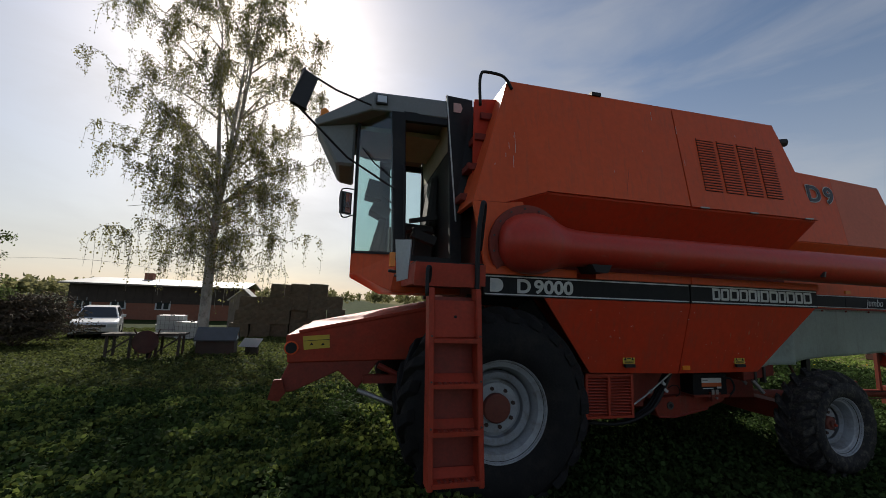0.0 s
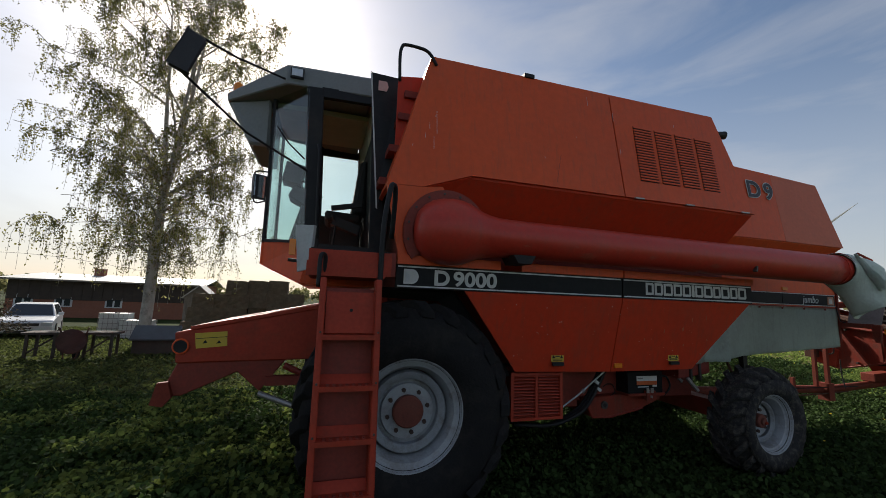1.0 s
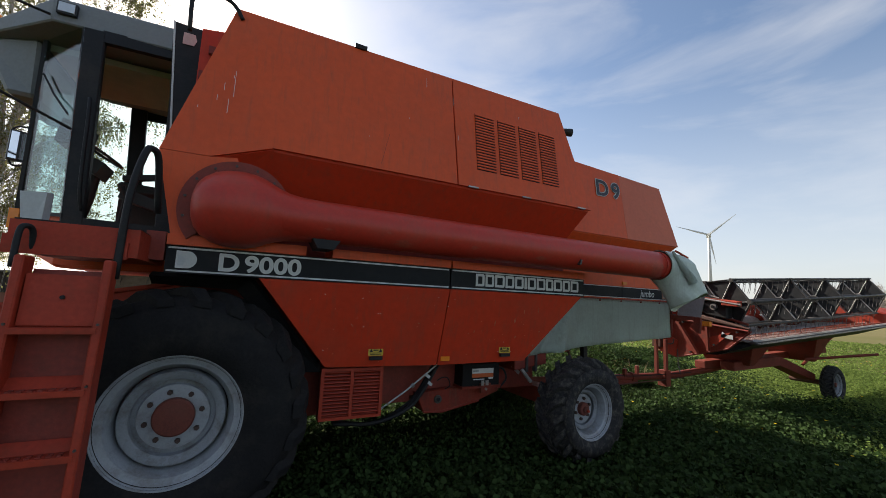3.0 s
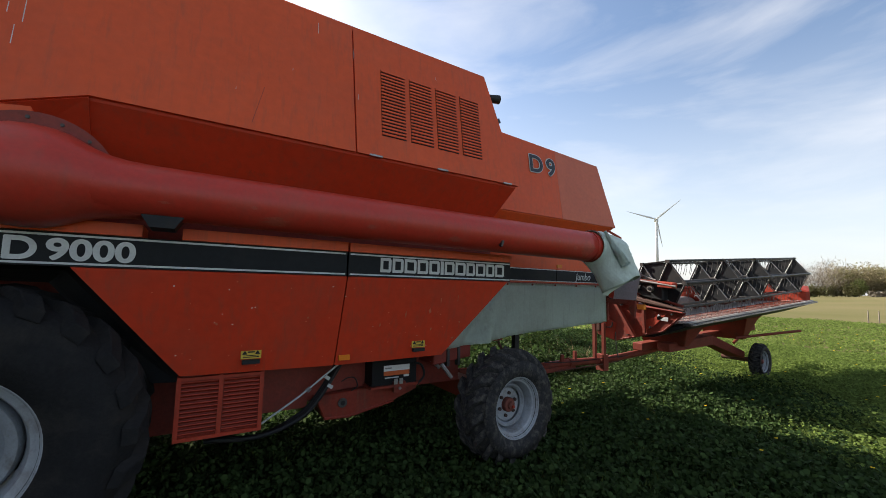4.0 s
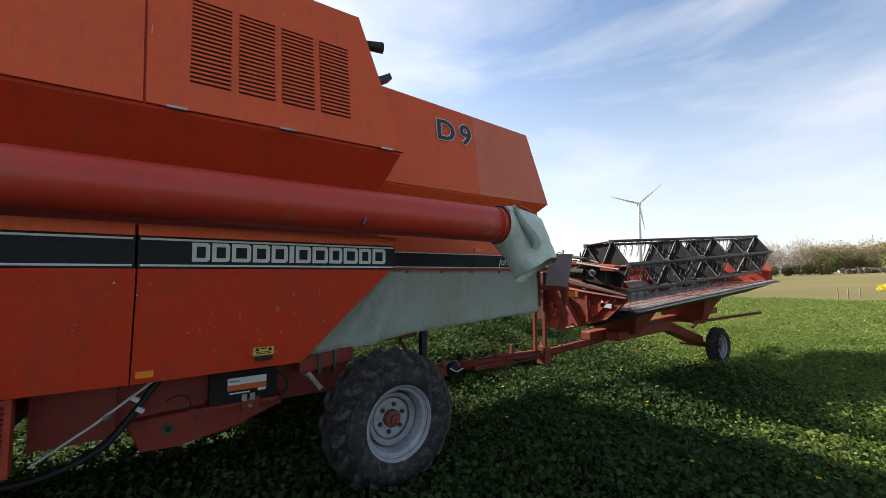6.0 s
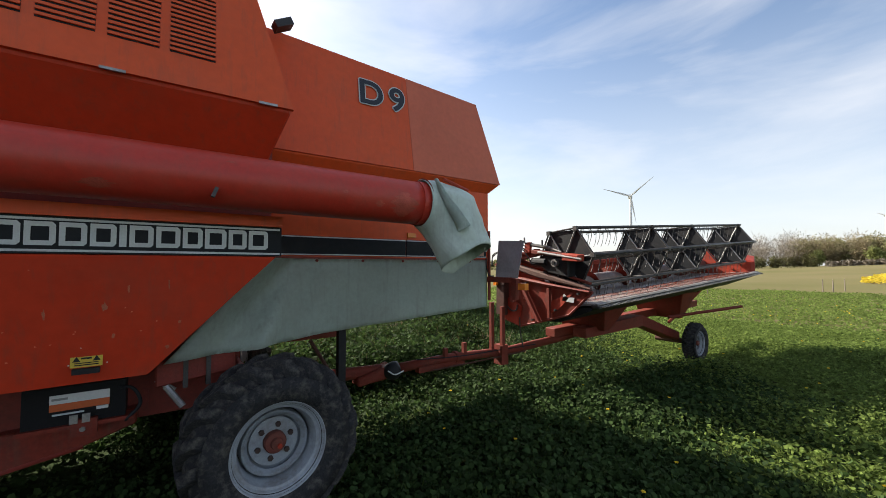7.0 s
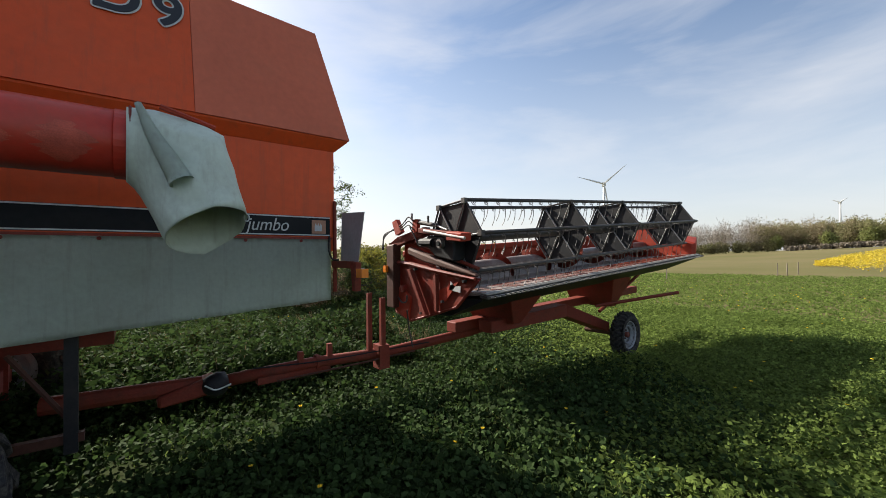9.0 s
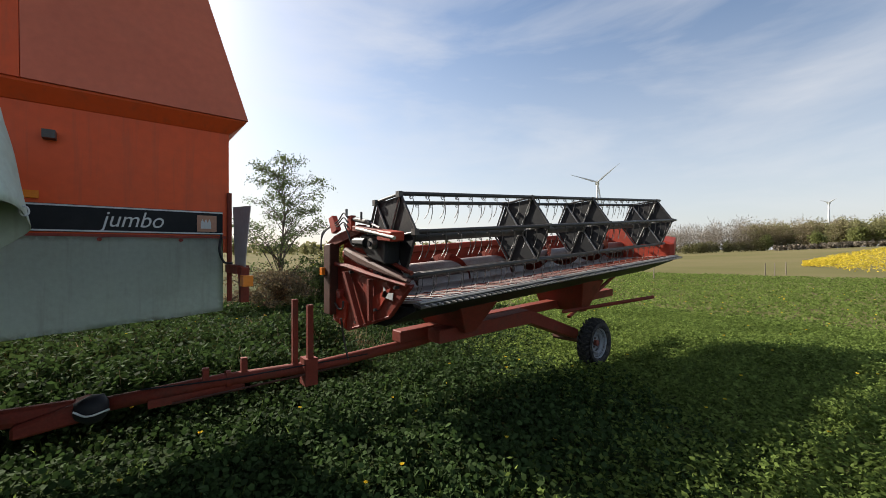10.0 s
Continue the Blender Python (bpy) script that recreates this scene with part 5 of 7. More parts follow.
back = [(1.02, -0.66), (1.08, -0.66), (1.08, -0.18), (1.02, -0.18)]
hpart("back_wall", loft([hring(0.0, back), hring(HL + 0.1, back)], 0.006), RED_WORN)
for y0, y1, z0, z1 in ((0.98, 1.12, -0.22, -0.13), (0.94, 1.02, -0.46, -0.40)):
    rail = [(y0, z0), (y1, z0), (y1, z1), (y0, z1)]
    hpart("back_rail", loft([hring(0.0, rail), hring(HL + 0.1, rail)], 0.01), RED_WORN)
for u in (0.8, 1.5, 2.3, 3.1, 3.9, 4.7):
    hpart("gusset", plate([hp(u, 1.0, -0.22), hp(u, 0.88, -0.48), hp(u, 1.0, -0.54)], 0.03), RED_WORN)
floor_sec = [(a, b - 0.07) for a, b in [(-0.46, -0.535), (0.2, -0.58), (0.85, -0.60), (1.05, -0.46), (1.05, -0.50), (0.86, -0.64), (0.2, -0.62), (-0.46, -0.56)]]
hpart("trough_floor", loft([hring(0.02, floor_sec), hring(HL + 0.1, floor_sec)], 0.0), BARE_FLOOR, None, "bare worn steel trough floor")
AUGER_GREY = material("worn_auger_tube", (0.21, 0.17, 0.16), 0.5, 0.3, 0.3, 6, 0.1, 50, (0.15, 0.04, 0.025), 0.6, 4)
hpart("feed_auger", tube([hp(0.05, 0.62, -0.44), hp(HL + 0.05, 0.62, -0.44)], 0.105, 20), AUGER_GREY, None, "", True)
b = bmesh.new()
prev = None
for i in range(161):
    u = 0.1 + i * (HL - 0.1) / 160
    a = i * 0.25 * (1 if i < 80 else -1)
    q = [b.verts.new(hp(u, 0.62 + r * math.cos(a), -0.44 + r * math.sin(a))) for r in (0.09, 0.20)]
    if prev:
        b.faces.new((prev[0], prev[1], q[1], q[0]))
    prev = q
bmesh.ops.solidify(b, geom=b.faces[:], thickness=0.006)
hpart("auger_flight", b, RED_RUST, None, "", True)
hpart("knife_bar", loft([hring(-0.02, [(-0.54, -0.665), (-0.42, -0.655), (-0.42, -0.62), (-0.54, -0.64)]), hring(HL + 0.1, [(-0.54, -0.665), (-0.42, -0.655), (-0.42, -0.62), (-0.54, -0.64)])], 0.0), DARK_STEEL)
fin = bpy.data.meshes.new("knife_finger")
b = loft([[(0, 0.02, -0.012), (0.03, 0.02, -0.012), (0.03, 0.02, 0.012), (0, 0.02, 0.012)], [(0.01, -0.06, -0.004), (0.02, -0.06, -0.004), (0.02, -0.06, 0.004), (0.01, -0.06, 0.004)]], 0.0)
b.to_mesh(fin)
b.free()
fin.materials.append(PALE_STEEL)
knife = hpart("knife_back", loft([hring(0, [(-0.51, -0.625), (-0.46, -0.62), (-0.46, -0.61), (-0.51, -0.615)]), hring(HL, [(-0.51, -0.625), (-0.46, -0.62), (-0.46, -0.61), (-0.51, -0.615)])], 0.0), STEEL)
for i in range(73):
    q = hp(0.03 + i * 0.078, -0.53, -0.645)
    shared("knife_finger", fin, pose(q.x, q.y, q.z, 0, 0, 3), knife)
rib = bpy.data.meshes.new("floor_rib")
b = box((0, 0, 0), (0.012, 0.62, 0.012), 0.0)
b.to_mesh(rib)
b.free()
rib.materials.append(RED_RUST)
for i in range(46):
    q = hp(0.06 + i * 0.122, -0.43, -0.613)
    shared("floor_rib", rib, pose(q.x, q.y, q.z, -3.7, 0, 0), knife)
# belly coloured black to carry the shade on the header's underside
skid = [(-0.44, -0.67), (0.9, -0.73), (0.9, -0.97), (0.1, -0.91), (-0.42, -0.70)]
hpart("belly_plate_shade_black", loft([hring(0.0, skid), hring(HL, skid)], 0.0), BLACK)

# near end: crop divider side with its rails
RAIL_WORN = material("rubbed_brown_rail", (0.115, 0.060, 0.045), 0.7, 0, 0.3, 8, 0.2, 50, (0.10, 0.035, 0.022), 0.7, 4, spec=0.3)
end_pts = [(1.16, -0.94), (0.78, -1.03), (0.41, -0.93), (-0.13, -0.77), (-0.49, -0.44), (0.30, -0.36), (1.14, -0.28)]
end = hpart("end_plate", plate([hp(-0.05, dy, dz) for dy, dz in end_pts][::-1], 0.05, 0.006), RED_GRIMY, None, "rusty red end plate with stiffeners")
part("stiffener", plate([hp(-0.12, 0.74, -0.36), hp(-0.12, 0.68, -0.36), hp(-0.12, 0.34, -0.91), hp(-0.12, 0.40, -0.91)], 0.06), RED_RUST, end)
part("stiffener", plate([hp(-0.11, 0.21, -0.42), hp(-0.11, 0.17, -0.42), hp(-0.11, 0.16, -0.84), hp(-0.11, 0.20, -0.84)], 0.05), RED_RUST, end)
part("gusset", plate([hp(-0.09, 0.16, -0.60), hp(-0.09, -0.20, -0.48), hp(-0.09, 0.02, -0.70), hp(-0.09, 0.16, -0.78)], 0.03), RED_WORN, end)
part("lower_box", loft([[hp(u, 1.10, -0.95), hp(u, 0.80, -1.02), hp(u, 0.74, -0.72), hp(u, 0.98, -0.60), hp(u, 1.10, -0.62)] for u in (-0.12, 0.06)], 0.01), RED_WORN, end)
part("hook", tube(arc([hp(-0.14, 1.02, -0.74), hp(-0.14, 0.92, -0.80), hp(-0.14, 0.82, -0.78), hp(-0.14, 0.80, -0.70)]), 0.012, 6), DARK_STEEL, end)
part("end_tube", tube([hp(-0.16, 0.90, -0.62), hp(-0.04, 0.90, -0.62)], 0.05, 14), RED_DARK, end)
part("upper_panel", plate([hp(-0.03, 1.02, -0.34), hp(-0.03, 0.36, -0.38), hp(-0.03, 0.36, -0.14), hp(-0.03, 0.84, 0.02), hp(-0.03, 1.02, 0.0)], 0.03), RED_WORN, end)
part("label_plate", plate([hp(-0.12, -0.03, -0.58), hp(-0.12, -0.22, -0.60), hp(-0.12, -0.23, -0.53), hp(-0.12, -0.12, -0.53), hp(-0.12, -0.06, -0.48)], 0.006, 0), LETTER, end)
part("edge_flange", tube([hp(-0.09, 1.14, -0.95), hp(-0.09, 0.78, -1.03), hp(-0.09, 0.41, -0.93), hp(-0.09, -0.13, -0.77), hp(-0.09, -0.48, -0.45)], 0.018, 6), RED_DARK, end)
part("cross_rail", tube([hp(-0.13, 1.28, -0.26), hp(-0.13, 0.70, -0.30), hp(-0.13, 0.25, -0.36), hp(-0.13, -0.47, -0.44)], [0.022, 0.030, 0.030, 0.018], 8), RED_GRIMY, end)
part("boat_rail", loft([[hp(u0, dy, top), hp(u1, dy, top), hp(u1, dy, low), hp(u0, dy, low)] for dy, top, low, u0, u1 in ((0.76, -0.08, -0.17, -0.16, -0.06), (0.40, -0.165, -0.265, -0.17, -0.06), (-0.10, -0.285, -0.355, -0.16, -0.07), (-0.50, -0.385, -0.425, -0.14, -0.08))], 0.02), RAIL_WORN, end)
part("cross_rail", tube([hp(-0.05, 0.80, -0.02), hp(-0.05, 0.2, -0.17), hp(-0.05, -0.44, -0.34)], 0.022, 8), RED_RUST, end)
for dy, dz in ((1.05, -0.40), (1.08, -0.55), (0.62, -0.36), (0.5, -0.90), (0.08, -0.72), (-0.30, -0.47)):
    part("rivet", tube([hp(-0.15, dy, dz), hp(-0.07, dy, dz)], 0.016, 8), DARK_STEEL, end)
# lift arm, drive head and hoses
arm = hpart("reel_arm", plate([hp(-0.15, 1.32, -0.07), hp(-0.15, 1.20, -0.12), hp(-0.15, 1.02, -0.05), hp(-0.15, 0.39, 0.06), hp(-0.15, 0.41, 0.16), hp(-0.15, 1.00, 0.06)], 0.10, 0.01), RED_RUST, None, "grimy red lift arm of the reel")
part("arm_leg", loft([[hp(u, 1.21, -0.04), hp(u, 1.02, -0.03), hp(u, 1.03, -0.88), hp(u, 1.22, -0.88)] for u in (-0.20, -0.08)], 0.012), GREASE, arm)
part("side_lamp", obox(Matrix.Translation(hp(-0.22, 1.20, -0.36)), (0.04, 0.07, 0.09), 0.012), ORANGE, arm)
part("arm_bar", loft([[hp(u, 0.46, 0.15), hp(u, 0.46, 0.09), hp(u, -0.16, 0.02), hp(u, -0.16, 0.075)] for u in (-0.20, -0.10)], 0.008), RED_RUST, arm)
part("arm_pipe", tube([hp(-0.22, 0.30, 0.11), hp(-0.22, -0.42, -0.005)], 0.018, 10), STEEL, arm)
part("arm_end", loft([[hp(u, -0.12, 0.08), hp(u, -0.12, -0.02), hp(u, -0.37, -0.04), hp(u, -0.38, 0.05)] for u in (-0.23, -0.08)], 0.01), RED_WORN, arm)
part("drive_head", loft([[hp(u, 0.33, 0.05), hp(u, 0.33, -0.08), hp(u, 0.16, -0.20), hp(u, -0.18, -0.26), hp(u, -0.19, 0.03)] for u in (-0.17, 0.0)], 0.02), BLACK, arm)
part("drive_nut", tube([hp(-0.22, 0.02, -0.05), hp(-0.16, 0.02, -0.05)], 0.055, 10), STEEL, arm)
part("drive_hub", tube([hp(-0.24, 0.02, -0.05), hp(-0.16, 0.02, -0.05)], 0.028, 8), BLACK, arm)
part("drive_motor", tube([hp(-0.16, 0.46, -0.03), hp(-0.16, 0.20, -0.04)], 0.055, 10), BLACK, arm)
part("lift_cylinder", tube([hp(-0.16, 0.52, 0.23), hp(-0.16, 0.12, 0.16)], 0.026, 10), DARK_STEEL, arm)
part("cylinder_rod", tube([hp(-0.16, 0.14, 0.165), hp(-0.16, -0.06, 0.10)], 0.012, 8), STEEL, arm)
part("cylinder_lug", plate([hp(-0.14, 0.58, 0.26), hp(-0.14, 0.48, 0.26), hp(-0.14, 0.50, 0.10), hp(-0.14, 0.60, 0.10)], 0.05), RED_WORN, arm)
part("arm_lug", plate([hp(-0.15, 1.04, 0.26), hp(-0.15, 0.94, 0.29), hp(-0.15, 0.82, 0.12), hp(-0.15, 0.95, 0.08)], 0.06), RED_WORN, arm)
for k in range(3):
    part("hose", tube(arc([hp(-0.20, 1.32 - 0.02 * k, -0.10), hp(-0.18, 1.30, 0.06 + 0.02 * k), hp(-0.20, 1.05 - 0.04 * k, 0.16), hp(-0.2, 0.80, 0.22 - 0.03 * k), hp(-0.2, 0.66, 0.30 - 0.05 * k), hp(-0.2, 0.55, 0.24 - 0.05 * k)]), 0.008, 6), BLACK, arm, "", True)
part("hose", tube(arc([hp(-0.21, 0.62, 0.18), hp(-0.21, 0.50, 0.04), hp(-0.21, 0.42, -0.06), hp(-0.19, 0.34, -0.05)]), 0.009, 6), BLACK, arm, "", True)
part("hose_union", tube([hp(-0.2, 0.58, 0.34), hp(-0.2, 0.58, 0.26)], 0.014, 8), STEEL, arm)
part("hose_union", tube([hp(-0.2, 0.24, 0.28), hp(-0.2, 0.24, 0.20)], 0.012, 8), DARK_STEEL, arm)
# far end divider
hpart("far_divider", loft([[hp(HL + 0.05, 1.0, -0.75), hp(HL + 0.05, 1.0, 0.1), hp(HL + 0.05, -0.35, -0.42), hp(HL + 0.05, -0.35, -0.62)], [hp(HL + 0.12, 1.0, -0.75), hp(HL + 0.12, 1.0, 0.1), hp(HL + 0.12, -0.40, -0.40), hp(HL + 0.12, -0.40, -0.62)], [hp(HL + 0.35, 0.1, -0.66), hp(HL + 0.35, 0.1, -0.2), hp(HL + 0.6, -0.25, -0.30), hp(HL + 0.6, -0.25, -0.45)]], 0.01), RED_WORN)

# trailer
trailer = thing("header_trailer", "rusty red header trailer with long drawbar and small wheels, on grass", "trailer", at=(11.0, 5.0, SOIL))


TRAIL = Matrix(((1.09, 0, 0, -0.665), (0, 1, 0, 0.10), (0, 0, 1, 0.085), (0, 0, 0, 1)))   # the chassis drawing into the yard


def tpart(name, bm, mat, parent=None, label="", smooth=False):
    bm.transform(TRAIL)
    ob = part(name, bm, mat, parent or trailer, label, smooth)
    ob.matrix_parent_inverse = trailer.matrix_basis.inverted() if parent is None else Matrix()
    return ob


tpart("drawbar", tube([(7.72, 5.20, 0.26), (8.56, 5.10, 0.31), (9.4, 5.0, 0.30), (10.6, 4.95, 0.38), (11.6, 4.9, 0.52)], 0.062, 12), RED_RUST, None, "", True)
tpart("drawbar_channel", box((8.05, 5.06, 0.19), (8.75, 5.16, 0.26), 0.008), RED_RUST)
tpart("tow_beam", tube([(6.6, 5.3, 0.30), (7.62, 5.22, 0.27)], 0.075, 12), RED_RUST)
tpart("tow_shackle", loft([[(7.3, 5.1, 0.14), (7.68, 5.1, 0.18), (7.68, 5.3, 0.18), (7.3, 5.3, 0.14)], [(7.3, 5.1, 0.24), (7.72, 5.1, 0.36), (7.72, 5.3, 0.36), (7.3, 5.3, 0.24)]], 0.02), RED_RUST)
b = bmesh.new()
bmesh.ops.create_icosphere(b, subdivisions=2, radius=0.115)
for v in b.verts:
    v.co *= 1 + 0.2 * noise.noise(v.co * 14)
b.transform(Matrix.Translation((7.72, 5.12, 0.27)))
tpart("bound_rag", b, BLACK, None, "dark rag and strap wound round the coupling", True)
tpart("strap", tube(arc([(7.62, 5.02, 0.30), (7.70, 5.0, 0.25), (7.82, 5.02, 0.27)]), 0.008, 6), LETTER)
tpart("clamp_ring", tube([(8.60, 5.1, 0.31), (8.64, 5.1, 0.31)], 0.082, 14), RED_RUST)
for xx, h in ((8.42, 0.46), (8.72, 0.5)):
    tpart("lug", box((xx, 5.05, 0.3), (xx + 0.05, 5.1, h), 0.006), RED_RUST)
tpart("upright", box((9.27, 4.90, 0.22), (9.325, 4.95, 0.98), 0.006), RED_RUST)
tpart("upright", box((9.16, 5.0, 0.30), (9.21, 5.05, 1.04), 0.006), RED_RUST)
tpart("upright_foot", box((9.24, 4.88, 0.14), (9.36, 5.05, 0.42), 0.01), RED_RUST)
tpart("wire_stay", tube(arc([(9.62, 4.92, 0.80), (9.66, 4.94, 0.55), (9.70, 4.93, 0.32)]), 0.01, 6), DARK_STEEL)
tpart("electric_cable", tube(arc([(8.0, 5.02, 0.38), (8.6, 5.0, 0.34), (9.2, 4.9, 0.36), (9.9, 4.88, 0.36)]), 0.008, 6), BLACK)
tpart("thin_rod", tube([(8.2, 4.98, 0.22), (9.1, 4.9, 0.26), (9.7, 4.9, 0.28)], 0.012, 6), GREASE)
tpart("axle_beam", loft([[(10.6, 4.5, 0.42), (10.6, 4.75, 0.42), (10.6, 4.75, 0.58), (10.6, 4.5, 0.58)], [(12.2, 4.5, 0.46), (12.2, 4.75, 0.46), (12.2, 4.75, 0.66), (12.2, 4.5, 0.66)], [(13.0, 4.25, 0.14), (13.0, 4.6, 0.14), (13.0, 4.6, 0.30), (13.0, 4.25, 0.30)]], 0.01), RED_RUST)
tpart("axle", tube([(13.0, 4.0, 0.14), (13.0, 4.7, 0.14)], 0.05, 10), GREASE)
tpart("main_beam", loft([[(10.3, 4.85, 0.42), (10.3, 5.05, 0.42), (10.3, 5.05, 0.56), (10.3, 4.85, 0.56)], [(15.0, 4.80, 0.62), (15.0, 5.0, 0.62), (15.0, 5.0, 0.76), (15.0, 4.80, 0.76)]], 0.01), RED_RUST)
for u0 in (1.3, 3.7):
    tpart("cradle", loft([[(9.6 + u0, 4.4, 0.52), (9.75 + u0, 4.4, 0.52), (9.75 + u0, 5.2, 0.52), (9.6 + u0, 5.2, 0.52)], [(9.35 + u0, 4.2, 0.84 + 0.055 * u0), (9.95 + u0, 4.2, 0.84 + 0.055 * u0), (9.95 + u0, 5.25, 0.84 + 0.055 * u0), (9.35 + u0, 5.25, 0.84 + 0.055 * u0)]], 0.01), RED_RUST)
tpart("strut", tube([(13.1, 4.5, 0.45), (14.6, 4.45, 1.15)], 0.03, 8), RED_RUST)
tpart("lamp_bar", tube([(12.6, 4.25, 0.62), (14.1, 3.62, 0.77)], 0.028, 8), RED_RUST)
tinv = trailer.matrix_basis.inverted()
wheel(parent=trailer, name="trailer_wheel", centre=(13.50, 3.98, 0.225), R=0.365, r=0.20, w=0.22, lugs=26, lug_h=0.02, rubber=MUD_TYRE, paint=DISC, bolts=5, hub_r=0.045, bolt_r=0.07, depth=0.09, seed=8).matrix_parent_inverse = tinv

# ---- vegetation ----
def leaf_material(name, color, trans=0.45, rough=0.6, rand=0.3):
    return material(name, color, 0.85, 0, 0.12, 6, 0, 40, rand=-rand, translucent=trans, spec=0.12)


# weed green is darkened to carry the shade round the machine
WEED = leaf_material("shade_dark_weed_leaf", (0.042, 0.072, 0.021), 0.3, 0.5, 0.5)
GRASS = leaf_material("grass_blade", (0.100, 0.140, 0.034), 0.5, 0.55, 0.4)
# clover green is brightened to carry the sunlight on the field
FIELD = leaf_material("sun_bright_clover", (0.150, 0.205, 0.050), 0.6, 0.55, 0.45)
YOUNG = leaf_material("young_weed_sun_bright", (0.150, 0.190, 0.048), 0.4, 0.55, 0.4)
YARD = leaf_material("yard_grass", (0.088, 0.105, 0.033), 0.4, 0.55, 0.5)
BIRCH_LEAF = leaf_material("birch_leaf", (0.20, 0.19, 0.075), 0.5, 0.55, 0.4)
SHRUB_LEAF = leaf_material("shrub_leaf", (0.085, 0.115, 0.040), 0.42, 0.55, 0.4)
YELLOW_LEAF = leaf_material("young_leaf", (0.22, 0.21, 0.04), 0.45, 0.55, 0.35)
# far tree colours are lifted paler, with the distance haze mixed in
FOREST_LEAF = leaf_material("hazed_forest_leaf", (0.235, 0.225, 0.105), 0.45, 0.8, 0.25)
SPRING_LEAF = leaf_material("hazed_spring_leaf", (0.22, 0.24, 0.085), 0.45, 0.8, 0.25)
BUD_TWIG = leaf_material("hazed_budding_twig", (0.26, 0.215, 0.13), 0.4, 0.9, 0.3)
BARE_TWIG = leaf_material("hazed_bare_twig", (0.26, 0.225, 0.185), 0.2, 0.9, 0.4)
RAPE = leaf_material("rape_flower", (0.62, 0.47, 0.05), 0.3, 0.7, 0.25)
DRY_LEAF = leaf_material("dry_stalk", (0.20, 0.16, 0.09), 0.3, 0.9, 0.4)
DEAD_LEAF = leaf_material("dead_brush", (0.085, 0.070, 0.050), 0.15, 0.9, 0.5)
PETAL = leaf_material("dandelion_petal", (0.85, 0.62, 0.05), 0.2, 0.6, 0.2)
BARK = material("birch_bark", (0.38, 0.35, 0.31), 0.8, 0, 0.2, 5, 0.4, 20, (0.05, 0.045, 0.04), 0.9, 3)
DARK_BARK = material("dark_bark", (0.075, 0.06, 0.045), 0.9, 0, 0.3, 5, 0.4, 30)
rng = np.random.default_rng(5)


def leaves(name, centre, axis, length, width, mat, fold=0.25, full=False):
    """Many small leaves: bent diamonds, or full rounded blades; centre, axis (n x 3), length and width (n)."""
    n = len(centre)
    axis = axis / (np.linalg.norm(axis, axis=1, keepdims=True) + 1e-9)
    ref = rng.normal(size=(n, 3))
    side = np.cross(axis, ref)
    side /= np.linalg.norm(side, axis=1, keepdims=True) + 1e-9
    nrm = np.cross(side, axis)
    L, W = length[:, None], width[:, None]
    if full:
        shape = ((0.0, 0.0, 0.0), (0.36, 0.48, 0.5), (0.90, 0.26, 0.4), (0.90, -0.26, 0.4), (0.36, -0.48, 0.5))
    else:
        shape = ((0.0, 0.0, 0.0), (0.45, 0.5, 0.3), (1.0, 0.0, 0.0), (0.45, -0.5, 0.3))
    k = len(shape)
    v = np.empty((n, k, 3))
    for i, (along, across, lift) in enumerate(shape):
        v[:, i] = centre + axis * L * along + side * W * across + nrm * L * fold * lift
    me = bpy.data.meshes.new(name)
    me.vertices.add(k * n)
    me.vertices.foreach_set("co", v.ravel())
    me.loops.add(k * n)
    me.loops.foreach_set("vertex_index", np.arange(k * n, dtype=np.int32))
    me.polygons.add(n)
    me.polygons.foreach_set("loop_start", np.arange(0, k * n, k, dtype=np.int32))
    me.update(calc_edges=True)
    me.materials.append(mat)
    return me


def gz(x, y):
    return np.array([ground_z(a, b) for a, b in zip(x, y)])


def weed_field(name, label, n, xr, yr, size, mat, height, per=7, keep=None, spread=0.5, upright=0.5, full=False, wide=0.6):
    """Plants of several leaves each, scattered over a stretch of ground."""
    px, py = rng.uniform(*xr, n), rng.uniform(*yr, n)
    patch = np.array([noise.noise(Vector((a * 0.7, b * 0.7, 9.0))) + 0.5 * noise.noise(Vector((a * 2.1, b * 2.1, 4.0))) for a, b in zip(px, py)])
    ok = patch > -0.75
    if keep is not None:
        ok &= keep(px, py)
    px, py, patch = px[ok], py[ok], patch[ok]
    pz = gz(px, py)
    n = len(px)
    h = height * (0.55 + 0.6 * np.clip(patch + 0.4, 0, 1.2)) * rng.uniform(0.6, 1.25, n)
    k = per
    base = np.stack([px, py, pz], 1)
    ang = rng.uniform(0, 2 * np.pi, (n, k))
    lev = rng.uniform(0.15, 1.0, (n, k))
    c = np.repeat(base[:, None, :], k, 1)
    rad = size * spread * rng.uniform(0.1, 1.0, (n, k))
    c[..., 0] += np.cos(ang) * rad
    c[..., 1] += np.sin(ang) * rad
    c[..., 2] += h[:, None] * lev
    ax = np.stack([np.cos(ang), np.sin(ang), rng.uniform(-0.35, 1.0, (n, k)) * upright * 2], -1)
    L = size * rng.uniform(0.6, 1.25, (n, k))
    me = leaves(name, c.reshape(-1, 3), ax.reshape(-1, 3), L.ravel(), (L * wide * rng.uniform(0.75, 1.25, (n, k))).ravel(), mat, full=full)
    return tagged(new(name, me), label, "vegetation", kind="stuff")


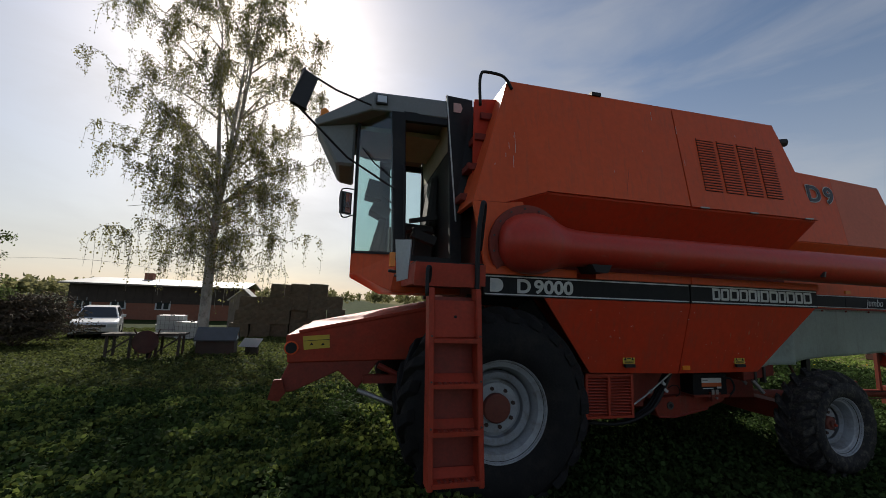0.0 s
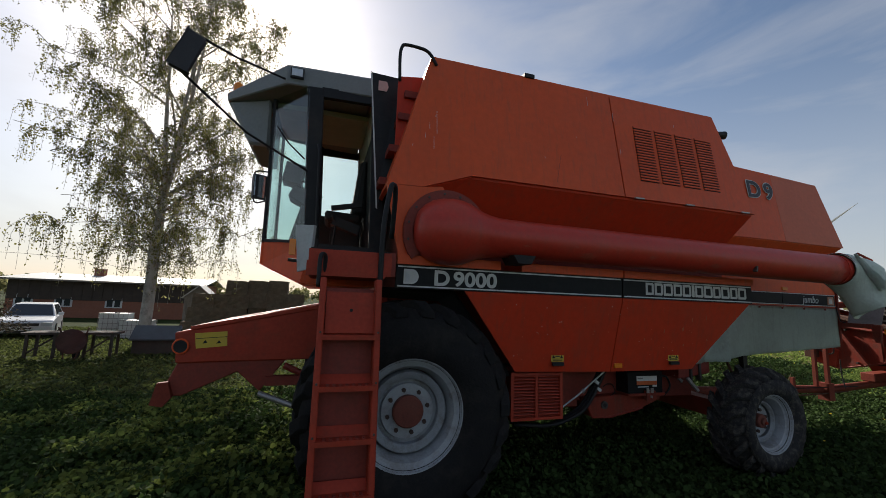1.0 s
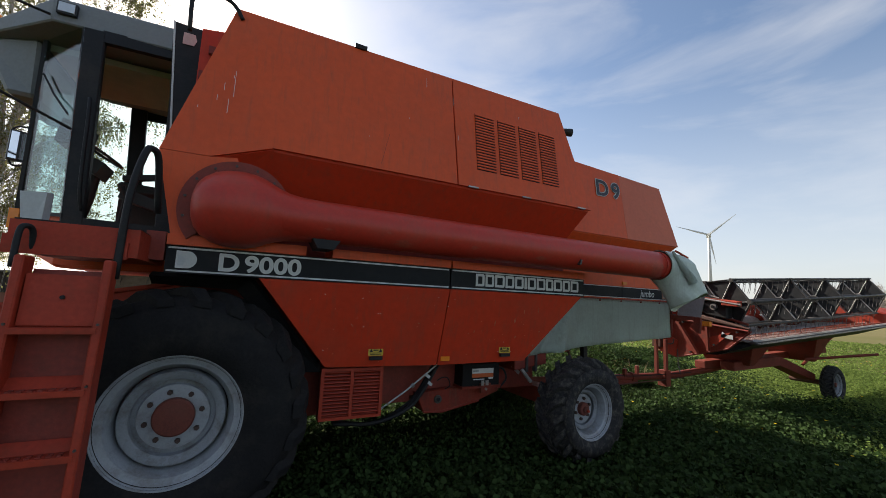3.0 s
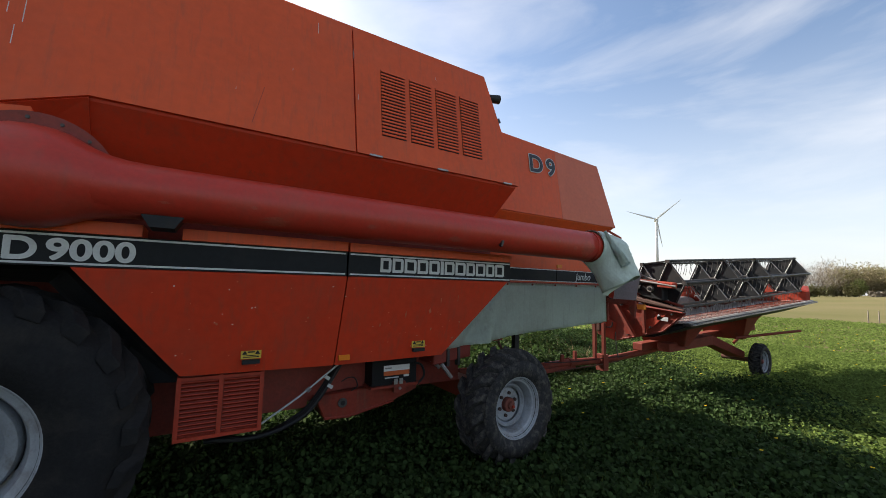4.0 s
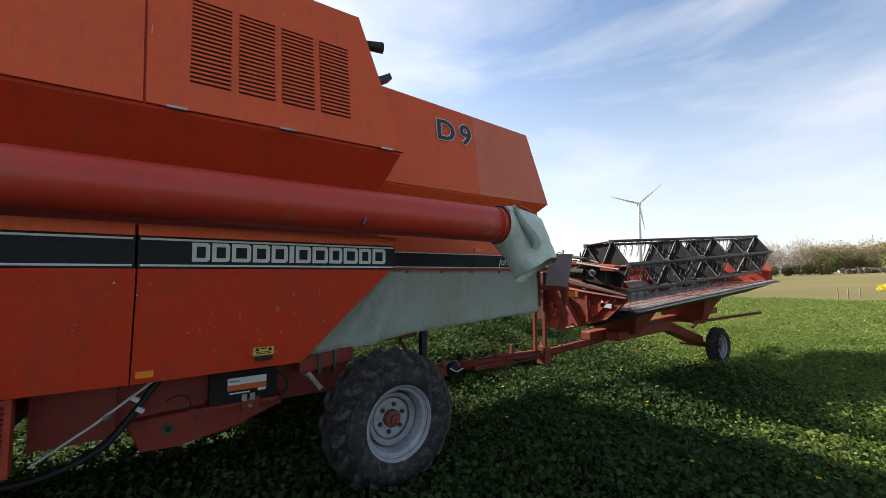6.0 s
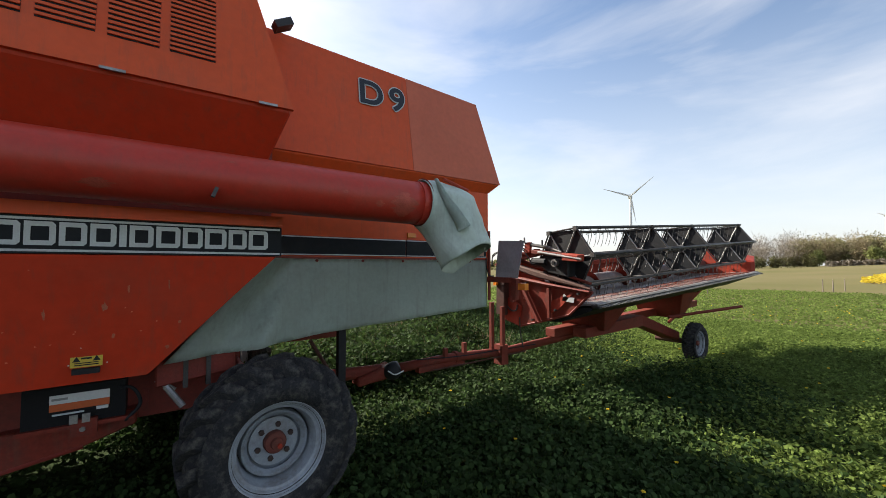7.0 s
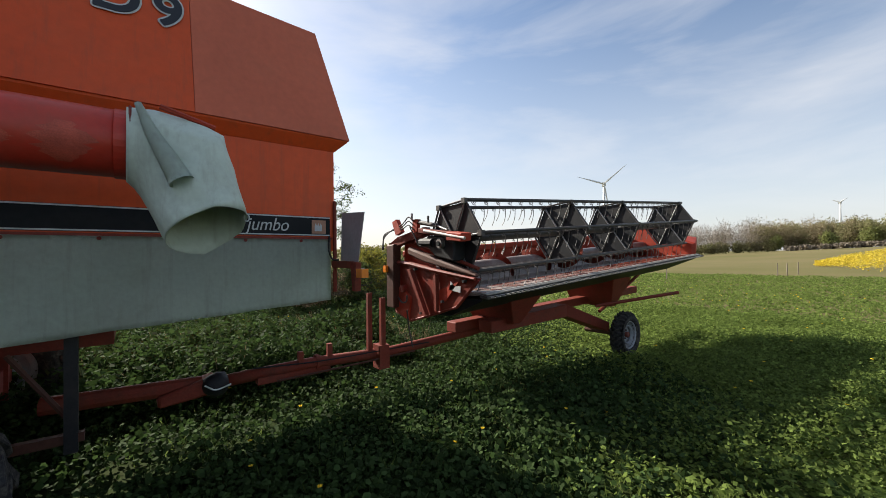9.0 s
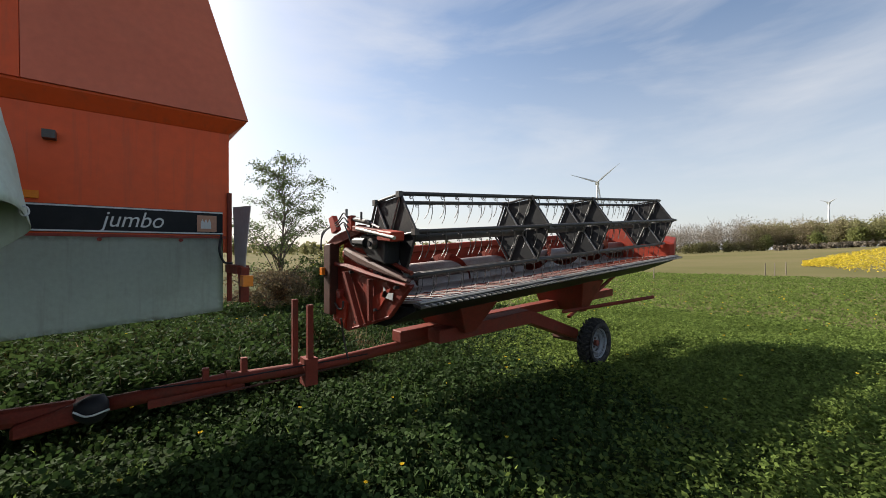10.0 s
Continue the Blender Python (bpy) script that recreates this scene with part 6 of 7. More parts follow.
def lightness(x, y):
    """Share of light clover among the dark weeds, set after sunlit and shadowed ground: more of it out towards the
    field.
    """
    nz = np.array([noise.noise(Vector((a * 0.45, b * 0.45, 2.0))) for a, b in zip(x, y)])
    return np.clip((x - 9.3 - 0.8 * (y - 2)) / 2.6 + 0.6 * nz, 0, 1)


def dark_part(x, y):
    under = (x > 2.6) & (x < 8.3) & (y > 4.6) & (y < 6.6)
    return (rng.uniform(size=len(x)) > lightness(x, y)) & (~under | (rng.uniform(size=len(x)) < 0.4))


def patchy(x, y):
    return np.array([noise.noise(Vector((a * 0.9, b * 0.9, 6.0))) + 0.6 * noise.noise(Vector((a * 2.7, b * 2.7, 1.0))) for a, b in zip(x, y)]) > -0.02


def light_part(x, y):
    return rng.uniform(size=len(x)) < lightness(x, y)


def green_part(x, y):
    """The clover ends in a soft line where the grazed field begins."""
    edge = np.array([noise.noise(Vector((a * 0.15, b * 0.15, 7.0))) for a, b in zip(x, y)])
    return np.hypot(x - 7, y - 1) < 36 + 3 * edge + rng.normal(scale=0.8, size=len(x))


weed_field("weeds", "dense low leafy weeds with ground ivy, green darkened for shade", 62000, (-4.5, 16), (0.6, 8.5), 0.050, WEED, 0.19, 6, dark_part, 0.6, 0.28, True, 0.95)
weed_field("clover", "light green clover among the weeds, sunlight in its colour", 66000, (8.5, 20), (-1.0, 8.5), 0.050, FIELD, 0.20, 5, light_part, 0.7, 0.35)
weed_field("low_weeds", "low green weeds of the trodden meadow", 15000, (-8, 20), (-6, 1.1), 0.075, GRASS, 0.15, 5, None, 0.8, 0.35, False, 0.7)
# pale clumps, coloured brighter to double as sunlit patches of ground
weed_field("light_weeds", "yellowish young weeds in loose patches, brightened for sun patches", 30000, (-4.5, 2.0), (2.4, 8.6), 0.06, YOUNG, 0.18, 5, patchy, 0.6, 0.4, True, 0.9)
weed_field("grass_blades", "thin green grass between weeds", 5000, (-4.5, 16), (1.0, 9), 0.13, GRASS, 0.05, 4, None, 0.2, 1.6, False, 0.09)
weed_field("field_grass", "tufts of pale grass in the field", 4000, (10, 30), (-4, 10), 0.15, FIELD, 0.03, 6, light_part, 0.3, 1.6, False, 0.07)
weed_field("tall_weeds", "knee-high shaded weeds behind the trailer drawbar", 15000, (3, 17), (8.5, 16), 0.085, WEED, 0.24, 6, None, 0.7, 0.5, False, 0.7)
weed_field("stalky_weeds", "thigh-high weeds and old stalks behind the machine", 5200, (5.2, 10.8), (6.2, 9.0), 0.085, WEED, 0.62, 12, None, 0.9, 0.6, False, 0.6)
weed_field("dry_stalks", "pale dry stalks standing among the weeds", 700, (5.5, 11.5), (6.4, 9.5), 0.30, DRY_LEAF, 0.35, 4, None, 0.3, 2.2, False, 0.03)
weed_field("yard_grass", "short olive grass of the farmyard", 30000, (-17, 4), (8.2, 26), 0.09, YARD, 0.05, 4, None, 1.0, 0.5, False, 0.55)
weed_field("field_weeds", "sunlit green clover and grass of the field", 46000, (16, 46), (-8, 26), 0.09, FIELD, 0.09, 4, green_part, 0.7, 0.4)


def dandelions(n, xr, yr):
    x, y = rng.uniform(*xr, n), rng.uniform(*yr, n)
    z = gz(x, y) + rng.uniform(0.12, 0.24, n)
    k = 12
    ang = np.tile(np.linspace(0, 2 * np.pi, k, endpoint=False), (n, 1)) + rng.uniform(0, 1, (n, 1))
    c = np.repeat(np.stack([x, y, z], 1)[:, None, :], k, 1)
    ax = np.stack([np.cos(ang), np.sin(ang), np.full_like(ang, 0.45)], -1)
    L = np.full(n * k, 0.021) * rng.uniform(0.8, 1.2, n * k)
    return leaves("dandelions", c.reshape(-1, 3), ax.reshape(-1, 3), L, L * 0.7, PETAL)


tagged(new("dandelions", dandelions(260, (7.5, 30), (1.0, 14))), "yellow dandelion heads among the weeds", "flowers", kind="stuff")


def tree(name, label, base, height, limbs, spread, n_leaf, leaf_size, droop, leaf_mat, bark, seed, trunk_r=0.16, crown_from=0.25, lean=0.0, twigs=7):
    """A tapered trunk, limbs that split into twigs, and single leaves along the twigs."""
    rnd = random.Random(seed)
    root = thing(name, label, "bush" if height < 4 else "tree", at=base)
    bm = bmesh.new()
    tip = Vector((lean * height, 0.1 * height * rnd.uniform(-0.5, 0.5), height))
    trunk = arc([Vector((0, 0, -0.1)), Vector((tip.x * 0.15 + rnd.uniform(-0.1, 0.1), 0, height * 0.3)), Vector((tip.x * 0.5 + rnd.uniform(-0.15, 0.15), tip.y * 0.5, height * 0.62)), tip], 6)
    bm = tube(trunk, [max(0.012, trunk_r * (1 - i / (len(trunk) - 1)) ** (0.7 if droop > 0.9 else 0.85)) for i in range(len(trunk))], 10, bm)
    ends = []
    for i in range(limbs):
        f = crown_from + (0.97 - crown_from) * (i + rnd.random() * 0.7) / limbs
        p = trunk[min(len(trunk) - 1, int(f * (len(trunk) - 1)))]
        a = rnd.uniform(0, 2 * math.pi)
        reach = spread * ((0.80 + 0.7 * (f - 0.3) if f < 0.6 else 1.0 - 0.8 * (f - 0.6)) if droop > 0.9 else 1.0 - 0.55 * max(0, f - 0.35)) * rnd.uniform(0.6, 1.1)
        up = height * (0.16 * (1 - f) + (0.12 if droop > 0.9 else 0.09)) * rnd.uniform(0.7, 1.6)
        d = Vector((math.cos(a), math.sin(a), 0))
        mid = p + d * reach * 0.5 + Vector((0, 0, up * 0.8))
        endp = p + d * reach + Vector((0, 0, up * (1.0 - droop * 0.7)))
        limb = arc([p, mid, endp], 5)
        r0 = trunk_r * (0.30 if droop > 0.5 else 0.42) * (1 - 0.6 * f)
        bm = tube(limb, [max(0.006, r0 * (1 - j / (len(limb) - 0.5))) for j in range(len(limb))], 6, bm)
        for t in range(twigs):
            j = rnd.randint(3 if droop > 0.9 else 2, len(limb) - 1)
            q = limb[j]
            b2 = rnd.uniform(0, 2 * math.pi)
            ln = spread * rnd.uniform(0.18, 0.5)
            e = Vector((math.cos(b2), math.sin(b2), 0)) * ln * (1 - 0.35 * droop)
            m1 = q + e * 0.55 + Vector((0, 0, ln * 0.25))
            t1 = q + e + Vector((0, 0, ln * (0.35 - droop * 1.25)))
            tw = arc([q, m1, t1], 4)
            bm = tube(tw, [0.011, 0.010, 0.009, 0.008, 0.007, 0.006, 0.006, 0.005, 0.004][:len(tw)], 4, bm, False)
            ends.append(tw)
            if droop > 0.5:
                for h in range(3):
                    s = tw[rnd.randint(3, len(tw) - 1)]
                    hang = [s, s + Vector((rnd.uniform(-.12, .12), rnd.uniform(-.12, .12), -0.3 * ln)), s + Vector((rnd.uniform(-.2, .2), rnd.uniform(-.2, .2), -ln * rnd.uniform(0.25, 0.95) * (1 + 2.2 * max(0.0, 0.55 - f))))]
                    bm = tube(hang, [0.006, 0.004, 0.003], 3, bm, False)
                    ends.append(hang)
    part("trunk", bm, bark, root, "", True)
    pts = np.array([[*tw[int(k)].lerp(tw[min(len(tw) - 1, int(k) + 1)], k - int(k))] for tw, k in ((tw, rnd.random() ** 0.8 * (len(tw) - 1)) for tw in rnd.choices(ends, k=n_leaf))])
    pts += rng.normal(scale=0.045 + 0.02 * leaf_size / 0.06, size=pts.shape)
    ax = rng.normal(size=(n_leaf, 3)) + np.array([0, 0, -1.4 * droop + 0.2])
    L = leaf_size * rng.uniform(0.6, 1.3, n_leaf)
    crown = new("crown", leaves("crown", pts, ax, L, L * rng.uniform(0.5, 0.8, n_leaf), leaf_mat))
    crown.parent = root
    return root


def birch(base, fork, top, spread, n_leaf, seed):
    """A weeping birch: a trunk that forks into rising leaders, side limbs, and short hanging twigs with small leaves."""
    rnd = random.Random(seed)
    root = thing("birch_tree", "tall weeping birch with sparse spring leaves by the farmyard", "tree", at=base)
    stem = arc([Vector((0, 0, -0.2)), Vector((0.03, 0, fork * 0.4)), Vector((0.0, 0.05, fork * 0.75)), Vector((0.08, 0, fork))], 4)
    bm = tube(stem, [0.195 - 0.065 * i / (len(stem) - 1) for i in range(len(stem))], 10)
    limbs = []
    count = 52
    mid, half = (top + 2.4) / 2, (top - 2.4) / 2
    k0 = spread / 3.2
    leaders = []
    for dx, dy, f in ((-0.55, 0.3, 0.93), (0.75, -0.3, 0.97), (0.15, 0.8, 0.80)):
        lead = arc([stem[-1], stem[-1] + Vector((dx * 0.55, dy * 0.5, (top - fork) * 0.3)), stem[-1] + Vector((dx, dy, (top - fork) * 0.62)), Vector((dx * 1.25, dy * 1.2, top * f))], 5)
        bm = tube(lead, [max(0.012, 0.105 * (1 - j / (len(lead) - 0.5))) for j in range(len(lead))], 8, bm)
        leaders.append(lead)
    for i in range(count):
        h = -0.95 + 1.93 * (i + 0.5) / count
        a = i * 2.399 + 0.5
        d = Vector((math.cos(a), math.sin(a), 0))
        r = spread * math.sqrt(max(0.05, 1 - abs(h) ** 2.4)) * rnd.uniform(0.72, 1.0)
        z = mid + half * h
        if z > fork + 1.2:
            lead = max(leaders, key=lambda q: (q[-1] - stem[-1]).dot(d) + rnd.uniform(0, 1))
            s = min(lead, key=lambda q: abs(q.z - (z - r * rnd.uniform(0.35, 0.75))))
        else:
            s = stem[max(4, min(len(stem) - 1, int((z - 0.7 + 0.5 * rnd.random()) / fork * (len(stem) - 1))))]
        e = Vector((0.1, 0, 0)) + d * r
        e.z = z
        m = s.lerp(e, 0.5) - d * 0.08 * r + Vector((0, 0, 0.08 * abs(e.z - s.z) + (0.4 if z < fork + 1 else 0.15)))
        limbs.append((arc([s, m, e], 8), 0.042 if z < fork + 1.2 else 0.05 * (1.25 - 0.8 * (z - fork) / (top - fork))))
    strings = []
    for limb, r0 in limbs:
        k = len(limb)
        bm = tube(limb, [max(0.008, r0 * (1 - j / (k - 0.5))) for j in range(k)], 6, bm)
        for q in range(8):
            j = rnd.randint(int(k * 0.35), k - 1)
            s = limb[j]
            a = rnd.uniform(0, 2 * math.pi)
            ln = k0 * rnd.uniform(0.4, 1.1)
            e = s + Vector((math.cos(a) * ln, math.sin(a) * ln, k0 * rnd.uniform(-0.1, 0.55)))
            m = s.lerp(e, 0.5) + Vector((0, 0, rnd.uniform(0.08, 0.28)))
            twig = arc([s, m, e], 4)
            bm = tube(twig, [0.014 - 0.0012 * z for z in range(len(twig))], 4, bm, False)
            strings.append(twig)
            low = 1.0 + 0.7 * max(0.0, (fork + 0.5 - s.z) / fork)
            for h in range(8):
                p = twig[rnd.randint(2, len(twig) - 1)]
                drop = k0 * rnd.uniform(0.25, 0.9) * low
                w = rnd.uniform(-0.2, 0.2), rnd.uniform(-0.2, 0.2)
                hang = [p, p + Vector((w[0] * 0.8, w[1] * 0.8, -drop * 0.35)), p + Vector((w[0], w[1], -drop))]
                bm = tube(hang, [0.0065, 0.005, 0.004], 3, bm, False)
                strings.append(hang)
    part("trunk", bm, BARK, root, "", True)
    pick = rnd.choices(strings, k=n_leaf)
    pts = np.array([[*tw[int(u)].lerp(tw[min(len(tw) - 1, int(u) + 1)], u - int(u))] for tw, u in ((tw, rnd.random() * (len(tw) - 1)) for tw in pick)])
    pts += rng.normal(scale=0.05, size=pts.shape)
    ax = rng.normal(size=(n_leaf, 3)) + np.array([0, 0, -1.0])
    L = 0.072 * rng.uniform(0.6, 1.3, n_leaf)
    crown = new("crown", leaves("crown", pts, ax, L, L * rng.uniform(0.5, 0.8, n_leaf), BIRCH_LEAF))
    crown.parent = root


birch((-4.45, 16.3, ground_z(-4.45, 16.3)), 5.2, 14.8, 4.2, 84000, 5)
tree("elder_bush", "dense leafy green bush at the yard's edge", (-11.7, 15.2, ground_z(-11.7, 15.2)), 3.6, 40, 1.8, 26000, 0.075, 0.15, SHRUB_LEAF, DARK_BARK, 5, 0.09, 0.08)
tree("elder_bush", "dense leafy green bush at the yard's edge", (-14.0, 15.6, ground_z(-14.0, 15.6)), 3.8, 40, 2.0, 24000, 0.08, 0.15, SHRUB_LEAF, DARK_BARK, 6, 0.09, 0.08)
tree("elder_bush", "loose green bush behind the trailer", (12.1, 14.4, ground_z(12.1, 14.4)), 4.8, 40, 1.6, 9000, 0.065, 0.2, SHRUB_LEAF, DARK_BARK, 7, 0.06, 0.1)
tree("elder_bush", "low dry bush behind the trailer", (11.5, 13.0, ground_z(11.5, 13.0)), 1.1, 34, 1.2, 8000, 0.065, 0.2, DRY_LEAF, DARK_BARK, 28, 0.04, 0.1)
tree("elder_bush", "low leafy bush behind the trailer", (13.2, 13.8, ground_z(13.2, 13.8)), 1.3, 34, 1.3, 9000, 0.07, 0.2, SHRUB_LEAF, DARK_BARK, 18, 0.04, 0.1)
tree("elder_bush", "low dry bush behind the trailer", (14.3, 14.3, ground_z(14.3, 14.3)), 2.0, 26, 1.1, 4500, 0.08, 0.2, YELLOW_LEAF, DARK_BARK, 8, 0.05, 0.1)
tree("elder_bush", "low dry bush behind the trailer", (15.8, 15.6, ground_z(15.8, 15.6)), 1.7, 26, 1.2, 4500, 0.08, 0.2, SHRUB_LEAF, DARK_BARK, 9, 0.05, 0.1)
tree("brush_heap", "heap of bare dead brushwood", (-9.9, 16.2, ground_z(-9.9, 16.2)), 1.5, 80, 1.7, 9000, 0.09, 0.2, DEAD_LEAF, DARK_BARK, 10, 0.04, 0.05, 0.0, 16)


def woods(name, label, n, az, dist, h, mat, clump, per, seed, wide=0.8, up=0.0, low=0.35):
    """Far trees as clouds of leaf clumps, uneven in height and outline."""
    r = np.random.default_rng(seed)
    a = np.radians(r.uniform(*az, n))
    d = r.uniform(*dist, n)
    x, y = 7 + d * np.sin(a), 1 + d * np.cos(a)
    z = gz(x, y)
    hh = h * r.uniform(0.78, 1.12, n)
    wv = hh * r.uniform(0.26, 0.40, n)
    u = r.normal(size=(n, per, 3))
    u /= np.linalg.norm(u, axis=2, keepdims=True)
    rad = r.uniform(low ** 2, 1.0, (n, per, 1)) ** 0.5
    lump = 1 + 0.22 * np.sin(u[..., :1] * 5 + a[:, None, None] * 300) * np.cos(u[..., 2:] * 4 + d[:, None, None])
    c = u * rad * lump * np.stack([wv, wv, hh * 0.46], 1)[:, None, :]
    c += np.stack([x, y, z + hh * 0.52], 1)[:, None, :]
    ax = r.normal(size=(n * per, 3)) + np.array([0, 0, up])
    L = clump * r.uniform(0.5, 1.4, n * per)
    return tagged(new(name, leaves(name, c.reshape(-1, 3), ax, L, L * wide, mat)), label, "woodland", kind="stuff")


woods("far_woods", "mixed spring woodland on the rising field edge", 190, (77.5, 118), (152, 190), 8.6, FOREST_LEAF, 0.55, 900, 1, 0.5)
woods("brown_woods", "brown budding trees within the spring woodland", 110, (76.5, 118), (150, 192), 8.8, BUD_TWIG, 0.8, 700, 11, 0.16, 0.8)
woods("green_woods", "fresh yellow-green young trees at the woodland's edge", 26, (79, 118), (149, 156), 5.2, SPRING_LEAF, 0.5, 700, 12, 0.6)
woods("bare_woods", "row of bare grey-brown trees at the field edge", 46, (66, 78.5), (148, 172), 9.6, BARE_TWIG, 1.2, 420, 2, 0.06, 1.6, 0.1)
woods("scrub", "low brown-green scrub under the bare trees", 60, (66, 79), (147, 156), 3.6, FOREST_LEAF, 0.5, 320, 13, 0.5)
woods("far_woods_low", "distant low tree line along the horizon", 420, (-60, 68), (150, 300), 5.5, FOREST_LEAF, 1.3, 70, 3)
woods("hedge", "low pale hedge along the field", 90, (79.5, 89), (136, 143), 1.35, leaf_material("pale_hedge", (0.20, 0.17, 0.13), 0.2, 0.9, 0.3), 0.4, 140, 4)


def rape_crop():
    r = np.random.default_rng(9)
    n = 42000
    a = r.uniform(82.4, 110, n)
    d = 51 - 2.0 * np.minimum(a - 82.4, 4.5) + r.uniform(0, 1, n) ** 0.7 * (3 + np.minimum(a - 82.4, 7) * 11)
    a = a + 0.5 * np.array([noise.noise(Vector((v * 0.2, 0, 0))) for v in d])
    ok = d < 128
    x, y = 7 + d * np.sin(np.radians(a)), 1 + d * np.cos(np.radians(a))
    x, y = x[ok], y[ok]
    c = np.stack([x, y, gz(x, y) + r.uniform(0.1, 0.5, len(x))], 1)
    L = r.uniform(0.05, 0.17, len(x))
    return leaves("rape_crop", c, r.normal(size=(len(x), 3)), L, L * 0.8, RAPE)


tagged(new("rape_crop", rape_crop()), "field of bright yellow flowering rapeseed", "crop", kind="stuff")


# ---- wind turbines and fence ----
def wind_turbine(at, hub_h, blade, facing, spin, label):
    t = thing("wind_turbine", label, "wind turbine", "turbines on the horizon", at=at)
    part("tower", tube([(0, 0, 0), (0, 0, hub_h * 0.6), (0, 0, hub_h)], [hub_h * 0.026, hub_h * 0.019, hub_h * 0.013], 14), WHITE, t, "", True)
    nac = part("nacelle", box((-2.2, -5, hub_h - 1.8), (2.2, 4, hub_h + 2.0), 0.8), WHITE, t)
    for k in range(3):
        a = radians(spin + 120 * k)
        d = Vector((math.cos(a), 0, math.sin(a)))
        s = Vector((-math.sin(a), 0, math.cos(a)))
        c = Vector((0, -6.0, hub_h))
        b = loft([[c + d * (blade * f) + s * (w * q[0]) + Vector((0, q[1] * th, 0)) for q in ((-1, 0), (0, 1), (1, 0), (0, -1))] for f, w, th in ((0.0, 0.6, 0.6), (0.2, 1.1, 0.4), (0.6, 0.65, 0.25), (1.0, 0.15, 0.06))], 0.0)
        part("blade", b, WHITE, t)
    part("rotor_hub", tube([(0, -4.5, hub_h), (0, -7.2, hub_h)], [1.7, 0.6], 12), WHITE, t)
    t.rotation_euler = (0, 0, radians(facing))


def far_at(az, d):
    x, y = 7 + d * math.sin(radians(az)), 1 + d * math.cos(radians(az))
    return (x, y, -1.0)


wind_turbine(far_at(61.1, 520), 86, 33, -61, 40, "tall white wind turbine with three blades beyond the field")
wind_turbine(far_at(84.1, 900), 79, 11, -84, 35, "small distant white wind turbine behind the woods")
FENCE = material("fence_wood", (0.22, 0.18, 0.14), 0.9, 0, 0.25, 6, 0.3, 40)
for k, (az, d) in enumerate(((79.3, 36), (80.1, 36), (81.0, 38.5), (68.6, 28.5))):
    p = far_at(az, d)
    f = tagged(part("fence_post", tube([(0, 0, -0.2), (0, 0, 0.5), (0.01, 0, 0.9)], [0.036, 0.034, 0.028], 8), FENCE), "weathered pale wooden fence post in the field", "fence post", "posts in the field")
    f.location = (p[0], p[1], ground_z(p[0], p[1]))

# ---- farmyard ----
WOOD_DARK = material("dark_weathered_boards", (0.055, 0.042, 0.033), 0.9, 0, 0.3, 3, 0.3, 30)
WOOD_GREY = material("grey_weathered_boards", (0.20, 0.17, 0.14), 0.9, 0, 0.3, 3, 0.3, 30)
BRICK = material("red_brick", (0.26, 0.105, 0.065), 0.9, 0, 0.2, 6, 0.2, 30, (0.15, 0.10, 0.08), 0.5, 3)
SHEET_ROOF = material("pale_sheet_roof", (0.46, 0.45, 0.43), 0.55, 0, 0.12, 2, 0.15, 14, (0.20, 0.18, 0.15), 0.4, 2)
CAR_WHITE = material("white_car_paint", (0.66, 0.68, 0.70), 0.3, 0, 0.04, 3, 0.0, 20, DUST, 0.1, 2, coat=0.5)
DARK_GLASS = material("dark_car_glass", (0.03, 0.035, 0.04), 0.08, 0, 0.05, 4, 0)
DARK_FELT = material("roofing_felt", (0.09, 0.10, 0.11), 0.8, 0, 0.2, 4, 0.2, 40)
STRAW = material("old_straw_bale", (0.13, 0.10, 0.065), 0.95, 0, 0.3, 5, 0.6, 25, (0.05, 0.04, 0.03), 0.5, 2)


def placed(ob, x, y, turn=0.0, z=None):
    ob.location = (x, y, ground_z(x, y) if z is None else z)
    ob.rotation_euler = (0, 0, radians(turn))
    return ob


# long outbuilding: brick below, dark boards above, pale sheet roof
farm = placed(thing("farm_building", "long low farm building of brick and dark boards with pale roof", "building"), -15.6, 34.3, 2)
farm.scale = (1.2, 1.0, 0.95)
part("brick_wall", box((-2.8, 0, -0.1), (6.6, 0.3, 1.25), 0.01), BRICK, farm)
part("board_wall", box((-2.8, -0.03, 1.25), (6.6, 0.27, 2.75), 0.01), WOOD_DARK, farm)
part("end_wall", box((-2.8, 0.3, -0.1), (-2.55, 5.5, 2.75), 0.01), BRICK, farm)
part("end_wall", box((6.35, 0.3, -0.1), (6.6, 5.5, 2.75), 0.01), BRICK, farm)
part("back_wall", box((-2.8, 5.5, -0.1), (6.6, 5.75, 2.75), 0.01), BRICK, farm)
for k in range(19):
    part("wall_board", box((-2.78 + k * 0.49, -0.055, 1.27), (-2.32 + k * 0.49, -0.03, 2.74), 0.006), WOOD_DARK, farm)
part("roof", plate([(-3.2, -0.5, 2.72), (7.0, -0.5, 2.72), (7.0, 3.0, 3.28), (-2.6, 3.0, 3.28)], 0.08), SHEET_ROOF, farm)
part("roof", plate([(-2.6, 3.0, 3.28), (7.0, 3.0, 3.28), (7.0, 6.2, 2.72), (-3.2, 6.2, 2.72)], 0.08), SHEET_ROOF, farm)
part("fascia", box((-3.2, -0.53, 2.60), (7.0, -0.49, 2.72), 0.004), WOOD_GREY, farm)
part("chimney", box((0.2, 2.4, 3.0), (0.7, 2.9, 3.75), 0.01), BRICK, farm)
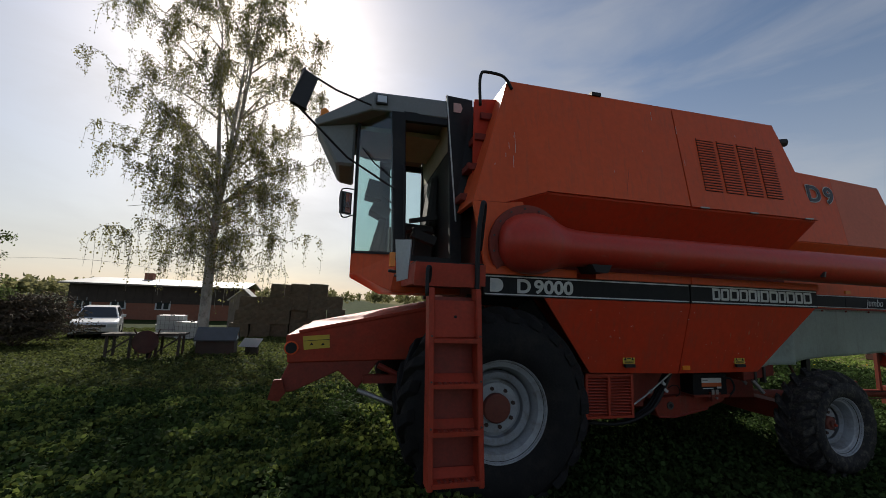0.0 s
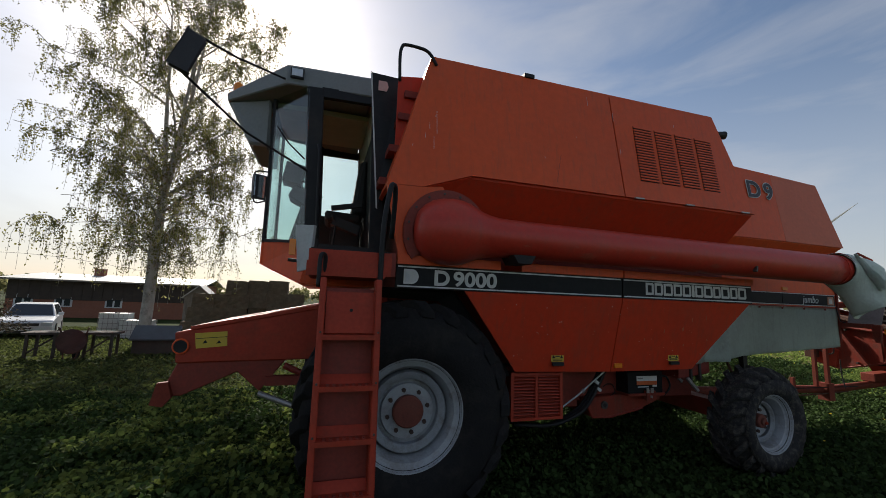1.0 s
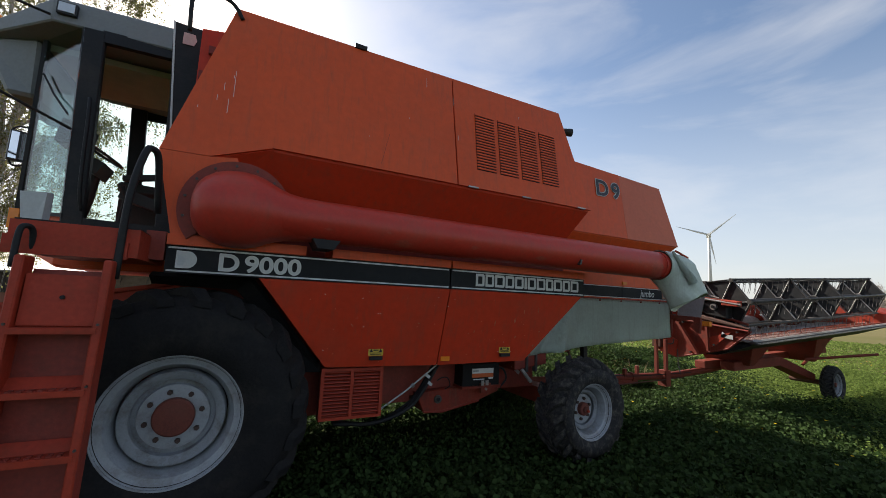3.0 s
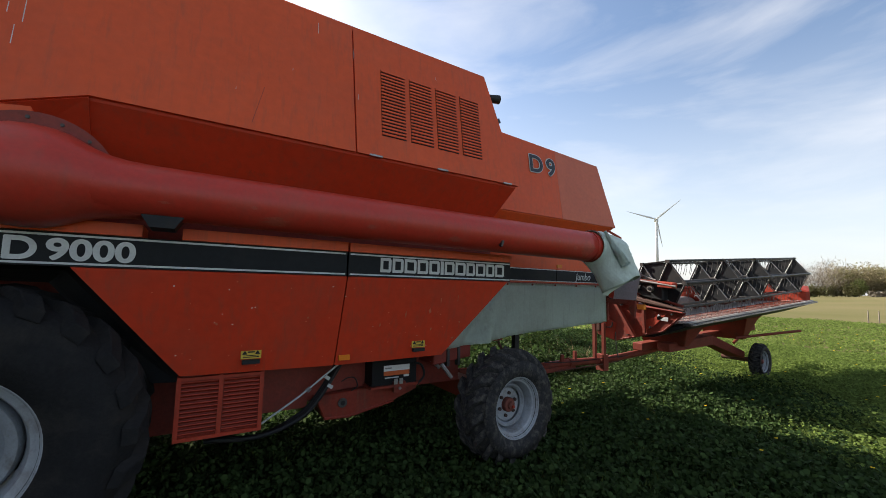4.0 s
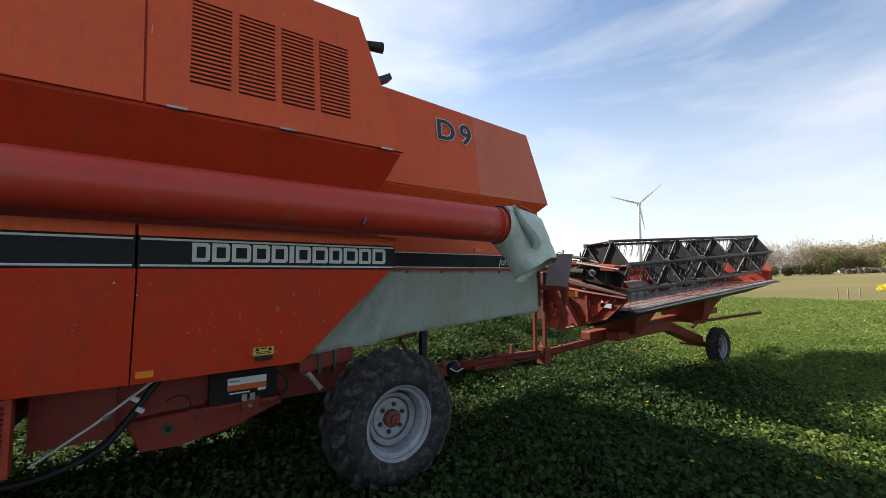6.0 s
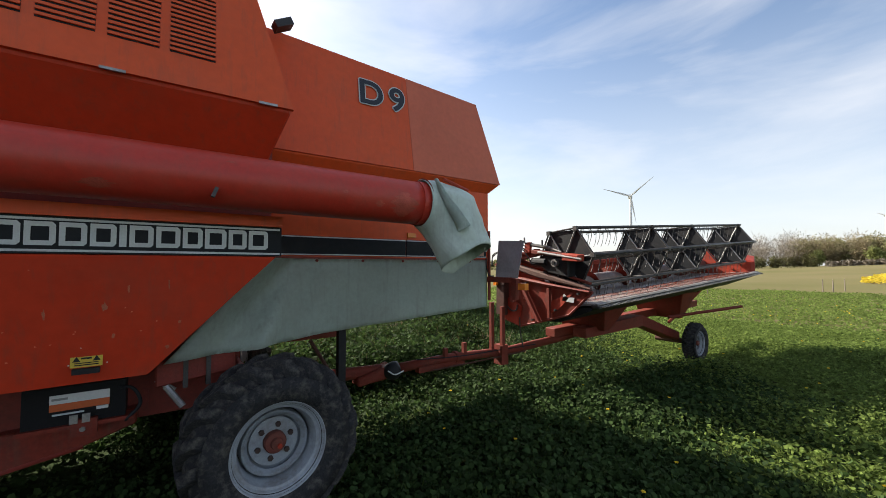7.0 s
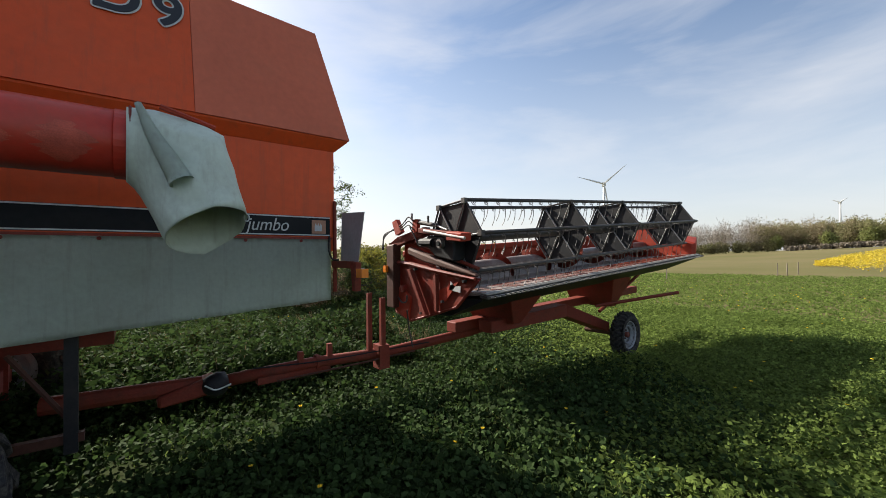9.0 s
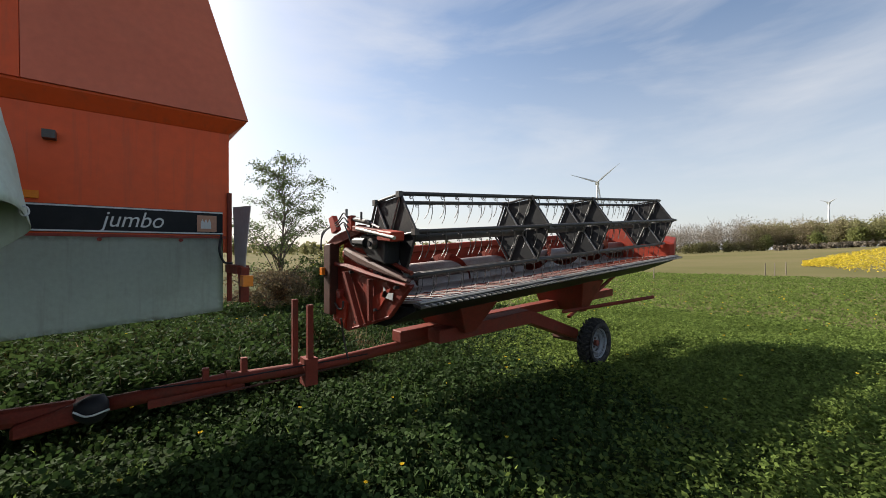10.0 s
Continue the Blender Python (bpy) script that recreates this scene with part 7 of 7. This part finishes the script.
for xx in (-2.0, -0.2, 2.2):
    w = part("window", box((xx - 0.42, -0.05, 0.75), (xx + 0.42, 0.0, 1.45), 0.006), PALE_GREY, farm)
    for dx in (-0.19, 0.19):
        part("pane", box((xx + dx - 0.14, -0.058, 0.84), (xx + dx + 0.14, -0.05, 1.36), 0.002), DARK_GLASS, w)
part("lintel", box((-2.6, -0.05, 1.45), (-1.4, 0.0, 1.6), 0.006), PALE_GREY, farm)

# board shed with a small gable
shed = placed(thing("board_shed", "small grey board shed with pale gabled roof", "shed"), -5.65, 27.0, 6)
shed.scale = (0.57, 0.8, 0.82)
part("shed_wall", loft([[(-1.4, 0, 0), (1.1, 0, 0), (1.1, 3, 0), (-1.4, 3, 0)], [(-1.4, 0, 2.2), (1.1, 0, 2.2), (1.1, 3, 2.2), (-1.4, 3, 2.2)]], 0.01), WOOD_GREY, shed)
part("gable", plate([(-1.4, -0.02, 2.2), (1.1, -0.02, 2.2), (-0.15, -0.02, 2.95)], 0.05), WOOD_GREY, shed)
part("roof", plate([(-1.6, -0.25, 2.1), (-0.15, -0.25, 3.02), (-0.15, 3.2, 3.02), (-1.6, 3.2, 2.1)], 0.06), SHEET_ROOF, shed)
part("roof", plate([(-0.15, -0.25, 3.02), (1.3, -0.25, 2.1), (1.3, 3.2, 2.1), (-0.15, 3.2, 3.02)], 0.06), SHEET_ROOF, shed)
for k in range(9):
    part("wall_board", box((-1.38 + k * 0.276, -0.06, 0.05), (-1.13 + k * 0.276, -0.02, 2.2), 0.006), WOOD_GREY, shed)

# dark shed at the yard's edge
shed2 = placed(thing("dark_shed", "dark board shed with sheet roof beside bushes", "shed"), -14.4, 14.6, 20)
part("shed_wall", box((-2, 0, 0), (2.2, 3, 2.5), 0.01), WOOD_DARK, shed2)
part("roof", plate([(-2.3, -0.3, 2.9), (2.6, -0.3, 2.35), (2.6, 3.2, 2.35), (-2.3, 3.2, 2.9)], 0.07), SHEET_ROOF, shed2)
for k in range(10):
    part("wall_board", box((-1.98 + k * 0.42, -0.04, 0.05), (-1.6 + k * 0.42, 0.0, 2.45), 0.006), WOOD_DARK, shed2)


# white car, nose towards the yard
def car():
    c = thing("car", "white older estate car parked in the yard, nose forward", "car")
    sec = lambda x0, x1, y, z0, z1: [(x0, y, z0), (x1, y, z0), (x1 * 0.96, y, z1), (x0 * 0.96, y, z1)]
    part("body", loft([sec(-0.80, 0.80, 0.0, 0.30, 0.62), sec(-0.85, 0.85, 0.12, 0.22, 0.74), sec(-0.87, 0.87, 0.9, 0.20, 0.86), sec(-0.87, 0.87, 2.5, 0.20, 0.92), sec(-0.86, 0.86, 3.9, 0.22, 0.95), sec(-0.80, 0.80, 4.2, 0.35, 0.9)], 0.03), CAR_WHITE, c)
    part("cabin", loft([[(-0.80, 1.0, 0.86), (0.80, 1.0, 0.86), (0.80, 3.9, 0.92), (-0.80, 3.9, 0.92)], [(-0.60, 1.75, 1.38), (0.60, 1.75, 1.38), (0.62, 3.6, 1.40), (-0.62, 3.6, 1.40)]], 0.03), CAR_WHITE, c)
    part("windscreen", plate([(-0.70, 1.06, 0.92), (0.70, 1.06, 0.92), (0.56, 1.68, 1.35), (-0.56, 1.68, 1.35)], 0.01, 0), DARK_GLASS, c)
    for s in (-1, 1):
        part("side_window", plate([(s * 0.80, 1.35, 0.95), (s * 0.80, 3.5, 0.97), (s * 0.645, 3.3, 1.34), (s * 0.625, 1.85, 1.33)], 0.012, 0), DARK_GLASS, c)
        part("headlight", box((s * 0.62 - 0.17, -0.02, 0.52), (s * 0.62 + 0.17, 0.10, 0.66), 0.02), PALE_GREY, c)
        part("door_mirror", box((s * 0.93 - 0.09, 1.2, 0.92), (s * 0.93 + 0.09, 1.3, 1.04), 0.03), CAR_WHITE, c)
        for yy in (0.8, 3.35):
            part("wheel", tube([(s * 0.70, yy, 0.29), (s * 0.88, yy, 0.29)], 0.29, 20), RUBBER, c)
    part("grille", box((-0.40, -0.03, 0.52), (0.40, 0.05, 0.63), 0.01), PLASTIC, c)
    part("bumper", box((-0.82, -0.06, 0.28), (0.82, 0.08, 0.48), 0.03), CAR_WHITE, c)
    part("bumper_intake", box((-0.55, -0.07, 0.26), (0.55, 0.0, 0.34), 0.01), PLASTIC, c)
    part("number_plate", box((-0.26, -0.072, 0.38), (0.26, -0.06, 0.48), 0.002), LETTER, c)
    part("plate_bar", box((-0.20, -0.078, 0.41), (0.20, -0.072, 0.45), 0.0), BLACK, c)
    return c


parked = placed(car(), -9.5, 19.6, 23)
parked.scale = (0.94, 0.94, 0.94)


# caged water tanks
def ibc():
    t = thing("caged_tank", "white plastic tank in a steel cage on a pallet", "water tank", "caged tanks in the yard")
    part("tank", box((-0.56, -0.46, 0.16), (0.56, 0.46, 1.08), 0.05), WHITE, t)
    part("pallet", box((-0.6, -0.5, 0.0), (0.6, 0.5, 0.14), 0.01), WOOD_GREY, t)
    part("cap", tube([(0, 0, 1.08), (0, 0, 1.12)], 0.1, 14), BLACK, t)
    for k in range(7):
        x = -0.58 + k * 1.16 / 6
        for y in (-0.49, 0.49):
            part("cage_bar", tube([(x, y, 0.14), (x, y, 1.1)], 0.010, 6), STEEL, t)
    for k in range(5):
        z = 0.2 + k * 0.22
        part("cage_hoop", tube([(-0.58, -0.49, z), (0.58, -0.49, z), (0.58, 0.49, z), (-0.58, 0.49, z), (-0.58, -0.49, z)], 0.010, 6), STEEL, t)
    return t


tank1 = ibc()
placed(tank1, -7.3, 21.3, 6)
tank1.scale = (0.88, 0.88, 0.95)
copy_thing(tank1, pose(-6.25, 20.7, ground_z(-6.25, 20.7) - 0.25, 0, 0, -10))


# rough table with a barrow tub on it
bench = placed(thing("work_bench", "rough dark wooden trestle bench in the grass", "bench"), -4.9, 13.3, 8)
bench.scale = (0.82, 0.9, 0.92)
part("bench_top", box((-1.15, -0.35, 0.66), (1.2, 0.35, 0.72), 0.008), WOOD_DARK, bench)
for xx in (-1.0, -0.35, 0.4, 1.05):
    for yy in (-0.3, 0.3):
        part("leg", box((xx - 0.035, yy - 0.035, 0), (xx + 0.035, yy + 0.035, 0.66), 0.004), WOOD_DARK, bench)
part("brace", tube([(-1.0, -0.3, 0.15), (-0.35, -0.3, 0.6)], 0.025, 6), WOOD_DARK, bench)
part("brace", tube([(0.4, -0.3, 0.15), (1.05, -0.3, 0.6)], 0.025, 6), WOOD_DARK, bench)
tub = placed(thing("wheelbarrow", "old rusty wheelbarrow with round tray tipped up by the bench", "wheelbarrow"), -4.67, 12.75, 8)
part("tray", tube([(0, 0.16, 0.44), (0, 0.10, 0.44), (0, -0.04, 0.47), (0, -0.05, 0.47)], [0.20, 0.25, 0.30, 0.31], 22), GREASE, tub, "", True)
part("wheel", tube([(0.02, 0.22, 0.16), (0.08, 0.22, 0.16)], 0.16, 18), RUBBER, tub)
for s in (-1, 1):
    part("handle", tube([(s * 0.06, 0.22, 0.16), (s * 0.18, 0.12, 0.5), (s * 0.30, 0.0, 0.82)], 0.016, 8), GREASE, tub)
    part("leg", tube([(s * 0.16, 0.0, 0.26), (s * 0.10, -0.06, 0.0)], 0.015, 8), GREASE, tub)

# kennel
kennel = placed(thing("dog_kennel", "low grey wooden dog kennel with felt roof and white gable", "kennel"), -3.2, 14.1, 6)
kennel.scale = (0.8, 0.8, 1.0)
part("kennel_wall", loft([[(-0.75, -0.4, 0), (0.55, -0.4, 0), (0.55, 0.5, 0), (-0.75, 0.5, 0)], [(-0.75, -0.4, 0.48), (0.55, -0.4, 0.48), (0.55, 0.5, 0.48), (-0.75, 0.5, 0.48)]], 0.01), WOOD_DARK, kennel)
part("roof", plate([(-0.82, -0.52, 0.46), (0.62, -0.52, 0.46), (0.62, 0.05, 0.82), (-0.82, 0.05, 0.82)], 0.04), DARK_FELT, kennel)
part("roof", plate([(-0.82, 0.05, 0.82), (0.62, 0.05, 0.82), (0.62, 0.62, 0.46), (-0.82, 0.62, 0.46)], 0.04), DARK_FELT, kennel)
part("gable", plate([(0.57, -0.4, 0.44), (0.57, 0.5, 0.44), (0.57, 0.05, 0.76)], 0.03), WHITE, kennel)
sheet = placed(thing("corrugated_sheet", "white corrugated sheet leaning by the kennel", "metal sheet"), -2.3, 14.0, -20)
sheet.scale = (0.7, 0.7, 0.8)
b = bmesh.new()
prev = None
for i in range(41):
    x = -0.45 + i * 0.0225
    q = [b.verts.new((x, y + 0.012 * math.sin(i * 1.3), z)) for y, z in ((-0.2, 0.32), (0.25, 0.62))]
    if prev:
        b.faces.new((prev[0], q[0], q[1], prev[1]))
    prev = q
bmesh.ops.solidify(b, geom=b.faces[:], thickness=0.006)
part("sheet", b, WHITE, sheet)
part("prop", box((-0.3, 0.1, 0.0), (0.3, 0.2, 0.5), 0.01), WOOD_DARK, sheet)

# stack of old straw bales
random.seed(31)
proto = None
bale_rows = ((0, -4.8, 0.6, 6), (1, -4.7, 0.5, 6), (2, -4.5, 0.3, 6), (3, -3.1, -0.3, 3))
for lev, xa, xb, n in bale_rows:
    for k in range(n):
        x = xa + (xb - xa) * (k + 0.5) / n + random.uniform(-0.08, 0.08)
        if proto is None:
            b = box((-0.46, -0.5, 0), (0.46, 0.5, 0.68), 0.09)
            bmesh.ops.subdivide_edges(b, edges=b.edges[:], cuts=3, use_grid_fill=True)
            for v in b.verts:
                v.co += Vector((1, 1, 0.5)) * 0.05 * noise.noise(v.co * 3.5)
            proto = part("straw_bale", b, STRAW)
            tagged(proto, "dark weathered straw bale in a stack", "straw bale", "stack of bales")
            ob = proto
        else:
            ob = copy_thing(proto, Matrix())
        ob.matrix_basis = pose(x - 0.1, 22.2 + random.uniform(-0.1, 0.1), ground_z(x, 22.2) + lev * 0.66, 0, 0, random.uniform(-6, 6))

# old rusty mixer and its frame
mixer = placed(thing("concrete_mixer", "old rusty concrete mixer with a dull drum", "concrete mixer"), -9.9, 12.6, 25)
mixer.scale = (0.95, 0.95, 0.9)
part("drum", tube([(0, 0, 0.35), (0, 0, 0.5), (0, 0, 0.95), (0, 0, 1.15)], [0.28, 0.42, 0.42, 0.30], 22), material("mixer_drum", (0.22, 0.20, 0.18), 0.8, 0, 0.3, 4, 0.3, 30), mixer, "", True)
part("mixer_frame", box((0.45, -0.3, 0.0), (0.85, 0.3, 1.2), 0.02), RED_RUST, mixer)
part("mixer_base", box((-0.5, -0.4, 0.0), (0.8, 0.4, 0.1), 0.01), RED_RUST, mixer)
part("mixer_wheel", tube([(-0.85, -0.05, 0.35), (-0.85, 0.05, 0.35)], 0.35, 20), DARK_STEEL, mixer)
part("rim_hoop", tube([(-0.85 + 0.32 * math.cos(a), -0.06, 0.35 + 0.32 * math.sin(a)) for a in [2 * math.pi * k / 20 for k in range(21)]], 0.03, 8), STEEL, mixer)

# cable from the bushes to the house
tagged(part("power_line", tube(arc([(-24, 26.0, 2.7), (-18.9, 26.0, 3.1), (-14.7, 29.0, 3.5), (-11.0, 36.4, 3.0)]), 0.008, 6), BLACK), "thin black overhead power cable", "cable")
